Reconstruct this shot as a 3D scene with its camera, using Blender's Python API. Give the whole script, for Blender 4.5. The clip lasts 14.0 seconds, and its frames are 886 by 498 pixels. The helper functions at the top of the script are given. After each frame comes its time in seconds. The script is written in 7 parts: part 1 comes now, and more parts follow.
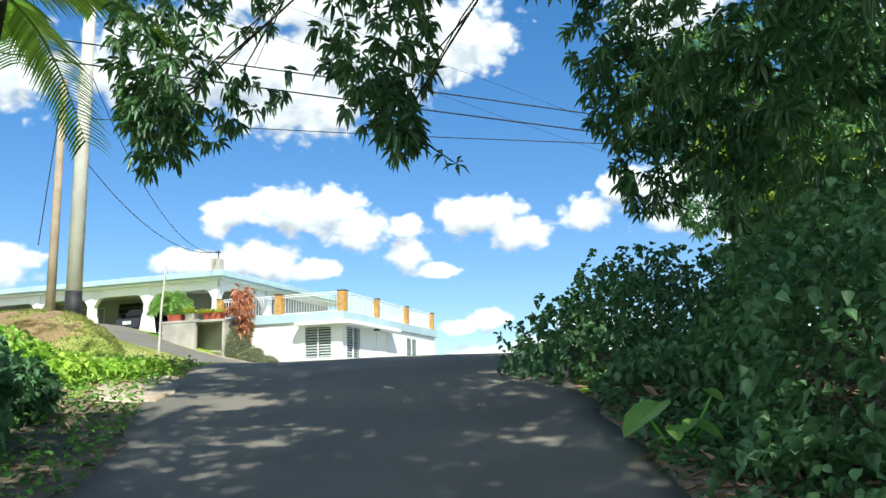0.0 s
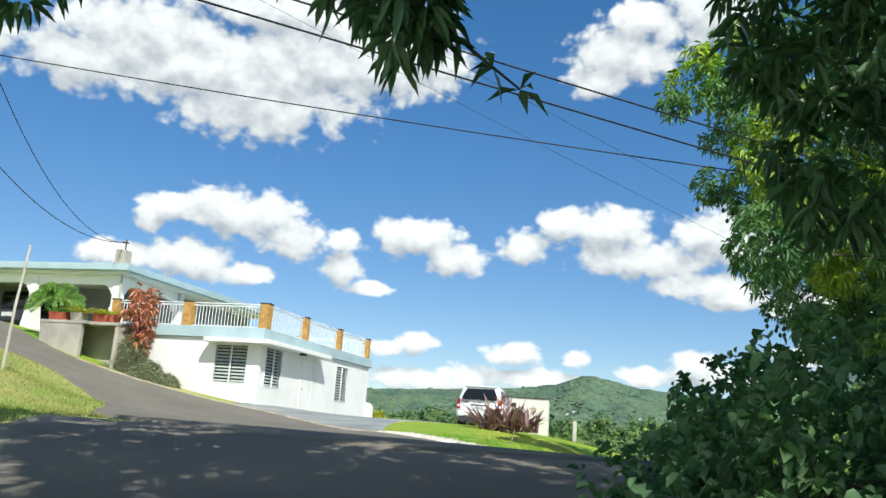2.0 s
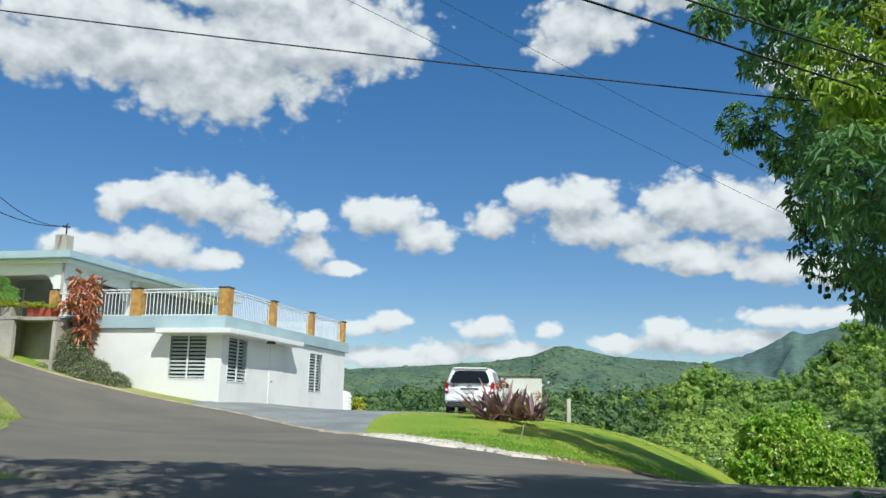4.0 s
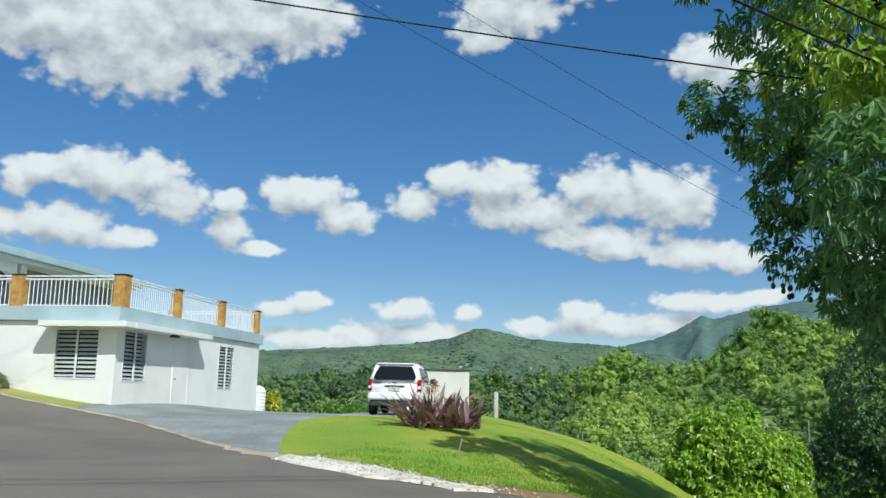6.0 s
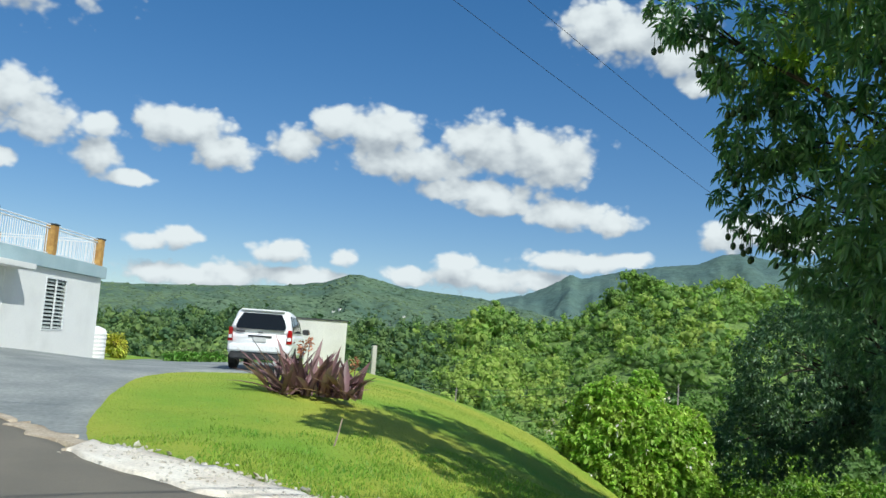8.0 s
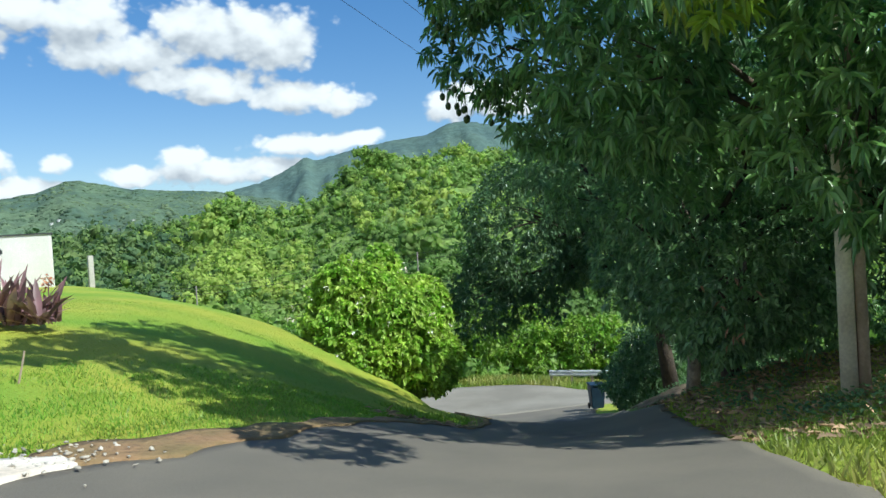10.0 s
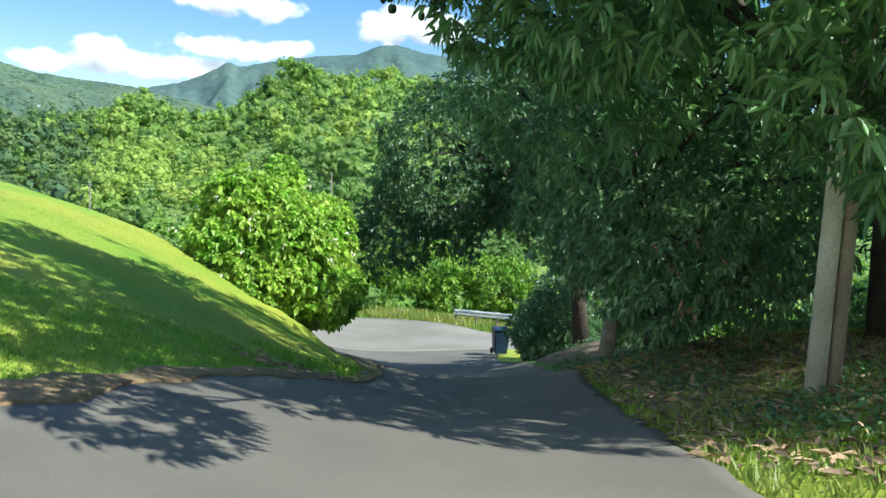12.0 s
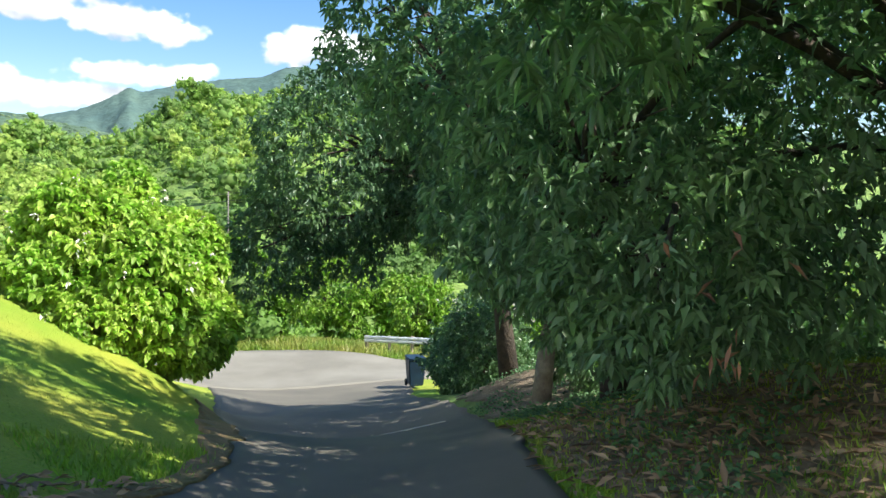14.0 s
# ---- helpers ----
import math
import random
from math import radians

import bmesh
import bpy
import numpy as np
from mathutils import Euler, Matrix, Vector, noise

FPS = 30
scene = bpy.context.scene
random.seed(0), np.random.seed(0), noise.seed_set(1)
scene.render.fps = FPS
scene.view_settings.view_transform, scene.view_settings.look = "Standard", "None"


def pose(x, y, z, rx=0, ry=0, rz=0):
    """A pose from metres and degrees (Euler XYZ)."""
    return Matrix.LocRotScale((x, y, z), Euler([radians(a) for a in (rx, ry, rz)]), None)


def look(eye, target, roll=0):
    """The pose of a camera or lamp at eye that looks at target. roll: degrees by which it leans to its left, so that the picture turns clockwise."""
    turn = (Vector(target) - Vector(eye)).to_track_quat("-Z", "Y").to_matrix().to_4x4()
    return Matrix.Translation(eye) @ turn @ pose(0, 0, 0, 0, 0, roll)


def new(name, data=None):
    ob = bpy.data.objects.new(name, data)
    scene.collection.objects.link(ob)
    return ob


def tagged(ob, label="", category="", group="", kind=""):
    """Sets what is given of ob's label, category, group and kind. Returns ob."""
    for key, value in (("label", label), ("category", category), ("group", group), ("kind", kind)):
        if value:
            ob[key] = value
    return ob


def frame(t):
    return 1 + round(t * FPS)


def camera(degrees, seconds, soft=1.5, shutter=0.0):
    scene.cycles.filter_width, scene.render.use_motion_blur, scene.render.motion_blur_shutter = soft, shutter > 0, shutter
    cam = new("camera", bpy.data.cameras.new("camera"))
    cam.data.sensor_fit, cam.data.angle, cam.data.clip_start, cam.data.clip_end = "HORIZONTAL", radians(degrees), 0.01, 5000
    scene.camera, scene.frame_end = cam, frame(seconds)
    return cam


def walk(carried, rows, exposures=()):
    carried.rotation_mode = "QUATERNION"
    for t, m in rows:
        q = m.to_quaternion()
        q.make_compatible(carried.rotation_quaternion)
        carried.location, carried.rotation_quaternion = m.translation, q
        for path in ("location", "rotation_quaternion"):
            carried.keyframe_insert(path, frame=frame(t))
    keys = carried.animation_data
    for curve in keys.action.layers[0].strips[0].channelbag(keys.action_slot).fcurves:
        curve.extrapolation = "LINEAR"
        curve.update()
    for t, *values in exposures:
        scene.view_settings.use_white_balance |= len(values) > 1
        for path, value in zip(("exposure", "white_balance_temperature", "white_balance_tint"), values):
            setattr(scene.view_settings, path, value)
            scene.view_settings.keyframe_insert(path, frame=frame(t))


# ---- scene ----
cam = camera(55.1, 14.0)
PATH = [
    (0, (-0.08, 0.646, 1.416), (-0.068, 2.612, 1.783), -1.3),
    (0.5, (-0.266, 2.1, 1.626), (-0.246, 4.066, 1.99), -0.9),
    (1, (-0.413, 3.476, 1.786), (-0.347, 5.442, 2.147), -1.2),
    (1.5, (-0.502, 4.69, 2.083), (-0.416, 6.649, 2.475), 0.1),
    (2, (-0.536, 5.747, 2.328), (-0.376, 7.695, 2.749), 4.1),
    (2.5, (-0.586, 6.726, 2.513), (-0.409, 8.672, 2.941), 3.9),
    (3, (-0.63, 7.634, 2.569), (-0.415, 9.581, 2.975), 2.5),
    (5.5, (-0.535, 10.315, 3.093), (-0.273, 12.267, 3.438), 0.1),
    (6, (-0.508, 10.961, 3.231), (-0.087, 12.887, 3.564), 1.2),
    (6.5, (-0.477, 11.79, 3.343), (-0.058, 13.721, 3.652), 0.5),
    (7, (-0.305, 12.962, 3.464), (0.22, 14.875, 3.715), 1.1),
    (7.5, (-0.11, 13.93, 3.428), (0.447, 15.838, 3.651), 4.6),
    (8, (0.164, 14.48, 3.507), (0.867, 16.339, 3.731), 4.0),
    (8.5, (0.462, 14.744, 3.567), (1.436, 16.476, 3.796), 1.9),
    (11, (1.44, 15.82, 3.485), (2.722, 17.342, 3.28), -1.8),
    (11.5, (1.894, 16.294, 3.459), (3.261, 17.741, 3.26), 2.9),
    (12, (2.454, 16.845, 3.388), (3.835, 18.276, 3.172), 3.2),
    (12.5, (3.225, 17.455, 3.315), (4.656, 18.835, 3.103), 4.1),
    (13, (3.941, 18.047, 3.245), (5.417, 19.381, 3.037), -0.5),
    (13.5, (4.708, 18.711, 3.127), (6.196, 20.033, 2.931), 0.5),
    (14, (5.554, 19.394, 2.953), (7.073, 20.685, 2.789), 1.3),
]
walk(cam, [(t, look(eye, target, roll)) for t, eye, target, roll in PATH], [(0, 0.70, 6080, 2), (1.0, 0.58, 6050, 2), (2.0, 0.33, 6200, 4), (2.5, 0.23, 6300, 5), (3.2, 0.09, 6150, 4), (5.5, -0.05, 5900, 2), (8.5, 0.0, 5950, 2), (11, 0.55, 5750, 2), (12.5, 0.85, 5750, 2), (13, 0.95, 6100, 6), (14, 0.92, 6250, 7)])

# ---- light ----
SUN_AZ, SUN_EL = math.atan2(0.36, -1.203), radians(46.5)
TO_SUN = Vector((math.sin(SUN_AZ) * math.cos(SUN_EL), math.cos(SUN_AZ) * math.cos(SUN_EL), math.sin(SUN_EL)))
world = bpy.data.worlds.new("sky")
scene.world = world
world.use_nodes = True
wn = world.node_tree
sky = wn.nodes.new("ShaderNodeTexSky")
sky.sky_type, sky.sun_disc = "NISHITA", False
sky.sun_elevation, sky.sun_rotation = SUN_EL, SUN_AZ
sky.altitude, sky.air_density, sky.dust_density, sky.ozone_density = 900, 1.0, 0.1, 3.0
rich = wn.nodes.new("ShaderNodeHueSaturation")
rich.inputs["Saturation"].default_value, rich.inputs["Hue"].default_value = 1.33, 0.511
even = wn.nodes.new("ShaderNodeGamma")
even.inputs[1].default_value = 0.74
wn.links.new(sky.outputs[0], rich.inputs["Color"])
wn.links.new(rich.outputs[0], even.inputs[0])
wn.links.new(even.outputs[0], wn.nodes["Background"].inputs[0])
wn.nodes["Background"].inputs[1].default_value = 0.15
sun = new("sun", bpy.data.lights.new("sun", "SUN"))
sun.data.energy, sun.data.angle, sun.data.color = 4.8, radians(0.5), (1.0, 0.94, 0.86)
sun.matrix_world = look(TO_SUN * 50, (0, 0, 0))
scene.view_settings.exposure = 0.0

# ---- building blocks ----
rng = np.random.default_rng(7)


def material(name, colour, second=None, scale=4.0, rough=0.8, bump=0.3, fine=40.0, metal=0.0, per_piece=0.0, detail=6.0, bump_scale=0.02, mix_lo=0.35, mix_hi=0.65, grain_by=0.12):
    """A surface of two colours mixed by coarse noise, with finer grain and relief at a size in metres."""
    m = bpy.data.materials.new(name)
    m.use_nodes = True
    t = m.node_tree
    b = t.nodes["Principled BSDF"]
    geo = t.nodes.new("ShaderNodeNewGeometry")
    n1 = t.nodes.new("ShaderNodeTexNoise")
    n1.inputs["Scale"].default_value, n1.inputs["Detail"].default_value = scale, detail
    t.links.new(geo.outputs["Position"], n1.inputs["Vector"])
    ramp = t.nodes.new("ShaderNodeMapRange")
    ramp.inputs[1].default_value, ramp.inputs[2].default_value = mix_lo, mix_hi
    t.links.new(n1.outputs[0], ramp.inputs[0])
    mix = t.nodes.new("ShaderNodeMixRGB")
    mix.inputs[1].default_value = (*colour, 1)
    mix.inputs[2].default_value = (*(second or [c * 0.75 for c in colour]), 1)
    t.links.new(ramp.outputs[0], mix.inputs[0])
    n2 = t.nodes.new("ShaderNodeTexNoise")
    n2.inputs["Scale"].default_value, n2.inputs["Detail"].default_value = fine, 5.0
    t.links.new(geo.outputs["Position"], n2.inputs["Vector"])
    grain = t.nodes.new("ShaderNodeHueSaturation")
    lo = t.nodes.new("ShaderNodeMapRange")
    lo.inputs[1].default_value, lo.inputs[2].default_value, lo.inputs[3].default_value, lo.inputs[4].default_value = 0.3, 0.7, 1 - grain_by, 1 + grain_by
    t.links.new(n2.outputs[0], lo.inputs[0])
    value = lo.outputs[0]
    if per_piece:
        span = t.nodes.new("ShaderNodeMapRange")
        span.inputs[3].default_value, span.inputs[4].default_value = 1 - per_piece, 1 + per_piece
        t.links.new(geo.outputs["Random Per Island"], span.inputs[0])
        mul = t.nodes.new("ShaderNodeMath")
        mul.operation = "MULTIPLY"
        t.links.new(value, mul.inputs[0])
        t.links.new(span.outputs[0], mul.inputs[1])
        value = mul.outputs[0]
    t.links.new(value, grain.inputs["Value"])
    t.links.new(mix.outputs[0], grain.inputs["Color"])
    t.links.new(grain.outputs[0], b.inputs["Base Color"])
    b.inputs["Roughness"].default_value, b.inputs["Metallic"].default_value = rough, metal
    b.inputs["Specular IOR Level"].default_value = 0.3
    if bump:
        bp = t.nodes.new("ShaderNodeBump")
        bp.inputs["Strength"].default_value, bp.inputs["Distance"].default_value = bump, bump_scale
        t.links.new(n2.outputs[0], bp.inputs["Height"])
        t.links.new(bp.outputs[0], b.inputs["Normal"])
    return m


def leaf_material(name, colour, second, through_light=0.35, rough=0.45, spread=0.35, patch=0.6, fine=3.0, grain_by=0.12, bump=0.0, bump_scale=0.02):
    """Leaves: two greens by leaf and by clump, some light passing through."""
    m = material(name, colour, second, scale=patch, rough=rough, bump=bump, fine=fine, per_piece=spread, grain_by=grain_by, bump_scale=bump_scale)
    t = m.node_tree
    b = t.nodes["Principled BSDF"]
    b.inputs["Specular IOR Level"].default_value = 0.5
    col = b.inputs["Base Color"].links[0].from_socket
    tr = t.nodes.new("ShaderNodeBsdfTranslucent")
    warm = t.nodes.new("ShaderNodeMixRGB")
    warm.blend_type, warm.inputs[0].default_value = "MULTIPLY", 1.0
    warm.inputs[2].default_value = (0.9, 1.12, 0.75, 1)
    t.links.new(col, warm.inputs[1])
    t.links.new(warm.outputs[0], tr.inputs[0])
    mx = t.nodes.new("ShaderNodeMixShader")
    mx.inputs[0].default_value = through_light
    out = t.nodes["Material Output"]
    t.links.new(b.outputs[0], mx.inputs[1])
    t.links.new(tr.outputs[0], mx.inputs[2])
    t.links.new(mx.outputs[0], out.inputs[0])
    return m


def part(name, bm, mat, parent=None, label="", smooth=False):
    me = bpy.data.meshes.new(name)
    bm.to_mesh(me)
    bm.free()
    return link(name, me, mat, parent, label, smooth)


def link(name, me, mat, parent=None, label="", smooth=False):
    if mat:
        me.materials.append(mat)
    if smooth:
        me.polygons.foreach_set("use_smooth", [True] * len(me.polygons))
    ob = new(name, me)
    if parent:
        ob.parent = parent
    if label:
        tagged(ob, label)
    return ob


def thing(name, label, category, m=None, group="", kind=""):
    ob = new(name)
    ob.empty_display_size = 0.3
    if m:
        ob.matrix_basis = m
    return tagged(ob, label, category, group, kind)


def box(bm, x0, x1, y0, y1, z0, z1, bevel=0.0):
    r = bmesh.ops.create_cube(bm, size=1.0, matrix=Matrix.LocRotScale(((x0 + x1) / 2, (y0 + y1) / 2, (z0 + z1) / 2), None, (x1 - x0, y1 - y0, z1 - z0)))
    if bevel:
        bmesh.ops.bevel(bm, geom=list({e for v in r["verts"] for e in v.link_edges}), offset=bevel, segments=2, affect="EDGES")
    return bm


def boxed(*a, bevel=0.0):
    return box(bmesh.new(), *a, bevel=bevel)


def tube(bm, points, radii, sides=8):
    """A bent, tapering tube along points."""
    rings = []
    pts = [Vector(p) for p in points]
    for i, p in enumerate(pts):
        d = (pts[min(i + 1, len(pts) - 1)] - pts[max(i - 1, 0)]).normalized()
        a = d.orthogonal().normalized()
        if i and (a - last).length > 1.0:
            a = (last - d * last.dot(d)).normalized()
        last = a
        b = d.cross(a)
        rings.append([bm.verts.new(p + radii[i] * (math.cos(k * math.tau / sides) * a + math.sin(k * math.tau / sides) * b)) for k in range(sides)])
    for r, s in zip(rings, rings[1:]):
        for k in range(sides):
            bm.faces.new((r[k], r[(k + 1) % sides], s[(k + 1) % sides], s[k]))
    bm.faces.new(rings[0][::-1])
    bm.faces.new(rings[-1])
    return bm


def sheet(name, verts, faces):
    me = bpy.data.meshes.new(name)
    me.from_pydata([tuple(v) for v in verts], [], faces)
    me.update()
    return me


def quads(name, verts, quad):
    """A mesh out of numpy arrays: verts (n, 3), quad (m, 3 or 4)."""
    me = bpy.data.meshes.new(name)
    k = quad.shape[1]
    me.vertices.add(len(verts))
    me.vertices.foreach_set("co", np.ascontiguousarray(verts, np.float32).ravel())
    me.loops.add(quad.size)
    me.loops.foreach_set("vertex_index", np.ascontiguousarray(quad, np.int32).ravel())
    me.polygons.add(len(quad))
    me.polygons.foreach_set("loop_start", np.arange(0, quad.size, k, dtype=np.int32))
    me.update(calc_edges=True)
    return me


def unit(a):
    return a / np.maximum(np.linalg.norm(a, axis=-1, keepdims=True), 1e-9)


def leaf_mesh(name, base, way, length, width, fold=0.3, droop=0.25, ribbed=False, broad=False):
    """Leaves as folded blades of six points: base, two shoulders, mid-rib, tip."""
    n = len(base)
    way = unit(way)
    side = unit(np.cross(way, rng.normal(size=(n, 3)) * 0.35 + (0, 0, 1)))
    up = np.cross(side, way)
    L, W = length[:, None], width[:, None]
    p0 = base
    mid = base + way * L * 0.5
    tip = base + way * L - np.array((0, 0, 1)) * L * droop
    l, r = mid + side * W / 2 + up * W * fold, mid - side * W / 2 + up * W * fold
    if broad:
        q1, q2 = base + way * L * 0.28, base + way * L * 0.68 - np.array((0, 0, 1)) * L * droop * 0.4
        s1, s2, lift = side * W * 0.5, side * W * 0.4, up * W * fold
        verts = np.stack([p0, q1 + s1 + lift, q2 + s2 + lift, tip, q2 - s2 + lift, q1 - s1 + lift], 1).reshape(-1, 3)
        k = np.arange(n)[:, None] * 6
        tri = np.concatenate([k + (0, 1, 2), k + (0, 2, 3), k + (0, 3, 4), k + (0, 4, 5)], 0)
    elif ribbed:
        verts = np.stack([p0, l, mid, r, tip], 1).reshape(-1, 3)
        k = np.arange(n)[:, None] * 5
        tri = np.concatenate([k + (0, 1, 2), k + (0, 2, 3), k + (1, 4, 2), k + (2, 4, 3)], 0)
    else:
        verts = np.stack([p0, l, tip, r], 1).reshape(-1, 3)
        k = np.arange(n)[:, None] * 4
        tri = np.concatenate([k + (0, 1, 2), k + (0, 2, 3)], 0)
    return quads(name, verts, tri)


def rosettes(centres, axis, per, length, width, droop=0.25, spread=1.0, hang=0.35):
    """Base points, directions and sizes of leaves that stand in rosettes."""
    n = len(centres) * per
    base = np.repeat(centres, per, 0) + rng.normal(size=(n, 3)) * 0.03
    way = np.repeat(axis, per, 0) * 0.5 + unit(rng.normal(size=(n, 3))) * spread - np.array((0, 0, hang))
    ll = length * rng.uniform(0.65, 1.2, n)
    return base, way, ll, ll * (width / length) * rng.uniform(0.8, 1.2, n)


def whorls(centres, axis, per, length, width, hang=0.35):
    """Leaves set round the twig ends like the spokes of a drooping umbrella."""
    n = len(centres)
    a = unit(axis + rng.normal(size=(n, 3)) * 0.45 + (0, 0, 0.25))
    u = unit(np.cross(a, rng.normal(size=(n, 3))))
    w = np.cross(a, u)
    th = (np.arange(per) * 2.4)[None] + rng.uniform(0, math.tau, (n, 1)) + rng.normal(size=(n, per)) * 0.2
    ring = np.cos(th)[..., None] * u[:, None] + np.sin(th)[..., None] * w[:, None]
    way = ring + a[:, None] * rng.uniform(-0.1, 0.9, (n, per, 1)) - np.array((0, 0, hang)) * rng.uniform(0.4, 1.4, (n, per, 1))
    base = centres[:, None] + a[:, None] * rng.uniform(-0.08, 0.02, (n, per, 1)) + ring * 0.012
    ll = length * rng.uniform(0.6, 1.15, n * per)
    return base.reshape(-1, 3), way.reshape(-1, 3), ll, ll * (width / length) * rng.uniform(0.85, 1.15, n * per)


def fill(blobs, count, shell=0.55, gap=0.35, gap_size=0.9):
    """Points in a crown made of ellipsoids (centre, radii), denser near the skin, with gaps; and their outward ways."""
    vol = np.array([b[3] * b[4] + b[4] * b[5] + b[3] * b[5] for b in blobs])
    pick = rng.choice(len(blobs), int(count * 1.6), p=vol / vol.sum())
    bl = np.array(blobs)[pick]
    d = unit(rng.normal(size=(len(pick), 3)))
    r = shell + (1 - shell) * rng.random(len(pick)) ** 0.5
    lump = np.array([noise.noise(Vector(p) * 1.1) for p in (bl[:, :3] + d * bl[:, 3:])])
    p = bl[:, :3] + d * bl[:, 3:] * (r * (1 + 0.28 * lump))[:, None]
    keep = np.array([noise.noise(Vector(q) / gap_size) for q in p]) > -gap
    return p[keep][:count], d[keep][:count]


def tree(name, label, trunk, blobs, clusters, per, leaf, leaf_mat, bark, limbs=9, radius=0.25, spread=1.0, hang=0.35, shell=0.55, gap=0.35, category="tree", droop=0.25, arch=0.35, limb=0.36, whorled=False, fresh=None):
    """trunk: the stem's points. leaf: length and width."""
    root = thing(name, label, category, pose(*trunk[0]))
    inv = np.array(trunk[0])
    bm = bmesh.new()
    n = len(trunk)
    tube(bm, [Vector(p) - Vector(inv) for p in trunk], [radius * (1 - 0.55 * i / max(n - 1, 1)) for i in range(n)], 9)
    for i in range(limbs):
        b = blobs[i % len(blobs)]
        end = Vector(b[:3]) + Vector((rng.uniform(-1, 1) * b[3] * 0.4, rng.uniform(-1, 1) * b[4] * 0.4, rng.uniform(-1, 1) * b[5] * 0.3))
        start = Vector(trunk[-1 - (i % 2) * (n > 2)])
        midp = start.lerp(end, 0.5) + Vector((rng.normal() * 0.3, rng.normal() * 0.3, arch))
        r0 = radius * limb
        tube(bm, [p - Vector(inv) for p in (start, start.lerp(midp, 0.5) + Vector((0, 0, 0.1)), midp, end)], [r0, r0 * 0.8, r0 * 0.55, r0 * 0.2], 6)
        for j in range(4):
            e2 = end + Vector((rng.uniform(-1, 1) * b[3] * 0.4, rng.uniform(-1, 1) * b[4] * 0.4, rng.uniform(-1, 1) * b[5] * 0.35))
            s2 = midp.lerp(end, rng.random())
            tube(bm, [p - Vector(inv) for p in (s2, s2.lerp(e2, 0.5) + Vector((0, 0, 0.12)), e2)], [r0 * 0.35, r0 * 0.22, r0 * 0.08], 5)
    part("trunk", bm, bark, root, smooth=True)
    c, d = fill(blobs, clusters, shell, gap)
    if fresh:
        # flushes of new growth on the sunny side, in clumps
        young = (np.array([noise.noise(Vector(p) * 0.75 + Vector((7, 3, 1))) for p in c]) > 0.12) & (d @ np.array((-0.6, -0.4, 0.6)) > -0.1) & (c[:, 2] > 6.0) & (c[:, 0] < 11)
        base, way, ll, ww = whorls(c[young] - inv + d[young] * 0.08, d[young], per, leaf[0] * 0.95, leaf[1] * 0.95, hang)
        link("new_leaves", leaf_mesh("new_leaves", base, way, ll, ww, droop=droop, broad=True), fresh, root, "bright yellow-green new leaves")
        c, d = c[~young], d[~young]
    if whorled:
        base, way, ll, ww = whorls(c - inv, d, per, leaf[0], leaf[1], hang)
    else:
        base, way, ll, ww = rosettes(c - inv, d, per, leaf[0], leaf[1], spread=spread, hang=hang)
    link("crown", leaf_mesh("crown", base, way, ll, ww, droop=droop, broad=whorled or leaf[1] > 0.5 * leaf[0]), leaf_mat, root)
    return root


# ---- materials ----
ASPHALT = material("asphalt", (0.20, 0.178, 0.138), (0.152, 0.138, 0.11), scale=0.6, rough=0.9, bump=0.5, fine=90, bump_scale=0.006)
PALE_ROAD = material("pale_road", (0.29, 0.265, 0.215), (0.22, 0.20, 0.16), scale=0.5, rough=0.9, bump=0.3, fine=60, bump_scale=0.006)
DRIVE = material("driveway_concrete", (0.31, 0.32, 0.30), (0.21, 0.225, 0.215), scale=0.9, rough=0.85, bump=0.3, fine=14, bump_scale=0.005, grain_by=0.16)
GRASS = material("grass_ground", (0.19, 0.33, 0.03), (0.37, 0.39, 0.05), scale=0.38, rough=0.95, bump=0.8, fine=25, bump_scale=0.04)
DRY_GRASS = material("half_dry_ground", (0.24, 0.31, 0.06), (0.38, 0.35, 0.12), scale=0.8, rough=0.95, bump=0.8, fine=25, bump_scale=0.04)
WHITE = material("white_paint", (0.80, 0.79, 0.75), (0.71, 0.70, 0.66), scale=0.8, rough=0.75, bump=0.03, fine=18, bump_scale=0.003, mix_lo=0.5, mix_hi=0.8, grain_by=0.02)
TRIM = material("pale_blue_paint", (0.42, 0.53, 0.555), (0.36, 0.47, 0.50), scale=1.5, rough=0.7, bump=0.1, fine=60, bump_scale=0.004)
STONE = material("ochre_stone", (0.55, 0.33, 0.10), (0.38, 0.20, 0.06), scale=7, rough=0.9, bump=0.8, fine=22, bump_scale=0.02)
RAIL_WHITE = material("white_metal", (0.8, 0.8, 0.8), (0.72, 0.72, 0.72), scale=5, rough=0.4, bump=0.0)
LOUVRE_SLAT = material("louvre_slat", (0.46, 0.50, 0.47), (0.38, 0.42, 0.39), scale=4, rough=0.35, bump=0.0)
LOUVRE = material("louvre_white", (0.78, 0.79, 0.78), (0.66, 0.67, 0.67), scale=4, rough=0.45, bump=0.0)
DARK = material("dark_inside", (0.055, 0.06, 0.06), (0.04, 0.045, 0.045), scale=2, rough=0.9, bump=0.0)
SCRUB = material("scrub_ground", (0.11, 0.19, 0.05), (0.22, 0.31, 0.07), scale=0.09, rough=0.95, bump=1.0, fine=0.9, bump_scale=0.5, grain_by=0.35)
CONCRETE = material("bare_concrete", (0.48, 0.44, 0.37), (0.35, 0.32, 0.27), scale=1.4, rough=0.9, bump=0.4, fine=30, bump_scale=0.01)
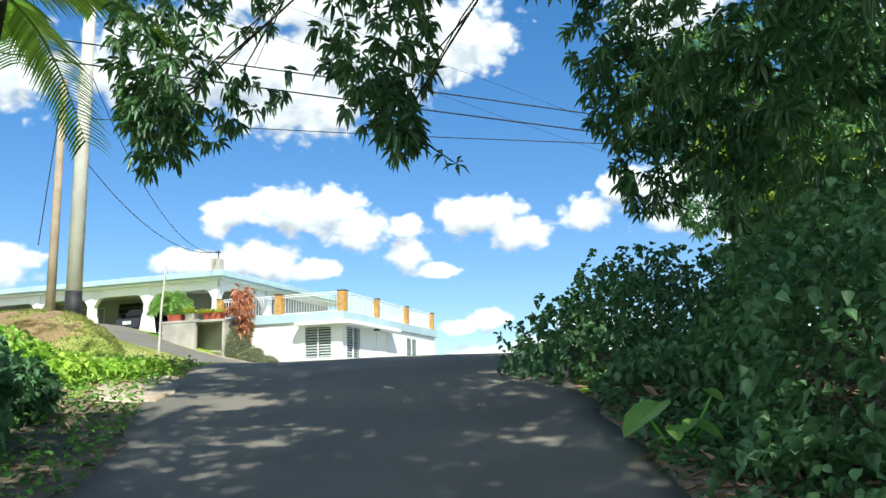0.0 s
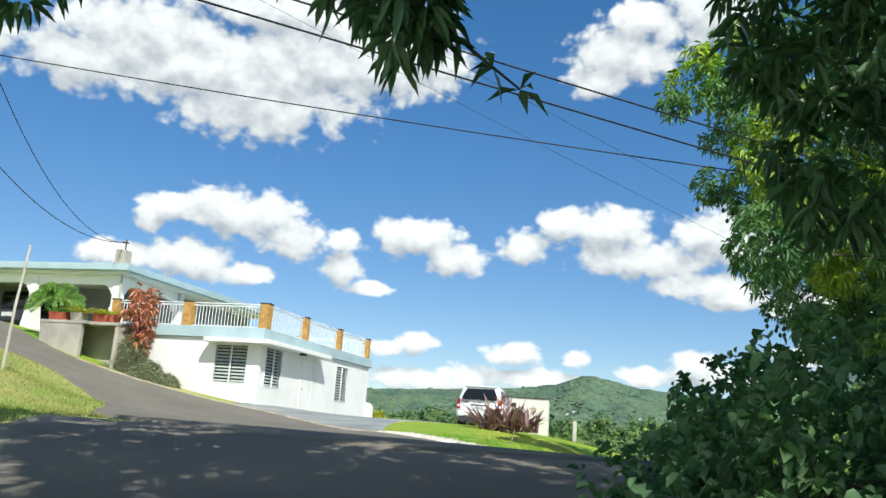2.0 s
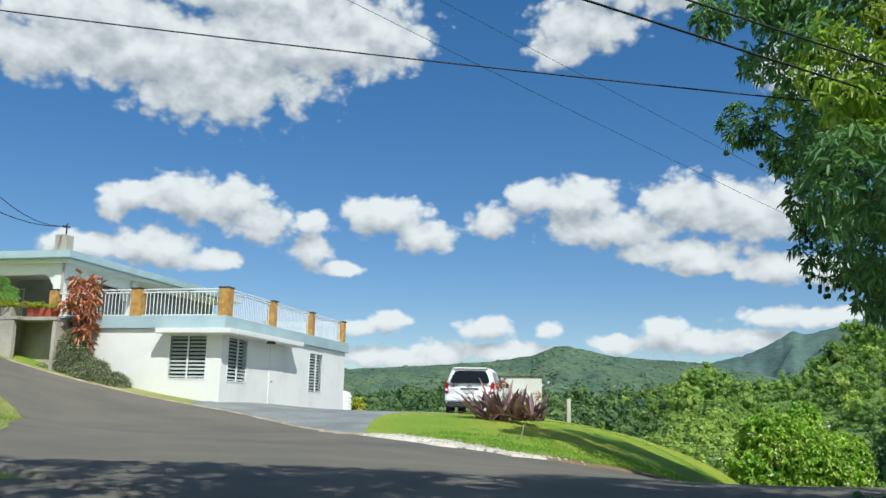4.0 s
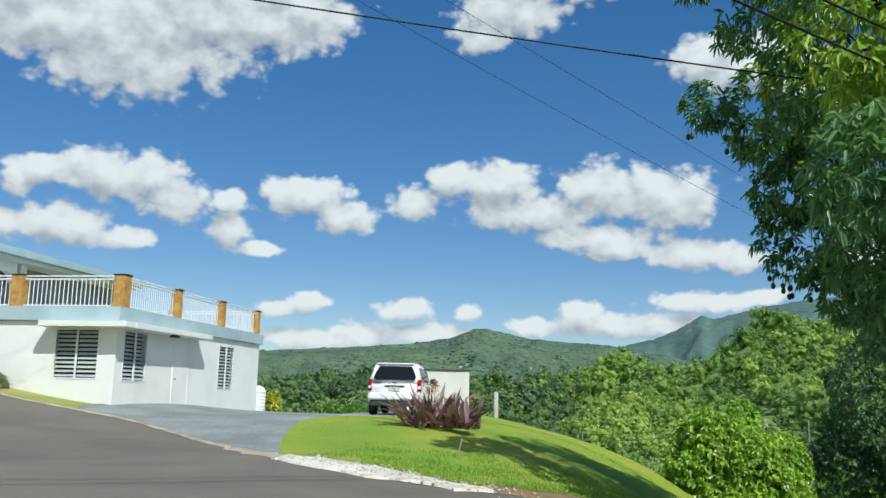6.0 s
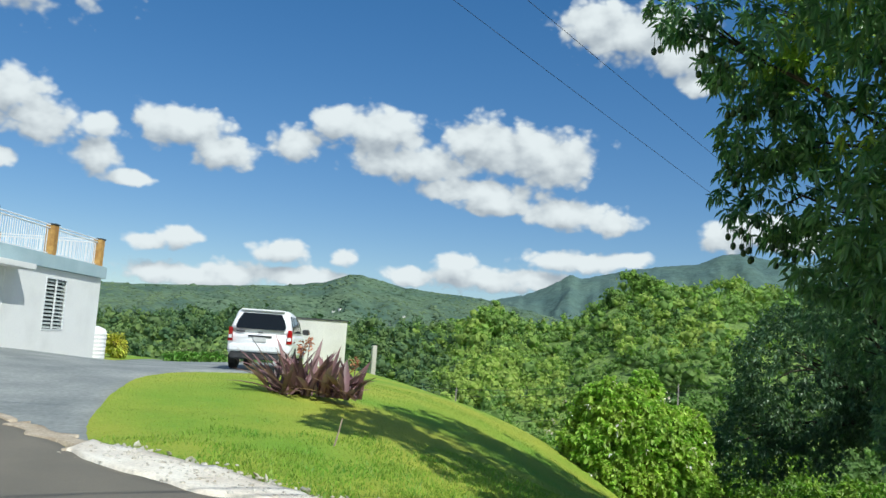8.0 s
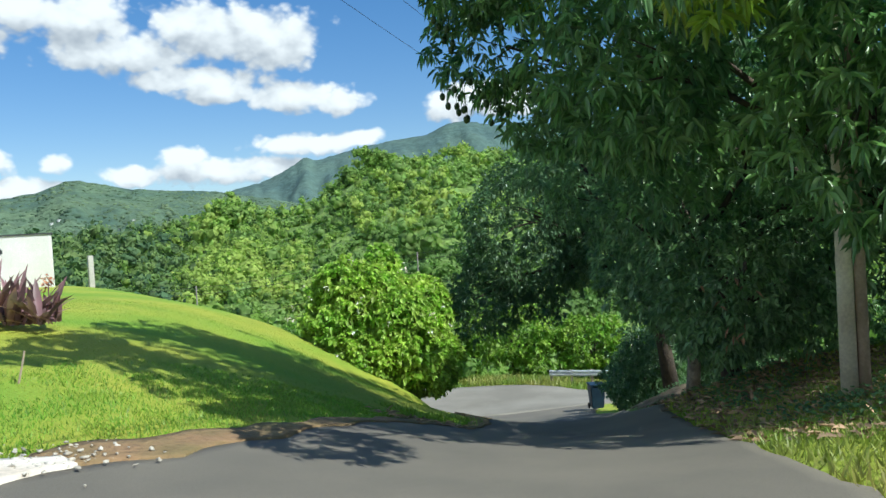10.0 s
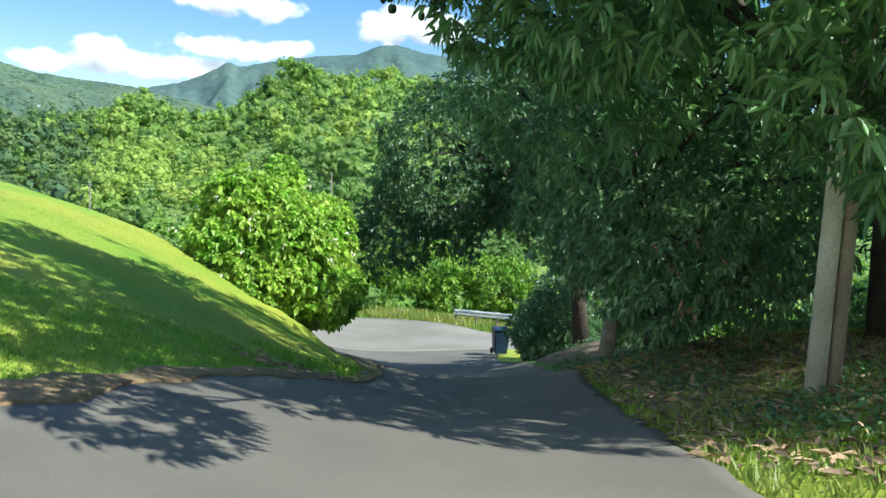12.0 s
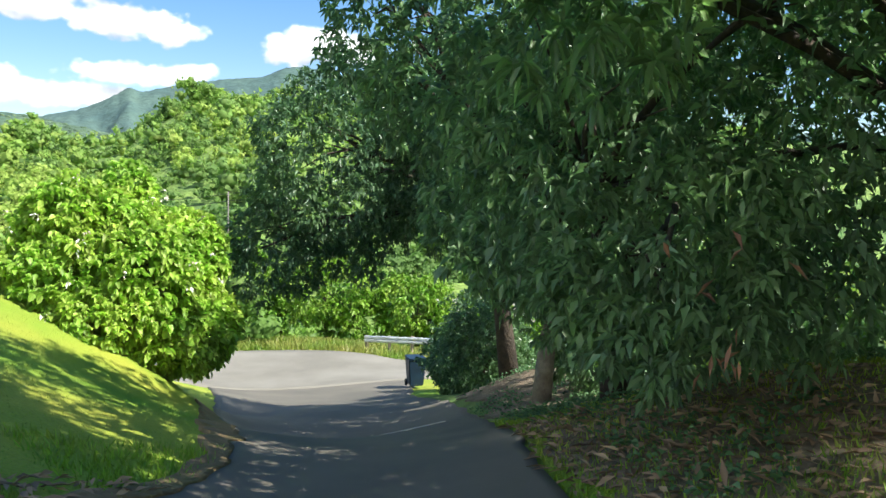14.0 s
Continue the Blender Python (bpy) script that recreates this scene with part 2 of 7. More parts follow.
KERB = material("pale_kerb", (0.80, 0.74, 0.63), (0.60, 0.52, 0.42), scale=1.6, rough=0.9, bump=0.3, fine=30, bump_scale=0.005, grain_by=0.14)
BARK = material("bark", (0.11, 0.085, 0.06), (0.06, 0.05, 0.04), scale=5, rough=0.95, bump=0.9, fine=18, bump_scale=0.04)
# bark lightened to carry the sunlight on the side tree's trunk
LIT_BARK = material("lit_bark", (0.33, 0.29, 0.23), (0.20, 0.17, 0.135), scale=4, rough=0.95, bump=0.9, fine=18, bump_scale=0.04)
POLE_WOOD = material("weathered_pole", (0.42, 0.33, 0.24), (0.30, 0.23, 0.16), scale=2, rough=0.9, bump=0.5, fine=30, bump_scale=0.01)
MANGO = leaf_material("mango_leaf", (0.13, 0.245, 0.115), (0.24, 0.37, 0.135), 0.45, rough=0.34)
MANGO_NEW = leaf_material("new_mango_leaf", (0.33, 0.47, 0.06), (0.46, 0.50, 0.09), 0.5, rough=0.4, patch=1.5)
MANGO_DARK = leaf_material("dark_leaf", (0.10, 0.18, 0.095), (0.15, 0.24, 0.105), 0.36, rough=0.32)
THICKET = leaf_material("thicket_leaf", (0.15, 0.25, 0.13), (0.25, 0.37, 0.16), 0.42, rough=0.36, patch=0.9)
DEAD = leaf_material("dead_leaf", (0.34, 0.16, 0.09), (0.24, 0.13, 0.08), 0.2, rough=0.8, patch=2)
BUSH_LEAF = leaf_material("hibiscus_leaf", (0.31, 0.49, 0.07), (0.50, 0.62, 0.11), 0.45, patch=1.2)
VINE_LEAF = leaf_material("vine_leaf", (0.10, 0.195, 0.095), (0.155, 0.27, 0.105), 0.4, rough=0.6)
CAR_WHITE = material("car_paint", (0.82, 0.82, 0.82), (0.78, 0.78, 0.78), scale=1, rough=0.25, bump=0.0)
RUBBER = material("rubber", (0.02, 0.02, 0.02), (0.03, 0.03, 0.03), scale=5, rough=0.8, bump=0.0)
GLASS_DARK = material("tinted_glass", (0.012, 0.014, 0.016), (0.012, 0.014, 0.016), scale=1, rough=0.08, bump=0.0)

# ---- the lie of the land: spot heights, smoothed ----
ROAD_SPOTS = [(-1, -30, -5.0), (-1, -8, -1.35), (-1, 0, -0.04), (-1, 3.5, 0.45), (-1, 5.8, 0.95), (-1, 7.8, 1.25), (-1, 10.3, 1.75), (-0.8, 12.9, 2.1), (0, 15, 2.19), (-2, 20, 2.2),
              (1.6, 16, 2.12), (2.5, 16.9, 2.04), (4, 18.1, 1.88), (5.6, 19.4, 1.58), (9.7, 24.9, 0.25), (11.6, 23.6, 0.42), (14.4, 26.4, -0.5), (17.0, 28.9, -1.4), (14.6, 31.1, -1.6), (15.5, 33.3, -2.05), (18, 37.3, -3.1), (21.2, 33.2, -2.75), (19.4, 31.2, -2.2), (20, 35.5, -3.1), (27.2, 39, -4.4), (30, 47, -5.0), (39, 52, -6.6), (33, 50, -5.2), (27, 52, -5.0), (23, 46, -4.7)]
LEFT_SPOTS = [(-3.5, 11.4, 1.78), (-5, 5, 0.9), (-8, 10, 2.2), (-7.0, 15.5, 2.35), (-8.4, 19.3, 3.05), (-7.7, 16.4, 2.1), (-9.7, 22.9, 3.8), (-7.5, 22.8, 2.95), (-6.3, 25.8, 2.4), (-8.4, 28.4, 3.2), (-11.9, 31, 4.1), (-5.8, 32, 2.9), (-9.2, 33.6, 3.7), (-13, 37, 5.0), (-15, 26, 4.1), (-9, 0, 0.4), (-12, 16, 3.4), (-20, 44, 5.6)]
LAWN_SPOTS = [(0.2, 22.8, 2.19), (0, 25.9, 2.23), (2.9, 25.2, 2.19), (3.5, 29, 2.44), (3.1, 37.3, 2.45), (-0.2, 43.7, 2.27), (9.6, 46.4, 2.14), (2.6, 48, 2.2), (6.2, 26.3, 1.55), (8.5, 32, 1.65), (12.1, 32.8, -0.05), (12.7, 37.2, 0.66), (14.3, 34.0, -0.85), (9.5, 39, 2.0), (14, 44, 0.3)]
RIGHT_SPOTS = [(10.5, 20, 1.3), (13.6, 22.6, 1.0), (2.5, 8, 1.5), (5, 12.5, 2.2), (9, 15, 2.4), (16, 18, 1.6), (21.5, 30.3, -1.4), (18.4, 28.7, -1.4), (4, 0, 0.4), (10, 4, 1.2), (25, 26, -2)]
SPOTS = np.array(ROAD_SPOTS + LEFT_SPOTS + LAWN_SPOTS + RIGHT_SPOTS, float)


def _kernel(d2):
    return 0.5 * d2 * np.log(d2 + 1e-9)


_n = len(SPOTS)
_d2 = ((SPOTS[:, None, :2] - SPOTS[None, :, :2]) ** 2).sum(-1)
_P = np.c_[np.ones(_n), SPOTS[:, :2]]
_A = np.block([[_kernel(_d2) + 0.06 * np.eye(_n), _P], [_P.T, np.zeros((3, 3))]])
_W = np.linalg.solve(_A, np.r_[SPOTS[:, 2], 0, 0, 0])

CREST_AZ = (-90, -40, -10, 0, 4, 7, 15, 18, 21, 23, 24.5, 26, 27.2, 28.5, 30.5, 32, 34.3, 36.5, 39.3, 41.7, 45, 60, 90)
CREST_EL = (-0.7, -0.5, -0.2, -0.2, 0.4, 0.5, 0.3, 0.4, 0.6, 1.1, 1.9, 1.8, 1.1, 1.2, 1.9, 3.2, 4.5, 4.1, 4.5, 4.1, 3.9, 3.0, 2.2)


def land(x, y):
    """The ground's height at arrays x, y."""
    x, y = np.asarray(x, float), np.asarray(y, float)
    shape = x.shape
    q = np.stack([x.ravel(), y.ravel()], 1)
    near_q = np.c_[np.clip(q[:, 0], -24, 42), np.clip(q[:, 1], -32, 58)]
    z = np.empty(len(q))
    for i in range(0, len(q), 20000):
        s = near_q[i:i + 20000]
        z[i:i + 20000] = _kernel(((s[:, None] - SPOTS[None, :, :2]) ** 2).sum(-1)) @ _W[:_n] + _W[_n] + s @ _W[_n + 1:]
    # behind the lawn and the house the ground falls into the valley, then climbs to the wooded crest
    dx, dy = q[:, 0], q[:, 1] - 15
    dist, az = np.hypot(dx, dy), np.degrees(np.arctan2(dx, dy))
    crest = np.interp(az, CREST_AZ, CREST_EL)
    reach = np.interp(az, (-90, 0, 20, 30, 45, 90), (330, 300, 290, 265, 240, 240))
    top = 3.4 + reach * np.tan(np.radians(crest))
    floor_z = -14.0
    k = np.clip((dist - 75) / (reach - 75), 0, 1)
    hill = floor_z + (top - floor_z) * (k * k * (3 - 2 * k)) * np.where(dist > reach, np.clip(1 - (dist - reach) / 500, 0, 1), 1)
    hill = np.where((np.abs(az) > 95), -6, hill)
    back = np.clip((q[:, 1] - 47.5) / 14 + np.clip((q[:, 0] - 9) / 30, -0.3, 0), 0, 1)
    side = np.clip((q[:, 0] - 40) / 15, 0, 1)
    w = np.clip(np.maximum(back * np.clip((26 - q[:, 0]) / 6, 0, 1), np.maximum(side, np.clip((q[:, 1] - 56) / 12, 0, 1))), 0, 1)
    w = np.maximum(w, np.clip((-22 - q[:, 0]) / 30, 0, 1) * np.clip((q[:, 1] - 60) / 20, 0, 1))
    w = w * w * (3 - 2 * w)
    return (z * (1 - w) + hill * w).reshape(shape)


def land1(x, y):
    return float(land(np.array([x]), np.array([y]))[0])


def axis_points(lo, hi, step, far):
    inner = list(np.arange(lo, hi + step / 2, step))
    out, s, p, q2 = [], step, lo, hi
    left, right = [], []
    while p > -far:
        s *= 1.22
        p -= s
        left.append(p)
    s = step
    while q2 < far:
        s *= 1.16
        q2 += s
        right.append(q2)
    return np.array(left[::-1] + inner + right)


gx, gy = axis_points(-16, 24, 0.4, 4200), axis_points(-6, 50, 0.4, 4200)
GX, GY = np.meshgrid(gx, gy)
GZ = land(GX, GY)
idx = np.arange(GX.size).reshape(GX.shape)
ground = link("ground", quads("ground", np.stack([GX, GY, GZ], -1).reshape(-1, 3), np.stack([idx[:-1, :-1], idx[:-1, 1:], idx[1:, 1:], idx[1:, :-1]], -1).reshape(-1, 4)), GRASS, smooth=True)
ground.data.materials.append(SCRUB)
_fc = (idx[:-1, :-1]).ravel()
_cx, _cy = GX.ravel()[_fc], GY.ravel()[_fc]
_wob = 1.6 * np.sin(_cx * 0.9 + _cy * 0.35) + 1.1 * np.sin(_cy * 1.3 - _cx * 0.4)
ground.data.polygons.foreach_set("material_index", ((np.hypot(_cx, _cy - 15) > 52) | ((_cx + _wob > 14) & (_cy < 40 - 0.4 * (_cx - 14)) & (_cx - _cy > -14)) | ((_cx + 0.4 * _wob > 4.8) & (_cy + _wob < 13.5)) | (_cx + _wob < -9) & (_cy + _wob < 13)).astype(np.int32))
ground.data.materials.append(DRY_GRASS)
_slot = np.empty(len(ground.data.polygons), np.int32)
ground.data.polygons.foreach_get("material_index", _slot)
_slot[(_slot == 0) & (_cx < -3.5) & (_cy > 8) & (_cy < 34)] = 2
ground.data.polygons.foreach_set("material_index", _slot)
tagged(ground, "sloping grass lawn and hillside ground", "ground", kind="structure")


def spline(points, step):
    """Points along a smooth line through points, about step apart."""
    p = np.array([points[0]] + list(points) + [points[-1]], float)
    out = []
    for i in range(1, len(p) - 2):
        a, b, c, d = p[i - 1:i + 3]
        k = max(2, int(np.linalg.norm(c - b) / step))
        for t in np.arange(k) / k:
            out.append(0.5 * (2 * b + (c - a) * t + (2 * a - 5 * b + 4 * c - d) * t * t + (3 * b - a - 3 * c + d) * t ** 3))
    return np.array(out + [p[-2]])


def resample(line, n):
    d = np.r_[0, np.cumsum(np.linalg.norm(np.diff(line, axis=0), axis=1))]
    s = np.linspace(0, d[-1], n)
    return np.c_[np.interp(s, d, line[:, 0]), np.interp(s, d, line[:, 1])]


def strip(name, left, right, across, lift, mat, along=None, rough_edge=0.0):
    """A sheet laid on the land between two lines, its edges turned down into the ground."""
    n = along or 160
    a, b = resample(spline(left, 0.5), n), resample(spline(right, 0.5), n)
    if rough_edge:
        for line in (a, b):
            line += np.array([[noise.noise(Vector((p[0] * 1.7, p[1] * 1.7, 3))), noise.noise(Vector((p[0] * 1.7, p[1] * 1.7, 9)))] for p in line]) * rough_edge
    k = np.r_[0, 0.006, np.linspace(0, 1, across)[1:-1], 0.994, 1]
    across = len(k)
    k = k[None, :, None]
    xy = a[:, None] * (1 - k) + b[:, None] * k
    z = land(xy[..., 0], xy[..., 1]) + lift
    z[:, 0] -= lift + 0.05
    z[:, -1] -= lift + 0.05
    z[0] -= lift + 0.05
    z[-1] -= lift + 0.05
    v = np.concatenate([xy, z[..., None]], -1).reshape(-1, 3)
    i = np.arange(n * across).reshape(n, across)
    q = np.stack([i[:-1, :-1], i[:-1, 1:], i[1:, 1:], i[1:, :-1]], -1).reshape(-1, 4)
    if np.cross(v[q[0, 1]] - v[q[0, 0]], v[q[0, 3]] - v[q[0, 0]])[2] < 0:
        q = q[:, ::-1]
    return link(name, quads(name, v, q), mat, smooth=True)


# ---- roads ----
MAIN_FAR = [(-30, 53), (-20, 43), (-13.5, 36.8), (-9.5, 33.35), (-5.5, 31.9), (-3.3, 30.5), (-1.9, 28.3), (-0.75, 25.6), (0.2, 22.85), (1.1, 21.85), (1.9, 21.55), (2.8, 21.65), (4.6, 22.45), (8.6, 25.0), (10.6, 26.6), (13.2, 30.2), (15.3, 33.6), (18, 37.5), (21, 42), (24, 47)]
MAIN_NEAR = [(-33, 48), (-22, 39), (-15, 33), (-11.8, 30.8), (-8.4, 28.2), (-6.3, 25.6), (-5.0, 21.5), (-3.6, 16.5), (-1.0, 13.5), (2.2, 13.6), (4.6, 16.3), (6.7, 18.6), (9.3, 21.25), (11.2, 23.0), (17.8, 28.9), (21.6, 33.0), (25.5, 37.5), (31, 42)]
road_main = tagged(strip("road", MAIN_FAR, MAIN_NEAR, 26, 0.045, ASPHALT, 260, 0.12), "worn grey asphalt road bending downhill", "road", kind="structure")
road_up = tagged(strip("road", [(-2.6, -34), (-1.9, 0), (-2.3, 6), (-3.3, 10.2), (-3.6, 13), (-3.7, 15.2)], [(1.3, -34), (1.25, 0), (1.2, 6), (1.4, 10), (2.6, 15)], 16, 0.03, ASPHALT, 150, 0.12), "dark asphalt lane climbing to the bend", "road", kind="structure")
drive = tagged(strip("driveway", [(-3.7, 30.3), (-4.4, 32.2), (-4.05, 33.1), (-1.9, 38.5), (0.2, 44), (1.5, 48)], [(0.25, 23.4), (0.0, 25.7), (0.35, 29.0), (1.3, 32.0), (4.9, 37.0), (6.5, 47.5)], 16, 0.03, DRIVE, 90, 0.06), "blue-grey concrete driveway in front of the white house", "driveway", kind="structure")
road_low = tagged(strip("road", [(6, 54), (17, 48), (24.5, 43.6), (31, 40), (42, 33)], [(18, 62), (24.5, 54), (28.8, 51), (32.2, 47.2), (32.9, 44.2), (36, 40.6), (45, 36)], 12, 0.06, PALE_ROAD, 60, 0.1), "sunlit asphalt cross road at the foot of the slope", "road", kind="structure")

ROAD_LINES = [(MAIN_FAR, MAIN_NEAR), ([(-2.6, -34), (-1.9, 0), (-2.3, 6), (-3.3, 10.2), (-3.6, 13), (-3.7, 15.2)], [(1.3, -34), (1.25, 0), (1.2, 6), (1.4, 10), (2.6, 15)]),
              ([(-3.7, 30.3), (-4.4, 32.2), (-4.05, 33.1), (-1.9, 38.5), (0.2, 44), (1.5, 48)], [(0.25, 23.4), (0.0, 25.7), (0.35, 29.0), (1.3, 32.0), (4.9, 37.0), (6.5, 47.5)]),
              ([(6, 54), (17, 48), (24.5, 43.6), (31, 40), (42, 33)], [(18, 62), (24.5, 54), (28.8, 51), (32.2, 47.2), (32.9, 44.2), (36, 40.6), (45, 36)])]

# ---- sky: a far backdrop with cloud banks, laid out by azimuth and elevation in degrees ----
HIGH_CLOUDS = [(-9.5, 21.9, 8.6, 3.9), (-2.0, 24.0, 6.0, 2.9), (-13.5, 22.2, 10.0, 3.0), (-20.8, 21.0, 4.0, 2.0), (-4.8, 23.9, 7.3, 3.1), (1.7, 24.6, 4.5, 2.6), (-9.3, 19.8, 5.4, 1.6), (-6.7, 26.5, 10.5, 2.2), (-16.6, 23.6, 6.9, 2.1), (-30, 21, 6, 3.0),
               (16.7, 25.4, 4.2, 2.2), (14.7, 23.6, 2.2, 1.2), (18.2, 27.5, 3.6, 1.4), (22.8, 27.9, 4.4, 2.2), (33.1, 21.0, 5.2, 1.9), (30.4, 21.7, 3.0, 1.5), (35.8, 19.6, 2.3, 1.3), (37.0, 17.8, 1.5, 0.8)]
MID_CLOUDS = [(-13.6, 13.2, 2.2, 1.1), (-10.0, 13.2, 3.4, 1.7), (-7.4, 13.3, 2.6, 1.6), (-5.7, 11.9, 2.8, 1.4), (-14.9, 12.3, 1.1, 1.1), (-16.3, 9.6, 2.8, 1.1), (-12.1, 9.8, 3.5, 1.4), (-8.4, 9.3, 2.2, 0.8), (3.2, 12.7, 3.3, 1.5), (1.3, 13.0, 1.8, 1.2),
              (5.6, 11.5, 2.4, 1.2), (-2.0, 12.2, 1.4, 0.8), (-2.1, 10.3, 1.6, 1.2), (-0.2, 9.1, 1.6, 0.6)]
LONG_CLOUD = [(25.9, 13.2, 5.3, 2.0), (22.6, 13.8, 2.6, 1.9), (16.0, 13.9, 3.3, 1.8), (12.9, 14.2, 2.0, 1.3), (10.2, 12.6, 1.8, 1.3), (18.3, 11.9, 4.6, 1.3), (28.1, 12.5, 2.8, 1.6), (22.9, 10.4, 4.9, 0.9), (28.9, 9.3, 3.6, 1.1), (32.2, 8.6, 2.0, 0.8), (24.0, 9.6, 3.2, 0.8)]
LOW_CLOUDS = [(3.3, 5.8, 1.7, 0.8), (1.3, 5.3, 1.5, 0.6), (10.0, 5.4, 2.2, 0.9), (14.2, 5.4, 1.1, 0.7), (7.0, 3.7, 2.4, 1.0), (2.5, 3.4, 2.8, 0.8), (11.5, 3.8, 3.4, 0.8), (4.6, 3.2, 3.0, 0.7), (18.7, 4.4, 2.3, 0.7), (21.7, 5.6, 1.4, 0.9), (23.2, 4.5, 4.3, 0.9), (29.4, 6.1, 3.9, 0.8), (27.2, 4.8, 2.9, 0.7), (33.1, 6.4, 1.8, 0.6),
              (41.0, 8.5, 3.4, 1.2), (43.2, 7.9, 2.4, 0.9), (39.4, 8.0, 2.2, 0.9), (-22, 6.5, 4.5, 1.0), (-30, 9, 5, 1.6)]

def cloud_group(detail, rough, gain, billow, blend):
    g = bpy.data.node_groups.new("cloud_density", "ShaderNodeTree")
    g.interface.new_socket("Vector", in_out="INPUT", socket_type="NodeSocketVector")
    g.interface.new_socket("Density", in_out="OUTPUT", socket_type="NodeSocketFloat")
    gi, go = g.nodes.new("NodeGroupInput"), g.nodes.new("NodeGroupOutput")
    last = None
    for az, el, rx, ry in HIGH_CLOUDS + MID_CLOUDS + LONG_CLOUD + LOW_CLOUDS:
        sub = g.nodes.new("ShaderNodeVectorMath")
        sub.operation = "SUBTRACT"
        sub.inputs[1].default_value = (az, el, 0)
        g.links.new(gi.outputs[0], sub.inputs[0])
        mul = g.nodes.new("ShaderNodeVectorMath")
        mul.operation = "MULTIPLY"
        mul.inputs[1].default_value = (1 / (rx * 1.08), 1 / (ry * 1.08), 0)
        g.links.new(sub.outputs[0], mul.inputs[0])
        ln = g.nodes.new("ShaderNodeVectorMath")
        ln.operation = "LENGTH"
        g.links.new(mul.outputs[0], ln.inputs[0])
        inv = g.nodes.new("ShaderNodeMath")
        inv.operation = "SUBTRACT"
        inv.inputs[0].default_value = 1.0
        g.links.new(ln.outputs["Value"], inv.inputs[1])
        if last:
            mx = g.nodes.new("ShaderNodeMath")
            mx.operation = "SMOOTH_MAX"
            mx.inputs[2].default_value = blend
            g.links.new(last, mx.inputs[0])
            g.links.new(inv.outputs[0], mx.inputs[1])
            last = mx.outputs[0]
        else:
            last = inv.outputs[0]
    ns = g.nodes.new("ShaderNodeTexNoise")
    ns.inputs["Scale"].default_value, ns.inputs["Detail"].default_value, ns.inputs["Roughness"].default_value = 0.55, detail, rough
    st = g.nodes.new("ShaderNodeVectorMath")
    st.operation = "MULTIPLY"
    st.inputs[1].default_value = (0.9, 1.2, 1)
    g.links.new(gi.outputs[0], st.inputs[0])
    g.links.new(st.outputs[0], ns.inputs["Vector"])
    sc = g.nodes.new("ShaderNodeMath")
    sc.operation = "MULTIPLY_ADD"
    sc.inputs[1].default_value, sc.inputs[2].default_value = gain, -0.525 * gain
    g.links.new(ns.outputs[0], sc.inputs[0])
    cl = g.nodes.new("ShaderNodeMath")
    cl.operation = "MAXIMUM"
    cl.inputs[1].default_value = -1.0
    g.links.new(last, cl.inputs[0])
    ad = g.nodes.new("ShaderNodeMath")
    g.links.new(cl.outputs[0], ad.inputs[0])
    g.links.new(sc.outputs[0], ad.inputs[1])
    # rounded billows
    vo = g.nodes.new("ShaderNodeTexVoronoi")
    vo.voronoi_dimensions, vo.feature = "2D", "SMOOTH_F1"
    vo.inputs["Scale"].default_value, vo.inputs["Detail"].default_value, vo.inputs["Roughness"].default_value, vo.inputs["Smoothness"].default_value = 0.7, 2.0, 0.5, 0.6
    warp = g.nodes.new("ShaderNodeVectorMath")
    warp.operation = "MULTIPLY_ADD"
    warp.inputs[1].default_value = (0.8, 0.8, 0)
    g.links.new(ns.outputs["Color"], warp.inputs[0])
    g.links.new(st.outputs[0], warp.inputs[2])
    g.links.new(warp.outputs[0], vo.inputs["Vector"])
    bi = g.nodes.new("ShaderNodeMath")
    bi.operation = "MULTIPLY_ADD"
    bi.inputs[1].default_value, bi.inputs[2].default_value = -billow, 0.72 * billow
    g.links.new(vo.outputs["Distance"], bi.inputs[0])
    both = g.nodes.new("ShaderNodeMath")
    g.links.new(ad.outputs[0], both.inputs[0])
    g.links.new(bi.outputs[0], both.inputs[1])
    g.links.new(both.outputs[0], go.inputs[0])
    return g


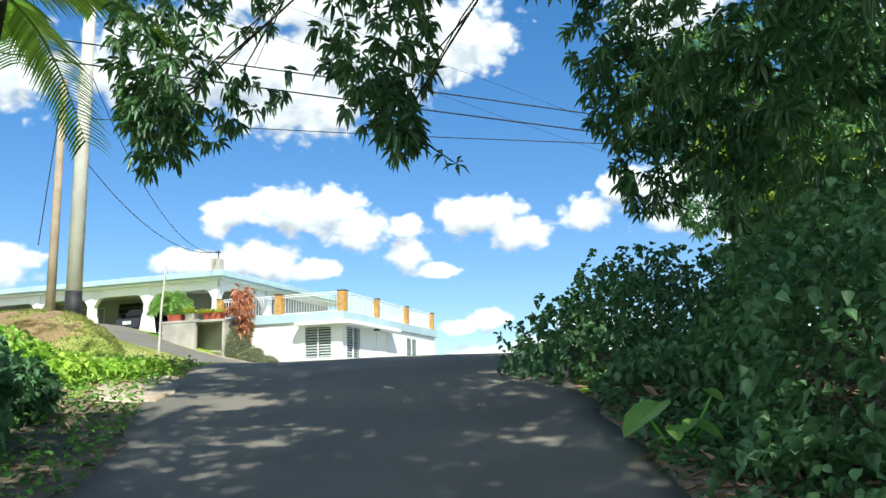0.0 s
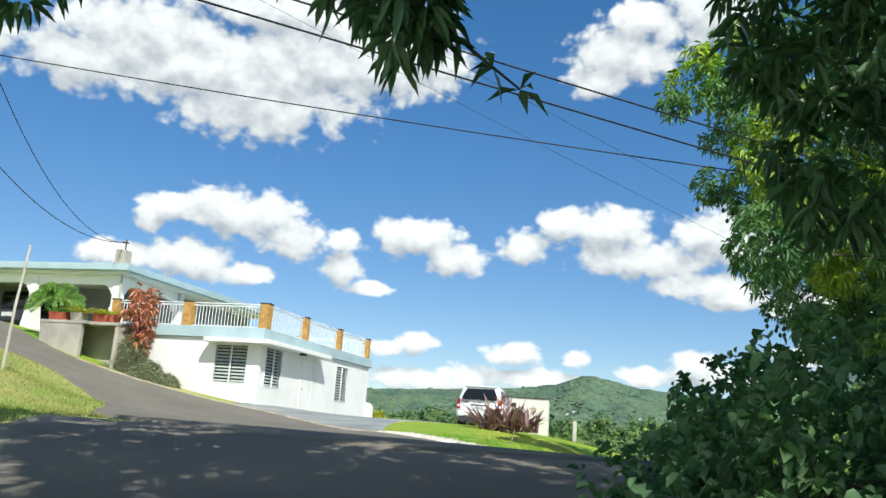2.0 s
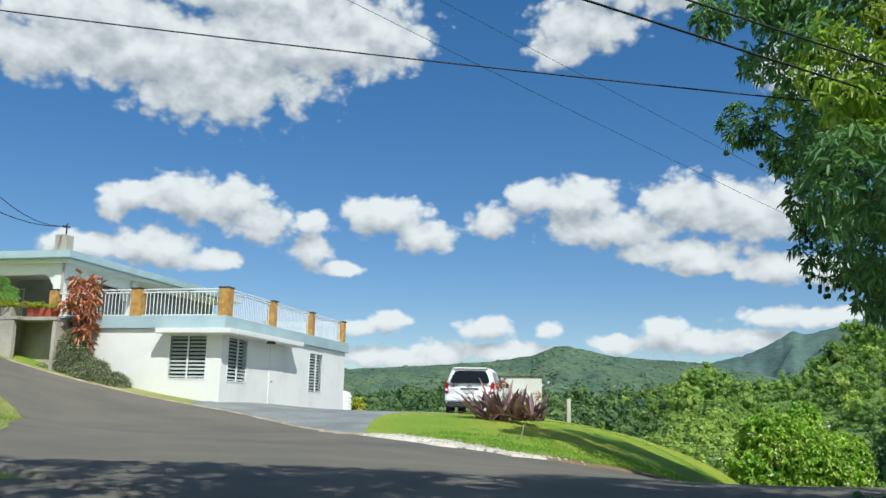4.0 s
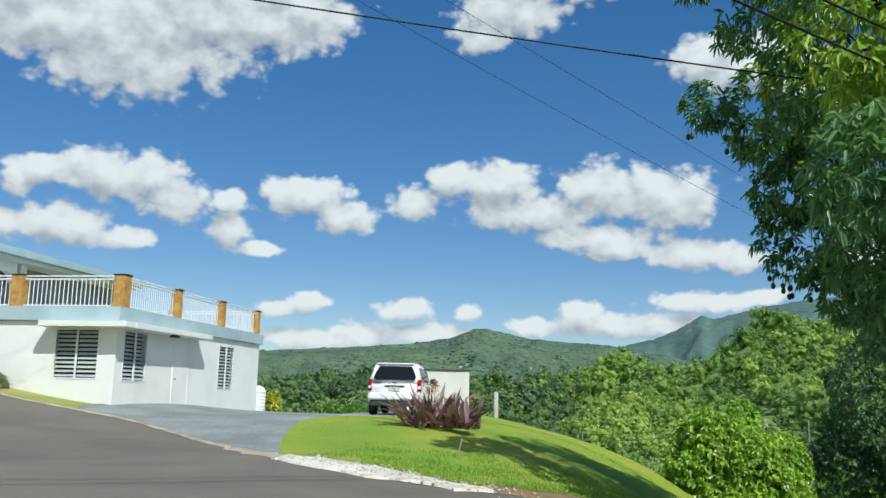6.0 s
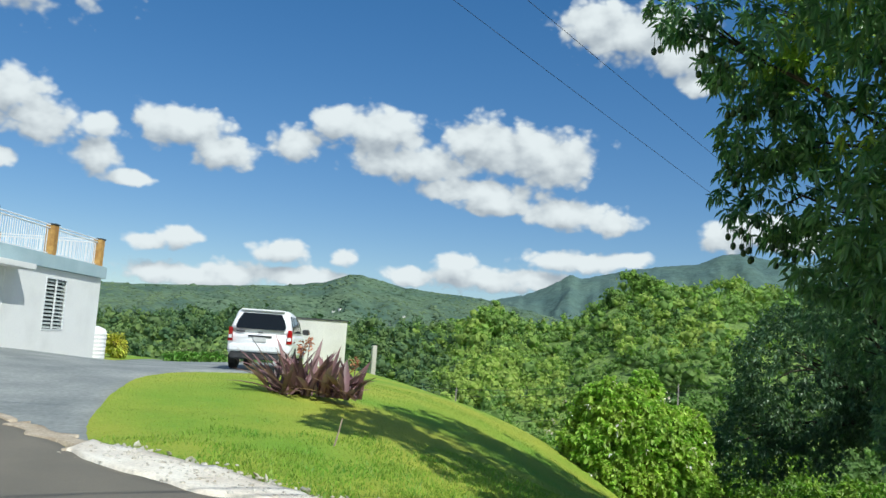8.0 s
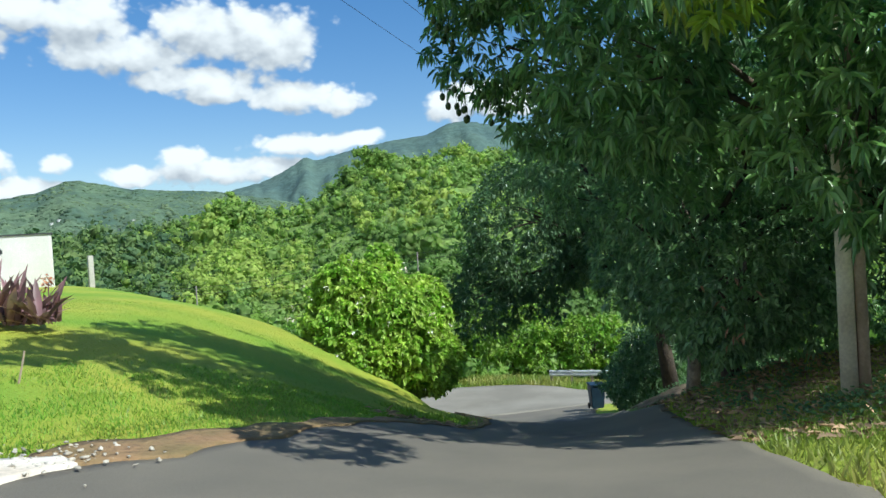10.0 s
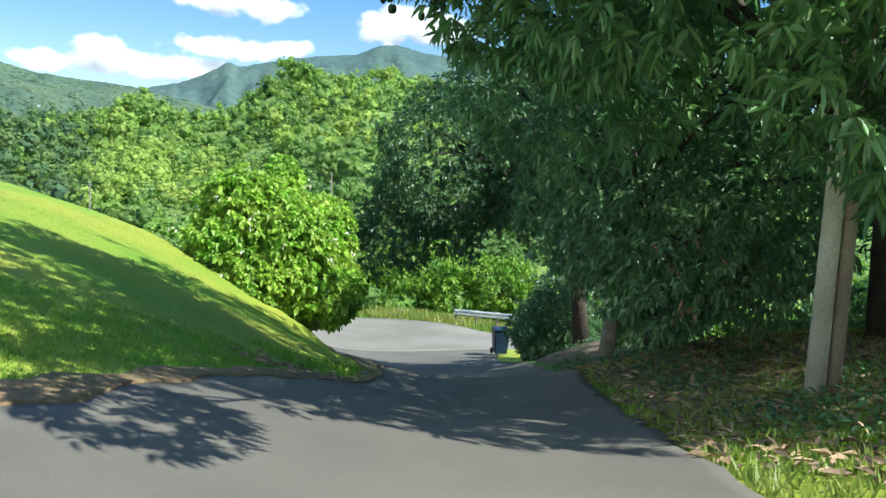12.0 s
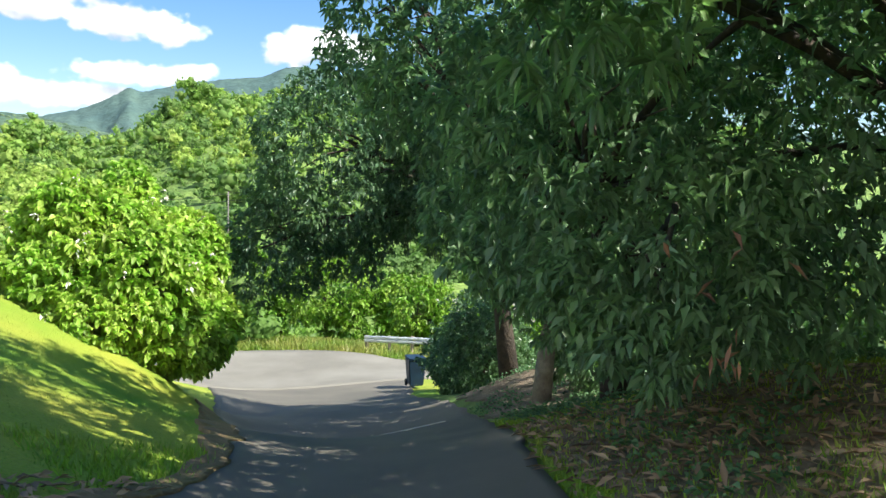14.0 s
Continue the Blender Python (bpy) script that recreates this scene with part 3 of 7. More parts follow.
def cloud_material():
    m = bpy.data.materials.new("cloud_sky")
    m.use_nodes = True
    t = m.node_tree
    t.nodes.clear()
    uv = t.nodes.new("ShaderNodeUVMap")
    back = t.nodes.new("ShaderNodeVectorMath")
    back.operation = "MULTIPLY"
    back.inputs[1].default_value = (200, 100, 0)
    t.links.new(uv.outputs[0], back.inputs[0])
    off = t.nodes.new("ShaderNodeVectorMath")
    off.operation = "SUBTRACT"
    off.inputs[1].default_value = (80, 20, 0)
    t.links.new(back.outputs[0], off.inputs[0])
    group, soft_group = cloud_group(4.5, 0.45, 0.42, 0.5, 0.25), cloud_group(3.0, 0.42, 0.8, 0.5, 0.7)
    d0 = t.nodes.new("ShaderNodeGroup")
    d0.node_tree = group
    t.links.new(off.outputs[0], d0.inputs[0])
    up = t.nodes.new("ShaderNodeVectorMath")
    up.operation = "ADD"
    up.inputs[1].default_value = (0.3, 1.2, 0)
    t.links.new(off.outputs[0], up.inputs[0])
    d1 = t.nodes.new("ShaderNodeGroup")
    d1.node_tree = soft_group
    d2 = t.nodes.new("ShaderNodeGroup")
    d2.node_tree = soft_group
    t.links.new(off.outputs[0], d2.inputs[0])
    t.links.new(up.outputs[0], d1.inputs[0])
    alpha = t.nodes.new("ShaderNodeMapRange")
    alpha.interpolation_type = "SMOOTHSTEP"
    alpha.inputs[1].default_value, alpha.inputs[2].default_value = -0.02, 0.38
    t.links.new(d0.outputs[0], alpha.inputs[0])
    diff = t.nodes.new("ShaderNodeMath")
    diff.operation = "SUBTRACT"
    t.links.new(d2.outputs[0], diff.inputs[0])
    t.links.new(d1.outputs[0], diff.inputs[1])
    # bright tops and grey bases are painted into the clouds' own glow
    lit = t.nodes.new("ShaderNodeMapRange")
    lit.interpolation_type = "SMOOTHSTEP"
    lit.inputs[1].default_value, lit.inputs[2].default_value = -0.9, 0.85
    t.links.new(diff.outputs[0], lit.inputs[0])
    col = t.nodes.new("ShaderNodeMixRGB")
    col.inputs[1].default_value, col.inputs[2].default_value = (0.52, 0.55, 0.60, 1), (1.13, 1.12, 1.10, 1)
    t.links.new(lit.outputs[0], col.inputs[0])
    em = t.nodes.new("ShaderNodeEmission")
    em.inputs[1].default_value = 0.76
    t.links.new(col.outputs[0], em.inputs[0])
    tr = t.nodes.new("ShaderNodeBsdfTransparent")
    mx = t.nodes.new("ShaderNodeMixShader")
    out = t.nodes.new("ShaderNodeOutputMaterial")
    t.links.new(alpha.outputs[0], mx.inputs[0])
    t.links.new(tr.outputs[0], mx.inputs[1])
    t.links.new(em.outputs[0], mx.inputs[2])
    t.links.new(mx.outputs[0], out.inputs[0])
    return m


def cloud_backdrop():
    R, az, el = 3600.0, np.linspace(-45, 75, 61), np.linspace(-1, 40, 22)
    A, E = np.meshgrid(np.radians(az), np.radians(el))
    v = np.stack([R * np.sin(A) * np.cos(E), 12 + R * np.cos(A) * np.cos(E), 3 + R * np.sin(E)], -1).reshape(-1, 3)
    i = np.arange(A.size).reshape(A.shape)
    me = quads("backdrop", v, np.stack([i[:-1, :-1], i[:-1, 1:], i[1:, 1:], i[1:, :-1]], -1).reshape(-1, 4))
    lay = me.uv_layers.new(name="sky")
    li = np.empty(len(me.loops), np.int32)
    me.loops.foreach_get("vertex_index", li)
    uvs = np.stack([(np.degrees(A) + 80) / 200, (np.degrees(E) + 20) / 100], -1).reshape(-1, 2)[li]
    lay.data.foreach_set("uv", uvs.astype(np.float32).ravel())
    tagged(link("backdrop", me, cloud_material(), smooth=True), "blue sky with white cumulus cloud banks", "sky", kind="structure")


cloud_backdrop()


def fill_clouds():
    """Unseen glowing cumulus added round the rest of the horizon, below the sun, as fill."""
    m = bpy.data.materials.new("fill_cumulus")
    m.use_nodes = True
    t = m.node_tree
    t.nodes.clear()
    geo = t.nodes.new("ShaderNodeNewGeometry")
    ns = t.nodes.new("ShaderNodeTexNoise")
    ns.inputs["Scale"].default_value, ns.inputs["Detail"].default_value = 0.0014, 7.0
    t.links.new(geo.outputs["Position"], ns.inputs["Vector"])
    alpha = t.nodes.new("ShaderNodeMapRange")
    alpha.interpolation_type = "SMOOTHSTEP"
    alpha.inputs[1].default_value, alpha.inputs[2].default_value = 0.44, 0.56
    t.links.new(ns.outputs[0], alpha.inputs[0])
    em = t.nodes.new("ShaderNodeEmission")
    em.inputs[0].default_value, em.inputs[1].default_value = (0.97, 0.98, 1.0, 1), 1.1
    tr = t.nodes.new("ShaderNodeBsdfTransparent")
    mx = t.nodes.new("ShaderNodeMixShader")
    out = t.nodes.new("ShaderNodeOutputMaterial")
    t.links.new(alpha.outputs[0], mx.inputs[0])
    t.links.new(tr.outputs[0], mx.inputs[1])
    t.links.new(em.outputs[0], mx.inputs[2])
    t.links.new(mx.outputs[0], out.inputs[0])
    R, az, el = 3600.0, np.linspace(75.5, 314.5, 81), np.linspace(0, 38, 16)
    A, E = np.meshgrid(np.radians(az), np.radians(el))
    v = np.stack([R * np.sin(A) * np.cos(E), 12 + R * np.cos(A) * np.cos(E), 3 + R * np.sin(E)], -1).reshape(-1, 3)
    i = np.arange(A.size).reshape(A.shape)
    me = quads("backdrop", v, np.stack([i[:-1, :-1], i[:-1, 1:], i[1:, 1:], i[1:, :-1]], -1).reshape(-1, 4))
    tagged(link("backdrop", me, m, smooth=True), "unseen cumulus clouds added as fill light", "sky", kind="structure")


fill_clouds()

# ---- far mountains ----
def ball(levels):
    b = bmesh.new()
    bmesh.ops.create_icosphere(b, subdivisions=levels, radius=1.0)
    b.verts.ensure_lookup_table()
    v, f = np.array([p.co[:] for p in b.verts]), np.array([[p.index for p in q.verts] for q in b.faces])
    b.free()
    return v, f


# base colours grow bluer with distance: haze painted into the forest
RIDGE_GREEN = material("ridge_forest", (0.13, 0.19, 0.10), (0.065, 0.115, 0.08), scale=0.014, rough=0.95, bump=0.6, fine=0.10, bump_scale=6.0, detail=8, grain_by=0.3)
FOREST_HAZE = material("hazed_mountain_forest", (0.105, 0.165, 0.13), (0.07, 0.12, 0.11), scale=0.008, rough=0.95, bump=0.5, fine=0.06, bump_scale=8.0, detail=8, grain_by=0.2)


def mountain(name, label, R, az_el, foot, mat, seed, depth=0.45):
    az = np.linspace(az_el[0][0], az_el[-1][0], 260)
    el = np.interp(az, [a for a, _ in az_el], [e for _, e in az_el])
    k = np.linspace(0, 1, 60)
    A, K = np.meshgrid(np.radians(az), k)
    E = np.repeat(el[None], len(k), 0)
    dist = R * (1 - depth * (1 - K))
    top = R * np.tan(np.radians(E))
    jag = np.array([[noise.fractal(Vector((a * 30, kk * 4, seed)), 1.0, 2.0, 6) for a in np.radians(az)] for kk in k])
    fine = np.array([noise.fractal(Vector((a * 160, seed, 0)), 1.0, 2.0, 4) for a in np.radians(az)])
    Z = foot + (top - foot) * K ** 1.25 + jag * (top - foot) * 0.17 * np.sin(math.pi * K ** 0.8) * 1.0 + fine[None] * R * 0.0013 * K
    v = np.stack([dist * np.sin(A), 15 + dist * np.cos(A), Z + 3.3], -1)
    back = v[-1] * (1.15, 1.15, 0) + (0, 0, foot - 40)
    v = np.concatenate([v, back[None]], 0)
    i = np.arange(v.shape[0] * v.shape[1]).reshape(v.shape[:2])
    me = quads(name, v.reshape(-1, 3), np.stack([i[:-1, :-1], i[:-1, 1:], i[1:, 1:], i[1:, :-1]], -1).reshape(-1, 4))
    tagged(link(name, me, mat, smooth=True), label, "mountain", kind="structure")
    return v


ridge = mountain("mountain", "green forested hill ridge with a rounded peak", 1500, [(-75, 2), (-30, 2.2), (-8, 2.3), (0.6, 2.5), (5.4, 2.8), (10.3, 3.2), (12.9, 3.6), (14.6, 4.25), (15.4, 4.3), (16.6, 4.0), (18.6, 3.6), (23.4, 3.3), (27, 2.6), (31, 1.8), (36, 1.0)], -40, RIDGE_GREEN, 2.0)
far_ridge = mountain("mountain", "high mountain with a long crest, haze blue painted in", 2300, [(20, 1.6), (23.4, 3.0), (26.7, 3.8), (28.4, 4.6), (29.4, 5.25), (30.2, 5.0), (33, 5.7), (35.5, 6.1), (37.6, 6.3), (39, 6.95), (40.2, 7.1), (42, 6.7), (44.5, 6.4), (50, 6.2), (60, 4.5), (75, 3)], -60, FOREST_HAZE, 5.0, 0.35)



def tree_cover(label, face, lo, hi, n, size, mat):
    """Tree crowns standing on a mountain's face, as lumpy masses."""
    i, j = rng.uniform(lo, 59, n), rng.uniform(0, face.shape[1] - 2, n)
    a, b = i.astype(int), j.astype(int)
    fi, fj = (i - a)[:, None], (j - b)[:, None]
    p = (face[a, b] * (1 - fi) + face[a + 1, b] * fi) * (1 - fj) + (face[a, b + 1] * (1 - fi) + face[a + 1, b + 1] * fi) * fj
    v, f = ball(1)
    s = size * rng.uniform(0.4, 1.0, n) ** 1.5 * np.where(rng.random(n) < 0.05, 1.6, 1.0)
    sh = v[None] * (1 + rng.normal(size=(n, len(v), 1)) * 0.2) * s[:, None, None] * rng.uniform(0.7, 1.3, (n, 1, 3)) * (1, 1, 0.5)
    return tagged(link("woods", quads("woods", (p[:, None] + sh + np.array((0, 0, -0.15)) * s[:, None, None]).reshape(-1, 3), (f[None] + (np.arange(n) * len(v))[:, None, None]).reshape(-1, 3)), mat, smooth=True), label, "woods", kind="stuff")


RIDGE_LEAF = leaf_material("ridge_trees", (0.075, 0.128, 0.075), (0.15, 0.21, 0.105), 0.2, rough=0.95, spread=0.25, patch=0.012)
tree_cover("forest on the face of the green ridge", ridge[:, 160:259], 14, 59, 5600, 5.0, RIDGE_LEAF)
HOUSE_WALL = material("distant_white_wall", (0.8, 0.79, 0.76), (0.7, 0.69, 0.66), scale=0.3, rough=0.8, bump=0.0)
HOUSE_ROOF = material("distant_roof", (0.5, 0.48, 0.45), (0.4, 0.36, 0.33), scale=0.3, rough=0.8, bump=0.0)
_ridge_az = np.degrees(np.arctan2(ridge[30, :, 0], ridge[30, :, 1] - 15))
for _a, _row, _w in ((13.6, 38, 8), (13.9, 36, 6), (14.3, 37, 9), (17.0, 34, 8), (17.3, 33, 6), (17.6, 35, 7), (18.3, 34, 6)):
    _p = ridge[_row, np.abs(_ridge_az - _a).argmin()]
    far_house = thing("far_house", "tiny white house on the forested hillside", "house", pose(_p[0], _p[1], _p[2] - 2.2, 0, 0, rng.uniform(-30, 30)) @ Matrix.Scale(0.6, 4), "houses on the far hill")
    part("wall", boxed(-_w / 2, _w / 2, -3, 3, 0, 6.2), HOUSE_WALL, far_house)
    part("roof", boxed(-_w / 2 - 0.4, _w / 2 + 0.4, -3.4, 3.4, 6.2, 6.6), HOUSE_ROOF, far_house)
    for _q in (-0.25, 0.25):
        part("window", boxed(_q * _w - 0.6, _q * _w + 0.6, -3.03, -2.98, 4.2, 5.5), GLASS_DARK, far_house)

# ---- wooded hillside beyond the valley ----
WOODS = leaf_material("woods_crown", (0.165, 0.262, 0.06), (0.315, 0.43, 0.085), 0.4, rough=0.8, spread=0.15, patch=0.03, fine=0.9, grain_by=0.12)
WOODS_DARK = leaf_material("dark_woods_crown", (0.08, 0.15, 0.06), (0.15, 0.23, 0.075), 0.3, rough=0.8, spread=0.15, patch=0.04, fine=0.9, grain_by=0.12)


def tree_tints(m, size, tints):
    """Each tree-sized cell of the woods takes a tint of its own."""
    t = m.node_tree
    geo = t.nodes.new("ShaderNodeNewGeometry")
    cell = t.nodes.new("ShaderNodeTexVoronoi")
    cell.inputs["Scale"].default_value = 1 / size
    t.links.new(geo.outputs["Position"], cell.inputs["Vector"])
    ramp = t.nodes.new("ShaderNodeValToRGB")
    ramp.color_ramp.interpolation = "CONSTANT"
    for k, c in enumerate(tints):
        e = ramp.color_ramp.elements[k] if k < 2 else ramp.color_ramp.elements.new(k / len(tints))
        e.position, e.color = k / len(tints), (*c, 1)
    t.links.new(cell.outputs["Color"], ramp.inputs[0])
    old = t.nodes["Hue/Saturation/Value"].inputs["Color"]
    mul = t.nodes.new("ShaderNodeMixRGB")
    mul.blend_type, mul.inputs[0].default_value = "MULTIPLY", 1.0
    t.links.new(old.links[0].from_socket, mul.inputs[1])
    t.links.new(ramp.outputs[0], mul.inputs[2])
    t.links.new(mul.outputs[0], old)


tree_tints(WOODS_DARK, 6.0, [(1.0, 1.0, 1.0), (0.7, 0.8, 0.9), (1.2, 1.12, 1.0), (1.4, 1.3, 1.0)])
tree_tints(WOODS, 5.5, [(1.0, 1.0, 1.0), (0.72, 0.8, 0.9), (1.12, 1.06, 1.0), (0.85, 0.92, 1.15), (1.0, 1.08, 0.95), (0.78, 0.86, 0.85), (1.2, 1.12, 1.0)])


def crowns(name, label, tx, ty, big, lift, lobes, levels, per, mat, spray=0.24):
    """Tree crowns on the slope: each a heap of lumpy leaf masses with loose sprays standing off them."""
    trees = len(tx)
    tz = land(tx, ty) + big * lift
    g = np.repeat(np.arange(trees), lobes)
    count = len(g)
    off = rng.normal(size=(count, 3)) * (0.42, 0.42, 0.30) * big[g][:, None]
    r = big[g] * rng.uniform(0.35, 0.75, count)
    h = r * rng.uniform(0.7, 1.0, count)
    centre = np.stack([tx[g] + off[:, 0], ty[g] + off[:, 1], tz[g] + off[:, 2]], -1)
    scale = np.stack([r * rng.uniform(0.7, 1.25, count), r * rng.uniform(0.7, 1.25, count), h], -1)
    ph = rng.uniform(0, 6, (count, 1, 3))

    def wave(d, p):
        return 0.72 + 0.26 * np.sin(d[..., 0] * 5.1 + p[..., 0]) * np.sin(d[..., 1] * 5.7 + p[..., 1]) + 0.18 * np.sin(d[..., 2] * 7.3 + d[..., 0] * 4 + p[..., 2]) + 0.11 * np.sin(d[..., 1] * 13 + p[..., 1]) * np.sin(d[..., 0] * 14 + d[..., 2] * 9 + p[..., 0])
    v, f = ball(levels)
    d = np.repeat(v[None], count, 0)
    lump = 0.74 * wave(d, ph) + rng.normal(size=d.shape[:2]) * 0.09
    core = (centre[:, None] + d * scale[:, None] * lump[..., None]).reshape(-1, 3)
    tri = (f[None] + (np.arange(count) * len(v))[:, None, None]).reshape(-1, 3)
    n = count * per
    k = np.repeat(np.arange(count), per)
    d = unit(rng.normal(size=(n, 3)) + (0, -0.25, 0.35))
    p = centre[k] + d * scale[k] * (wave(d, ph[k, 0]) * rng.uniform(0.72, 1.4, n))[:, None]
    face = unit(d + rng.normal(size=(n, 3)) * 0.4)
    side = unit(np.cross(face, rng.normal(size=(n, 3))))
    up = np.cross(side, face)
    s = (r[k] * rng.uniform(0.5, 1.4, n) * spray)[:, None]
    out = d * s * rng.uniform(-0.2, 0.5, (n, 1))
    leafy = np.stack([p - up * s, p + side * s * 0.8 + out, p + up * s + out * 0.6, p - side * s * 0.8 + out], 1).reshape(-1, 3)
    b = np.arange(n)[:, None] * 4 + len(core)
    tri = np.concatenate([tri, b + (0, 1, 2), b + (0, 2, 3)], 0)
    return tagged(link(name, quads(name, np.concatenate([core, leafy]), tri), mat, smooth=True), label, "woods", kind="stuff")


def woods(name, label, trees, az_lo, az_hi, d_lo, d_hi, size, lobes, levels, per, mat=None):
    az = np.radians(rng.uniform(az_lo, az_hi, trees))
    d = d_lo + (d_hi - d_lo) * rng.random(trees) ** 0.8
    big = size * rng.uniform(0.5, 1.0, trees) * np.where(rng.random(trees) < 0.1, 1.4, 1.0)
    return crowns(name, label, d * np.sin(az), 15 + d * np.cos(az), big, rng.uniform(0.3, 0.75, trees), lobes, levels, per, mat or WOODS)


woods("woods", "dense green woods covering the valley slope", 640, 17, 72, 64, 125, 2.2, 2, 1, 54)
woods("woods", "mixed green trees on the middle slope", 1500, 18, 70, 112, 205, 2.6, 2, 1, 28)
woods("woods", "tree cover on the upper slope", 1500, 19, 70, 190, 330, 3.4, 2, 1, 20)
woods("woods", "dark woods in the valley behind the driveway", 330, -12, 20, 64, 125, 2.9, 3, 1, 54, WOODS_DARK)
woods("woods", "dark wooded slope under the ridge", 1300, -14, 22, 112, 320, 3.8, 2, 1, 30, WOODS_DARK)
BAMBOO = leaf_material("bamboo_crown", (0.34, 0.46, 0.09), (0.48, 0.56, 0.13), 0.45, rough=0.8, spread=0.15, patch=0.05, fine=0.9, grain_by=0.12)
woods("woods", "light yellow-green bamboo among the trees", 110, 21, 29.5, 146, 184, 3.0, 3, 1, 40, BAMBOO)
woods("woods", "light yellow-green bamboo on the slope", 40, 33, 39, 160, 200, 2.8, 3, 1, 40, BAMBOO)
woods("woods", "scrub and young trees between the crowns", 1500, 14, 72, 60, 200, 1.6, 1, 1, 22)
woods("woods", "shaded woods behind the roadside trees", 90, 66, 110, 26, 75, 3.2, 4, 1, 90)
# taller trees that stand up out of the woods, and the trees at the foot of the bank
_az, _d = np.radians(np.array((23.9, 24.3, 24.7, 32.5, 34.0, 35.2, 40.0, 42.0))), np.array((215.0, 218, 214, 230, 236, 228, 225, 230))
crowns("woods", "taller dark trees standing above the slope", _d * np.sin(_az), 15 + _d * np.cos(_az), np.array((3.4, 4.2, 3.2, 3.0, 3.6, 3.0, 3.2, 3.0)), np.array((0.8, 1.1, 0.7, 0.6, 0.7, 0.6, 0.6, 0.6)), 10, 1, 90, WOODS)
_tx, _ty = rng.uniform(16, 34, 60), rng.uniform(50, 66, 60)
_k = (_ty > 51 + np.clip(_tx - 22, 0, 12) * 0.2) & (_tx + _ty > 72)
crowns("woods", "young trees at the foot of the bank", _tx[_k], _ty[_k], rng.uniform(1.4, 2.4, _k.sum()), rng.uniform(0.4, 0.8, _k.sum()), 4, 1, 170, WOODS, 0.1)

# ---- near trees and hedges ----
# crown masses at (7.9, 20.0) and (9.4, 16.4) added, mostly unseen, for lawn shade
mango = tree("mango_tree", "tall mango tree with drooping dark green leaves", [(13.8, 20.4, 1.0), (13.6, 20.5, 3.2), (13.0, 20.8, 5.4)],
             [(13.4, 20.4, 7.9, 5.0, 4.6, 3.4), (8.6, 20.7, 8.9, 2.9, 2.0, 2.4), (9.8, 23.2, 7.4, 1.5, 1.4, 1.7), (9.6, 18.4, 6.0, 2.2, 2.0, 2.0), (9.2, 18.9, 4.5, 1.4, 1.3, 1.3), (8.5, 21.2, 5.3, 1.2, 1.1, 1.2), (8.3, 24.2, 8.4, 1.1, 0.9, 1.1), (7.2, 24.1, 8.4, 0.55, 0.5, 0.5), (9.0, 24.4, 7.2, 0.8, 0.8, 0.9), (9.4, 24.6, 6.2, 0.85, 0.9, 0.8), (5.8, 18.4, 5.7, 0.8, 0.8, 0.7), (6.3, 20.7, 9.7, 0.9, 0.8, 1.0), (7.9, 20.0, 8.0, 2.2, 1.7, 1.2),
              (10.0, 24.2, 5.3, 0.8, 0.8, 0.75), (10.0, 22.9, 5.0, 0.9, 0.9, 0.9), (10.2, 22.2, 4.4, 0.9, 0.9, 0.9), (5.35, 20.4, 9.25, 0.5, 0.4, 0.7), (4.85, 20.5, 8.75, 0.25, 0.25, 0.35), (17.2, 23.5, 6.2, 2.4, 4.0, 2.4), (9.4, 16.4, 9.6, 2.4, 1.3, 0.9)],
             11400, 9, (0.18, 0.05), MANGO, BARK, limbs=14, radius=0.35, hang=0.5, shell=0.62, gap=0.4, limb=0.2, whorled=True, droop=0.32, fresh=MANGO_NEW)
# a low branch of the mango that has flushed bright new leaves
_fc2, _fd2 = fill([(7.5, 19.5, 5.6, 0.5, 0.5, 0.6), (6.7, 19.4, 6.6, 0.55, 0.5, 0.4), (6.1, 19.0, 7.0, 0.4, 0.4, 0.3)], 150, shell=0.3, gap=0.9)
_b2, _w2, _l2, _ww2 = whorls(_fc2 - np.array((13.8, 20.4, 1.0)), _fd2, 9, 0.2, 0.052, 0.5)
link("new_leaves", leaf_mesh("new_leaves", _b2, _w2, _l2, _ww2, droop=0.32, broad=True), MANGO_NEW, mango, "bright yellow-green new leaves")
thicket = tree("tree", "dense thicket tree hung with vines under the mango", [(15.2, 24.6, 0.2), (15.1, 24.7, 1.6), (14.8, 24.8, 2.8)],
             [(12.6, 22.8, 3.6, 1.6, 2.6, 2.4), (15.0, 18.6, 3.8, 2.4, 2.6, 2.6), (15.4, 24.5, 3.2, 2.0, 2.2, 2.5), (16.4, 23, 3, 2, 5, 2.5), (13.4, 27.0, 4.9, 0.9, 0.9, 1.1), (13.2, 26.2, 4.1, 0.8, 0.8, 0.9), (11.6, 22.3, 2.3, 0.9, 1.2, 0.9)],
             7600, 9, (0.135, 0.058), THICKET, BARK, limbs=12, radius=0.22, hang=0.4, shell=0.6, gap=0.5)
side_tree = tree("tree", "dense roadside tree with leaves down to the bank", [(18.7, 28.1, -1.6), (18.75, 28.0, 0.0), (18.9, 27.6, 1.6), (18.6, 27.2, 3.2)],
             [(18.0, 27.2, 3.4, 2.4, 2.2, 3.0), (19.9, 28.4, 3.4, 2.2, 2.2, 3.2), (19.6, 27.4, 0.2, 1.2, 1.0, 1.2)],
             4600, 10, (0.16, 0.055), THICKET, LIT_BARK, limbs=10, radius=0.2, hang=0.5, gap=0.3)
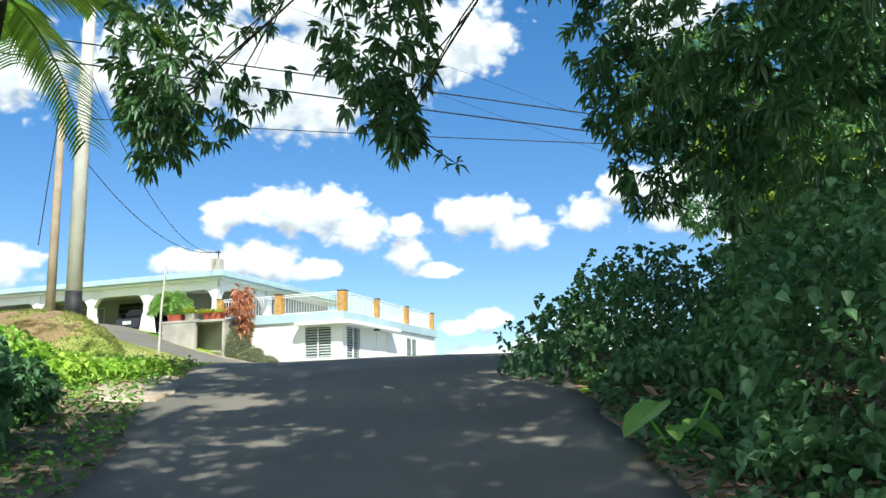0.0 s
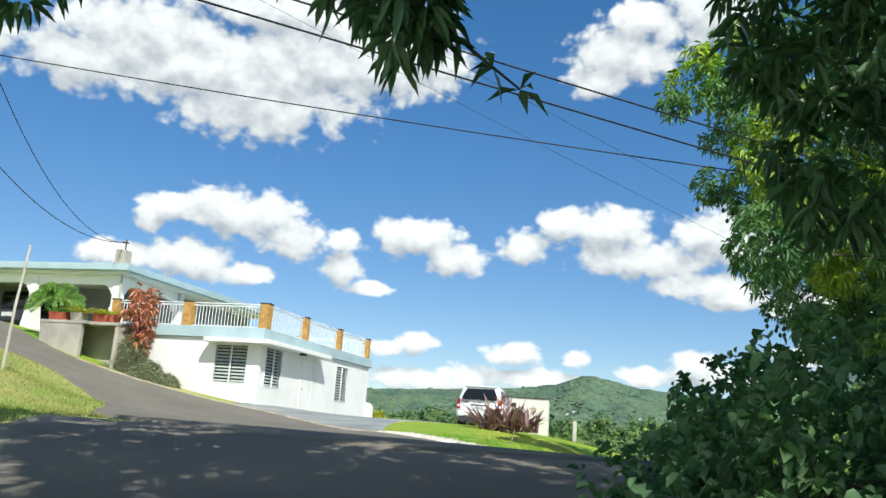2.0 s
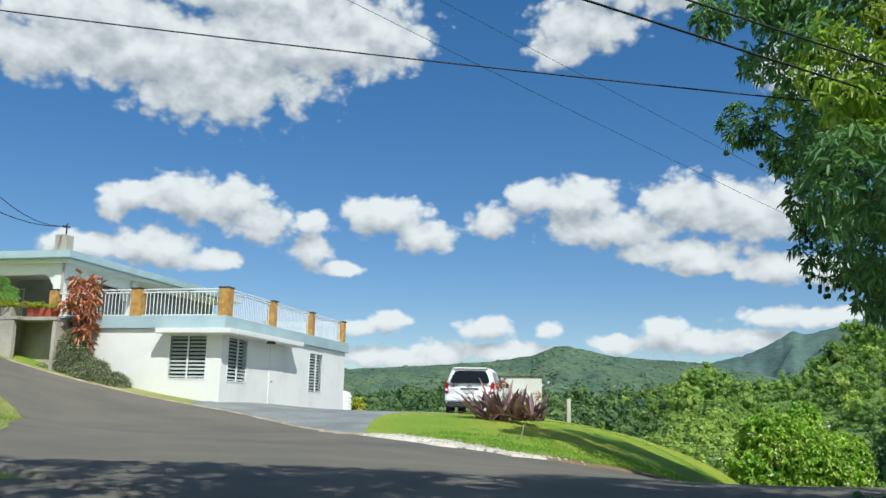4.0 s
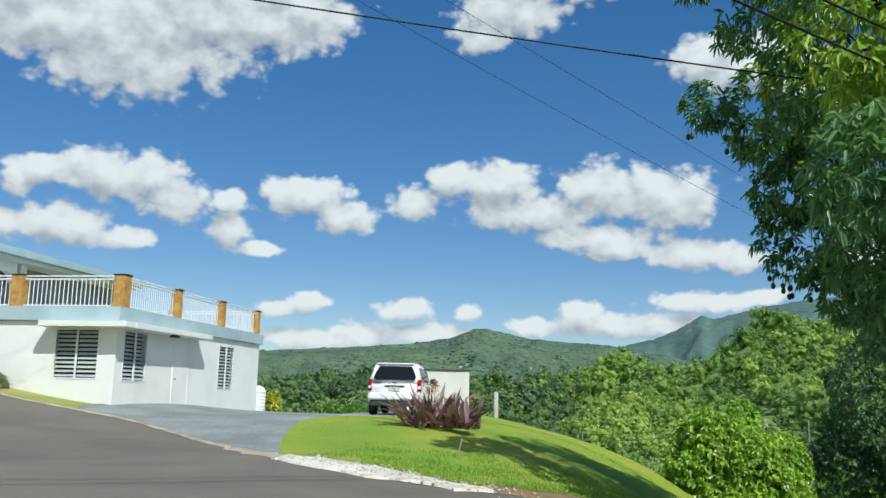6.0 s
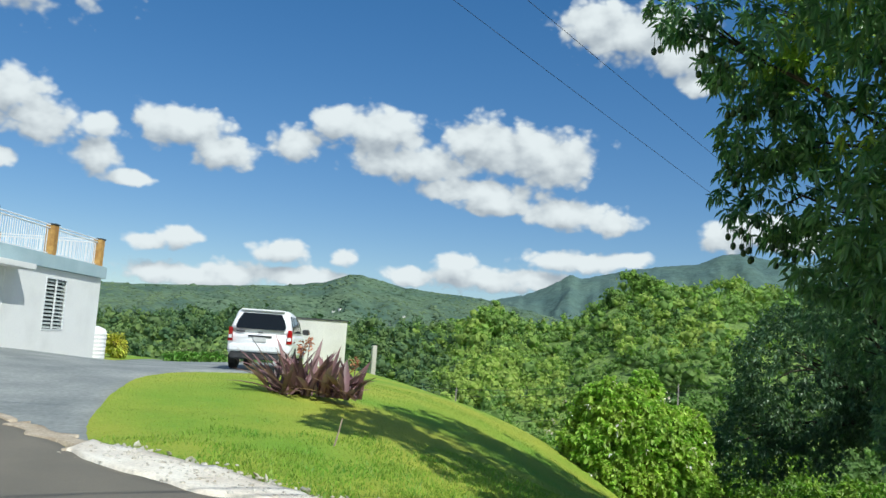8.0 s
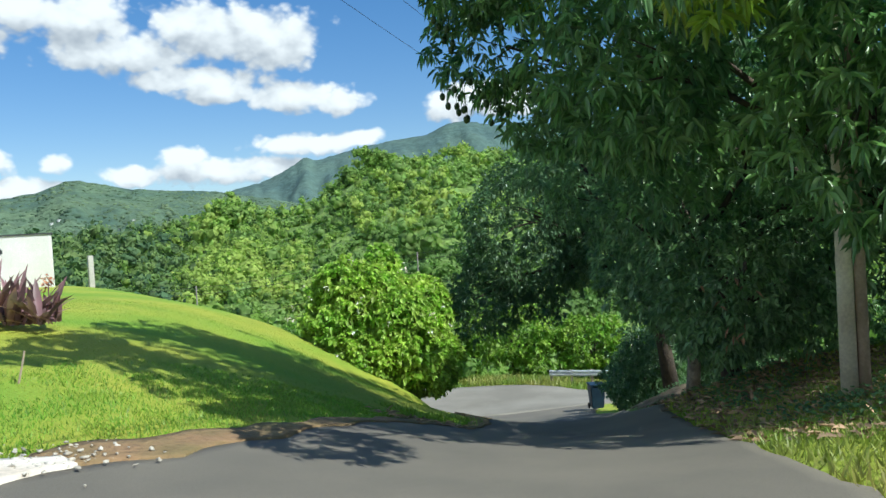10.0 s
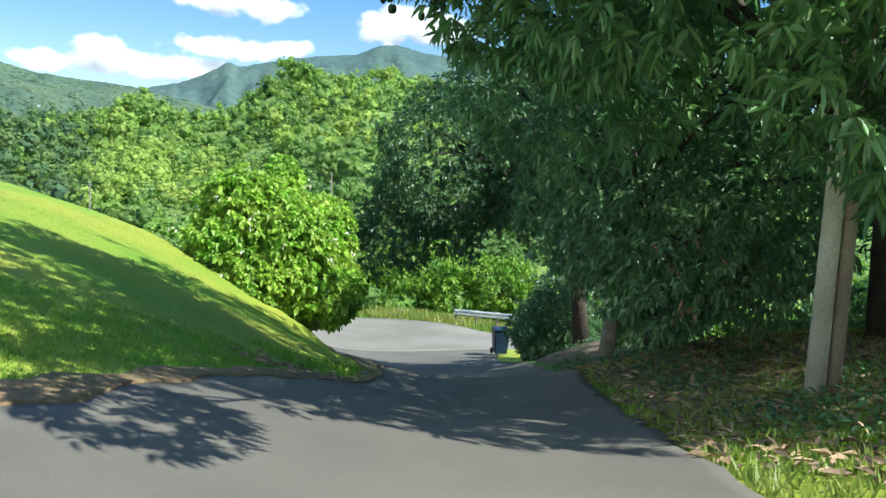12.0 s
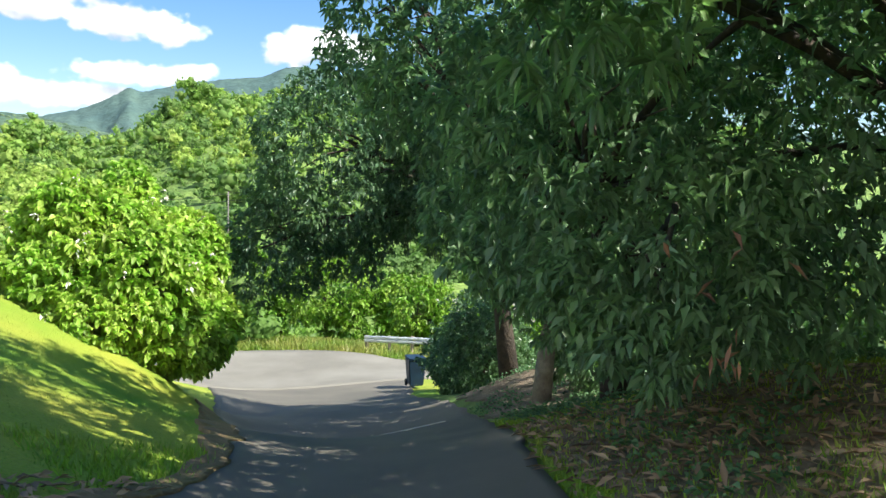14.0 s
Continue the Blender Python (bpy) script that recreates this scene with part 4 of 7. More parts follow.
dark_tree = tree("tree", "dark leafy tree leaning over the lower road", [(21.8, 31.0, -1.9), (21.6, 31.2, 0.2), (20.8, 31.6, 2.0)],
                 [(18.6, 33.4, 3.2, 2.3, 1.9, 2.4), (20.8, 31.6, 3.8, 2.6, 2.4, 2.8), (17.4, 34.3, 1.3, 1.0, 1.1, 1.3), (22.8, 30.4, 2.6, 1.6, 1.6, 1.9)],
                 6000, 10, (0.14, 0.055), MANGO_DARK, BARK, limbs=10, radius=0.26)
bush = tree("hibiscus_bush", "large bright green bush with pale flowers on the bank", [(14.3, 35.3, -1.2), (14.3, 35.3, 0.4)],
            [(14.2, 35.2, 0.9, 1.95, 1.9, 1.6), (13.5, 35.3, 1.7, 1.1, 1.2, 1.1), (14.5, 35.2, 2.4, 0.55, 0.55, 0.75), (15.1, 34.8, 1.3, 1.2, 1.0, 0.9), (14.9, 34.4, -0.2, 1.5, 1.1, 0.9), (13.4, 34.4, 0.3, 1.0, 0.9, 0.8)], 5200, 8, (0.14, 0.105), BUSH_LEAF, BARK, limbs=8, radius=0.1, shell=0.78, gap=0.9, category="bush")
canopy = tree("mango_tree", "mango tree whose branches hang over the lane", [(5.0, 5.5, 1.0), (4.9, 5.8, 4.5), (4.2, 6.6, 8.2)],
              [(-2.9, 10.4, 5.9, 1.15, 0.9, 1.35), (-3.4, 10.4, 4.9, 0.45, 0.5, 0.7), (-0.75, 10.0, 6.0, 0.75, 0.8, 1.3), (-0.5, 9.9, 4.7, 0.3, 0.35, 0.6), (-1.4, 9.6, 7.7, 3.4, 1.5, 0.9), (1.2, 9.9, 7.3, 1.3, 1.2, 0.9), (3.4, 10.2, 6.4, 1.7, 2.2, 2.0), (4.4, 9.6, 4.6, 1.5, 2.2, 1.6), (4.8, 5.0, 5.0, 2.2, 2.6, 3.2), (3.0, 7.6, 7.4, 2.2, 2.2, 1.2), (2.35, 11.0, 5.35, 0.6, 0.6, 0.65), (2.75, 11.2, 4.5, 0.55, 0.6, 0.7)],
              4600, 10, (0.19, 0.052), MANGO_DARK, BARK, limbs=10, radius=0.26, hang=0.7, gap=0.2, arch=3.4, limb=0.16, whorled=True, droop=0.3)
hedge = tree("hedge", "overgrown vine hedge beside the lane", [(3.2, 9, 1.3), (3.2, 9, 1.9)],
             [(2.3, 10.0, 1.85, 1.7, 1.5, 1.15), (2.9, 5.8, 1.3, 1.5, 2.6, 1.55), (4.6, 10.6, 2.3, 1.6, 2.2, 1.2), (3.1, 1.6, 0.6, 1.5, 2.6, 1.6), (2.0, 4.2, 0.75, 0.75, 2.6, 0.6), (1.95, 8.0, 1.35, 0.7, 1.8, 0.6), (2.75, 12.3, 2.35, 0.85, 0.8, 0.75), (2.3, 12.2, 1.95, 0.7, 0.7, 0.6)], 11000, 7, (0.074, 0.058), VINE_LEAF, BARK, limbs=10, radius=0.05, shell=0.6, gap=0.9, category="hedge")
# stays out of view, added to throw shade on the lane
behind = tree("mango_tree", "tall unseen tree added to shade the lower lane", [(5.6, -3.5, -0.4), (5.4, -3.2, 3.5), (4.6, -2.4, 6.8)],
              [(3.0, -3.0, 8.6, 3.6, 3.6, 2.2), (0.4, -1.0, 9.0, 2.6, 3.0, 1.6), (2.8, 2.6, 9.4, 2.8, 2.6, 1.8), (0.6, 4.4, 9.6, 2.2, 2.0, 1.2)], 3800, 10, (0.28, 0.08), MANGO_DARK, BARK, limbs=12, radius=0.3, hang=0.5, shell=0.4, arch=1.0, limb=0.25)
# never in view, added as a shadow caster for the right verge
south_tree = tree("mango_tree", "unseen mango tree added to shade the verge", [(13.0, 12.6, 2.0), (12.9, 12.7, 4.0), (12.6, 12.9, 5.6)],
              [(12.6, 13.0, 7.4, 3.0, 2.8, 3.4), (15.5, 14.5, 6, 2.5, 2.5, 3)], 2200, 10, (0.26, 0.06), MANGO, BARK, limbs=10, radius=0.3, hang=0.5, shell=0.4)

# ---- the white house with the roof terrace ----
H_AZ = radians(69.45)
HOUSE = Matrix.Translation((-3.80, 33.32, 0)) @ Matrix.Rotation(H_AZ, 4, "Z")  # local x runs along the side wall, local y along the front wall


def wall_with_openings(bm, a0, a1, b0, b1, z0, z1, along, openings):
    """One wall slab with rectangular holes through it. along: 'x' or 'y'. openings: (start, end, sill, head)."""
    s0, s1, t0, t1 = (a0, a1, b0, b1) if along == "x" else (b0, b1, a0, a1)
    ss = sorted({s0, s1, *(v for o in openings for v in o[:2])})
    zs = sorted({z0, z1, *(v for o in openings for v in o[2:])})
    solid = lambda i, k: 0 <= i < len(ss) - 1 and 0 <= k < len(zs) - 1 and not any(o[0] <= ss[i] < o[1] and o[2] <= zs[k] < o[3] for o in openings)
    made = {}

    def v(s, t, z):
        if (s, t, z) not in made:
            made[s, t, z] = bm.verts.new((s, t, z) if along == "x" else (t, s, z))
        return made[s, t, z]

    for i in range(len(ss) - 1):
        for k in range(len(zs) - 1):
            if not solid(i, k):
                continue
            p, q, lo, hi = ss[i], ss[i + 1], zs[k], zs[k + 1]
            for t in (t0, t1):
                bm.faces.new((v(p, t, lo), v(q, t, lo), v(q, t, hi), v(p, t, hi)))
            for near, quad in ((solid(i - 1, k), ((p, lo), (p, hi))), (solid(i + 1, k), ((q, lo), (q, hi))), (solid(i, k - 1), ((p, lo), (q, lo))), (solid(i, k + 1), ((p, hi), (q, hi)))):
                if not near:
                    (sa, za), (sb, zb) = quad
                    bm.faces.new((v(sa, t0, za), v(sb, t0, zb), v(sb, t1, zb), v(sa, t1, za)))
    bmesh.ops.recalc_face_normals(bm, faces=bm.faces[:])
    return bm


def louvre_window(parent, s, e, sill, head, face, along, outward, halves=2):
    """An aluminium louvre window set in a wall: frame, mullion, slats, dark panel painted for the unlit room."""
    def b(s0, s1, d0, d1, z0, z1):
        lo, hi = sorted((face - outward * d0, face - outward * d1))
        return boxed(s0, s1, lo, hi, z0, z1) if along == "x" else boxed(lo, hi, s0, s1, z0, z1)
    win = part("window", b(s, e, 0.14, 0.15, sill, head), DARK, parent, "white aluminium louvre window")
    f = 0.035
    for args in ((s, s + f, sill, head), (e - f, e, sill, head), (s + f, e - f, sill, sill + f), (s + f, e - f, head - f, head)):
        part("frame", b(args[0], args[1], -0.012, 0.03, args[2], args[3]), LOUVRE, win)
    step = (e - s) / halves
    for k in range(1, halves):
        part("mullion", b(s + k * step - 0.022, s + k * step + 0.022, -0.01, 0.03, sill + f, head - f), LOUVRE, win)
    n = int((head - sill) / 0.105)
    first = None
    for h in range(halves):
        x0, x1 = s + h * step + (f if h == 0 else 0.032), s + (h + 1) * step - (f if h == halves - 1 else 0.032)
        for k in range(n):
            z = sill + f + (k + 0.5) * (head - sill - 2 * f) / n
            if first is None:
                first = bmesh.new()
                w = x1 - x0
                m = Matrix.Rotation(radians(-48 * outward if along == "x" else 48 * outward), 4, "X" if along == "x" else "Y")
                size = (w, 0.08, 0.008) if along == "x" else (0.08, w, 0.008)
                bmesh.ops.create_cube(first, size=1.0, matrix=m @ Matrix.Diagonal((*size, 1)))
                slat_mesh = bpy.data.meshes.new("slat")
                first.to_mesh(slat_mesh)
                first.free()
                slat_mesh.materials.append(LOUVRE_SLAT)
                first = True
            ob = new("slat", slat_mesh)
            ob.parent = win
            c = (x0 + x1) / 2
            d = face - outward * 0.045
            ob.location = (c, d, z) if along == "x" else (d, c, z)
    return win


def railing(parent, p, q, z0):
    """White metal railing between two stone pillars, with its bars."""
    p, q = Vector((*p, 0)), Vector((*q, 0))
    d = q - p
    n = max(2, int(d.length / 0.115))
    rail = part("railing", tube(bmesh.new(), [p + Vector((0, 0, z0 + 0.72)), q + Vector((0, 0, z0 + 0.72))], [0.022, 0.022], 6), RAIL_WHITE, parent, "white metal terrace railing")
    part("bottom_rail", tube(bmesh.new(), [p + Vector((0, 0, z0 + 0.06)), q + Vector((0, 0, z0 + 0.06))], [0.016, 0.016], 6), RAIL_WHITE, rail)
    part("top_rail", tube(bmesh.new(), [p + Vector((0, 0, z0 + 0.80)), q + Vector((0, 0, z0 + 0.80))], [0.02, 0.02], 6), RAIL_WHITE, rail)
    me = bpy.data.meshes.new("bar")
    bm = tube(bmesh.new(), [(0, 0, 0.06), (0, 0, 0.72)], [0.0125, 0.0125], 6)
    bm.to_mesh(me)
    bm.free()
    me.materials.append(RAIL_WHITE)
    for k in range(1, n):
        ob = new("bar", me)
        ob.parent = rail
        ob.location = p + d * (k / n) + Vector((0, 0, z0))


def annex():
    root = thing("house", "white concrete annex with louvre windows and a railed roof terrace", "house", HOUSE)
    A, B, T, S = -0.30, -0.12, 5.14, 4.78
    bm = wall_with_openings(bmesh.new(), A, A + 0.16, B + 0.16, 6.0, 1.4, S, "y", [(0.32, 1.50, 3.37, 4.60)])
    part("wall", bm, WHITE, root, "white painted concrete wall")
    bm = wall_with_openings(bmesh.new(), A, 9.55, B, B + 0.16, 1.4, S, "x", [(0.06, 1.26, 3.33, 4.60), (5.98, 7.25, 3.17, 4.56)])
    part("wall", bm, WHITE, root, "white painted concrete wall")
    part("wall", boxed(9.39, 9.55, B + 0.16, 7.0, 1.4, S), WHITE, root)
    part("wall", boxed(A + 0.16, 9.39, 6.84, 7.0, 1.4, S), WHITE, root)
    part("roof", boxed(A - 0.1, 9.68, B - 0.1, 7.1, S, T, bevel=0.015), TRIM, root, "pale blue terrace slab edge")
    louvre_window(root, 0.32, 1.50, 3.37, 4.60, A, "y", -1)
    louvre_window(root, 0.06, 1.26, 3.33, 4.60, B, "x", -1)
    louvre_window(root, 5.98, 7.25, 3.17, 4.56, B, "x", -1)
    # the eave that wraps the corner over both windows
    part("eave", boxed(A - 0.5, A, -0.60, 1.68, 4.62, 4.76, bevel=0.01), WHITE, root, "thin white concrete sunshade round the corner")
    part("eave", boxed(A + 0.003, 4.3, -0.62, B, 4.62, 4.76, bevel=0.01), WHITE, root, "thin white concrete sunshade")
    door = part("door", boxed(2.85, 3.78, B - 0.012, B + 0.02, 2.47, 4.55), WHITE, root, "flush white door")
    part("door_frame", boxed(2.79, 2.85, B - 0.02, B + 0.02, 2.47, 4.6), WHITE, door)
    part("door_frame", boxed(3.78, 3.84, B - 0.02, B + 0.02, 2.47, 4.6), WHITE, door)
    knob = bmesh.new()
    bmesh.ops.create_icosphere(knob, subdivisions=2, radius=0.026, matrix=Matrix.Translation((2.95, B - 0.032, 3.45)))
    part("knob", knob, CHROME, door, "small chrome door knob")
    lamp = bmesh.new()
    bmesh.ops.create_cone(lamp, cap_ends=True, segments=16, radius1=0.15, radius2=0.09, depth=0.09, matrix=Matrix.Translation((2.2, -0.42, 4.6)))
    part("lamp", lamp, DARK_METAL, root, "dark round lamp under the sunshade")
    pipe = tube(bmesh.new(), [(4.35, B - 0.05, 2.35), (4.35, B - 0.05, 2.65)], [0.025, 0.025], 6)
    part("pipe", pipe, RAIL_WHITE, root)
    # stone-clad pillars and railings round the terrace
    posts = [(0.02, 5.6), (0.02, 2.81), (0.02, 0.02), (3.09, 0.02), (6.27, 0.02), (9.46, 0.02), (9.46, 3.2), (9.46, 6.6)]
    for k, (x, y) in enumerate(posts):
        w = 0.155 if k in (1, 2) else 0.125
        bm = boxed(x - w, x + w, y - w, y + w, T, 5.95, bevel=0.012)
        for z in np.arange(T + 0.16, 5.9, 0.165):
            r = bmesh.ops.bisect_plane(bm, geom=bm.verts[:] + bm.edges[:] + bm.faces[:], plane_co=(0, 0, z + 0.03 * math.sin(k * 3 + z * 9)), plane_no=(0, 0, 1))
        for v in bm.verts:
            v.co += Vector((noise.noise(v.co * 9), noise.noise(v.co * 9 + Vector((5, 0, 0))), 0)) * 0.012
        pil = part("pillar", bm, STONE, root, "ochre stone-clad railing pillar")
        part("cap", boxed(x - w - 0.02, x + w + 0.02, y - w - 0.02, y + w + 0.02, 5.95, 5.985, bevel=0.008), DARK_METAL, pil)
    for (p, q) in zip(posts, posts[1:]):
        d = (Vector(q) - Vector(p)).normalized() * 0.15
        railing(root, (p[0] + d.x, p[1] + d.y), (q[0] - d.x, q[1] - d.y), T)
    return root


CHROME = material("chrome", (0.6, 0.6, 0.6), (0.5, 0.5, 0.5), scale=3, rough=0.2, bump=0.0, metal=1.0)
DARK_METAL = material("dark_metal", (0.06, 0.06, 0.065), (0.04, 0.04, 0.04), scale=6, rough=0.5, bump=0.1)
annex()


def arch_wall(bm, y0, y1, x0, x1, z0, z1, cols, col_w, head, cut=0.45):
    """A porch front: lintel over slanted-corner arches between columns."""
    edges = []
    for c0, c1 in zip(cols, cols[1:]):
        a, b = c0 + col_w / 2, c1 - col_w / 2
        pts = [(a, z1), (a, head - cut), (a + cut * 0.55, head - 0.1), (a + cut, head), (b - cut, head), (b - cut * 0.55, head - 0.1), (b, head - cut), (b, z1)]
        f = [bm.verts.new((x0, y, z)) for y, z in pts]
        g = [bm.verts.new((x1, y, z)) for y, z in pts]
        n = len(pts)
        bm.faces.new(f)
        bm.faces.new(g[::-1])
        for k in range(n):
            bm.faces.new((f[k], g[k], g[(k + 1) % n], f[(k + 1) % n]))
    bmesh.ops.recalc_face_normals(bm, faces=bm.faces[:])
    return bm


def main_house():
    root = thing("house", "white single-storey house with an arched porch and pale blue roof edge", "house", HOUSE)
    X, F = 4.0, 5.2
    cols = [8.6, 12.5, 15.9, 19.3, 22.7, 26.1]
    part("roof", boxed(X - 0.6, 16.5, 7.9, 27.2, 7.62, 7.9, bevel=0.02), TRIM, root, "flat roof slab with pale blue edge")
    part("ceiling", boxed(X - 0.35, 16, 8.1, 27, 7.5, 7.62), WHITE, root)
    part("floor", boxed(X - 0.35, 16, 8.1, 27, 4.2, F), CONCRETE, root, "raised porch floor edge")
    part("lintel", arch_wall(bmesh.new(), 0, 0, X - 0.12, X + 0.12, F, 7.5, cols, 0.34, 7.12), WHITE, root, "white porch front with cut-corner arches")
    part("lintel", arch_wall(bmesh.new(), 0, 0, X - 0.12, X + 0.12, F, 7.5, [26.1, 26.8], 0.34, 7.12), WHITE, root)
    bm = arch_wall(bmesh.new(), 0, 0, -0.12, 0.12, F, 7.5, [-8.2, -4.1], 0.34, 7.12)
    bmesh.ops.rotate(bm, verts=bm.verts[:], cent=(0, 0, 0), matrix=Matrix.Rotation(radians(-90), 3, "Z"))
    bmesh.ops.translate(bm, verts=bm.verts[:], vec=(12.3 - 0.0, 8.6, 0))
    bmesh.ops.translate(bm, verts=bm.verts[:], vec=(-(min(v.co.x for v in bm.verts)) + X + 0.17, 0, 0))
    part("lintel", bm, WHITE, root, "white side porch arch")
    for k, y in enumerate(cols):
        bm = boxed(X - 0.17, X + 0.17, y - 0.17, y + 0.17, F, 7.5, bevel=0.02)
        col = part("column", bm, WHITE, root, "white porch column with a flared foot")
        foot = bmesh.new()
        bmesh.ops.create_cone(foot, cap_ends=True, segments=4, radius1=0.40, radius2=0.27, depth=1.0, matrix=Matrix.Translation((X, y, F + 0.5)) @ Matrix.Rotation(radians(45), 4, "Z"))
        part("base", foot, WHITE, col)
    part("column", boxed(8.1, 8.44, 8.43, 8.77, F, 7.5, bevel=0.02), WHITE, root)
    # the room wall behind the porch, its grey darkened to hold the porch shade
    part("wall", boxed(7.4, 7.6, 9.4, 27, F, 7.5), PORCH_SHADE_GREY, root, "grey porch wall with the shade in its colour")
    part("wall", boxed(7.6, 16, 9.2, 9.4, F, 7.5), PORCH_SHADE_GREY, root)
    gate = part("gate", boxed(7.32, 7.36, 15.6, 17.2, F, 7.2), DARK_METAL, root, "black ironwork door")
    for k in range(7):
        part("panel", boxed(7.28, 7.32, 15.7, 17.1, F + 0.12 + k * 0.29, F + 0.32 + k * 0.29), GLASS_DARK, gate)
    louvre_window(root, 12.9, 14.4, 6.0, 7.15, 7.4, "y", -1)
    louvre_window(root, 18.2, 20.6, 6.0, 7.15, 7.4, "y", -1)
    part("screen", boxed(7.25, 7.3, 9.8, 11.6, F, 6.6), BLUE_DOOR, root, "dull blue door leaf")
    shade = part("screen", boxed(6.2, 6.24, 9.0, 9.9, F + 0.7, 6.9), DARK, root, "dark screen on the porch")
    mast = part("chimney", boxed(X - 0.35, X + 0.1, 8.3, 8.75, 7.9, 8.5, bevel=0.02), CONCRETE, root, "grey meter block with service mast")
    part("mast", tube(bmesh.new(), [(X - 0.1, 8.5, 8.45), (X - 0.1, 8.5, 8.95)], [0.03, 0.03], 6), DARK_METAL, mast)
    part("insulator", tube(bmesh.new(), [(X - 0.3, 8.5, 8.8), (X + 0.12, 8.55, 8.86)], [0.04, 0.03], 6), DARK_METAL, mast)
    part("conduit", tube(bmesh.new(), [(X - 0.2, 8.38, 5.4), (X - 0.2, 8.38, 8.0)], [0.05, 0.05], 6), CONCRETE, root)
    # ramp from the road up to the porch
    bm = bmesh.new()
    pr = [(X - 0.35, F - 0.02), (X - 0.35, 3.4), (X - 4.2, 3.4), (X - 4.2, 4.25)]
    f = [bm.verts.new((x, 11.2, z)) for x, z in pr]
    g = [bm.verts.new((x, 24, z + (0.9 if i == 3 else 0))) for i, (x, z) in enumerate(pr)]
    bm.faces.new(f)
    bm.faces.new(g[::-1])
    for k in range(4):
        bm.faces.new((f[k], g[k], g[(k + 1) % 4], f[(k + 1) % 4]))
    bmesh.ops.recalc_face_normals(bm, faces=bm.faces[:])
    part("ramp", bm, PALE_CONCRETE, root, "pale concrete ramp to the porch")


# wall grey taken darker than the paint, for the shade inside the porch
PORCH_SHADE_GREY = material("grey_porch_shade", (0.30, 0.31, 0.31), (0.24, 0.25, 0.25), scale=1, rough=0.8, bump=0.1)
BLUE_DOOR = material("blue_door_paint", (0.12, 0.25, 0.38), (0.10, 0.2, 0.3), scale=2, rough=0.6, bump=0.1)
PALE_CONCRETE = material("pale_concrete", (0.45, 0.47, 0.46), (0.36, 0.38, 0.38), scale=1.5, rough=0.9, bump=0.2)
main_house()


# ---- plants in pots, planter ----
def straps(base, ways, lengths, widths, bend, segs=4):
    """Strap-shaped leaves, each a bent, tapering double blade. Arrays per leaf."""
    n = len(base)
    ways = unit(ways)
    side = unit(np.cross(ways, np.array((0, 0, 1.0)) + rng.normal(size=(n, 3)) * 0.08))
    rows = []
    for k in range(segs + 1):
        t = k / segs
        p = base + ways * (lengths * t)[:, None] - np.array((0, 0, 1.0)) * (lengths * bend * t * t)[:, None]
        w = widths * (1 - t ** 2.2) * (0.6 + 0.8 * min(t * 2, 1)) * 0.5 + 0.002
        fold = np.cross(side, ways) * (w * 0.35)[:, None]
        rows += [p - side * w[:, None] + fold, p, p + side * w[:, None] + fold]
    v = np.stack(rows, 1).reshape(-1, 3)
    m = 3 * (segs + 1)
    k0 = (np.arange(n) * m)[:, None]
    q = []
    for k in range(segs):
        for s in (0, 1):
            a = 3 * k + s
            q.append(k0 + (a, a + 1, a + 4, a + 3))
    return v, np.concatenate(q, 0)


def rosette_plant(name, label, x, y, z, heads, per, length, width, spread, bend, mat, up=0.7, group="", category="plant"):
    root = thing(name, label, category, pose(x, y, z), group)
    for hx, hy, s in heads:
        n = per
        a = rng.uniform(0, math.tau, n)
        lift = rng.uniform(0.25, 1.0, n) * up
        ways = np.stack([np.cos(a) * (1 - lift * 0.6), np.sin(a) * (1 - lift * 0.6), lift], -1)
        base = np.array((hx, hy, 0.02)) + rng.normal(size=(n, 3)) * (0.04, 0.04, 0.0) * spread
        v, q = straps(base, ways, s * length * rng.uniform(0.7, 1.15, n), width * rng.uniform(0.8, 1.2, n), bend)
        link("leaf_rosette", quads("leaf_rosette", v, q), mat, root)
    return root


RED_STRAP = leaf_material("dark_red_strap", (0.36, 0.18, 0.20), (0.20, 0.13, 0.125), 0.33, spread=0.5, patch=3)
CROTON_RED = leaf_material("croton_red", (0.74, 0.28, 0.18), (0.50, 0.24, 0.12), 0.35, spread=0.4, patch=3)
YELLOW_LEAF = leaf_material("yellow_leaf", (0.66, 0.58, 0.08), (0.45, 0.50, 0.08), 0.3, patch=3)
FERN = leaf_material("fern_green", (0.25, 0.42, 0.08), (0.15, 0.32, 0.05), 0.4, patch=3)
PALM_PALE = leaf_material("pale_palm", (0.56, 0.70, 0.26), (0.44, 0.60, 0.20), 0.5, patch=3)
TERRACOTTA = material("terracotta", (0.42, 0.10, 0.05), (0.30, 0.08, 0.05), scale=4, rough=0.8, bump=0.2)
rosette_plant("bromeliad_clump", "dark red strap-leaved bromeliads on the lawn", 3.4, 29.15, land1(3.4, 29.15), [(-0.5, 0.35, 1.1), (-0.25, 0.12, 1.15), (0.02, 0.0, 1.1), (0.25, -0.2, 1.0), (0.45, -0.42, 0.85), (0.58, -0.65, 0.72), (-0.1, 0.32, 1.05), (0.3, 0.1, 0.95), (0.68, -0.35, 0.8), (-0.4, -0.05, 0.9)], 12, 1.1, 0.1, 1.8, 0.22, RED_STRAP, up=1.2)

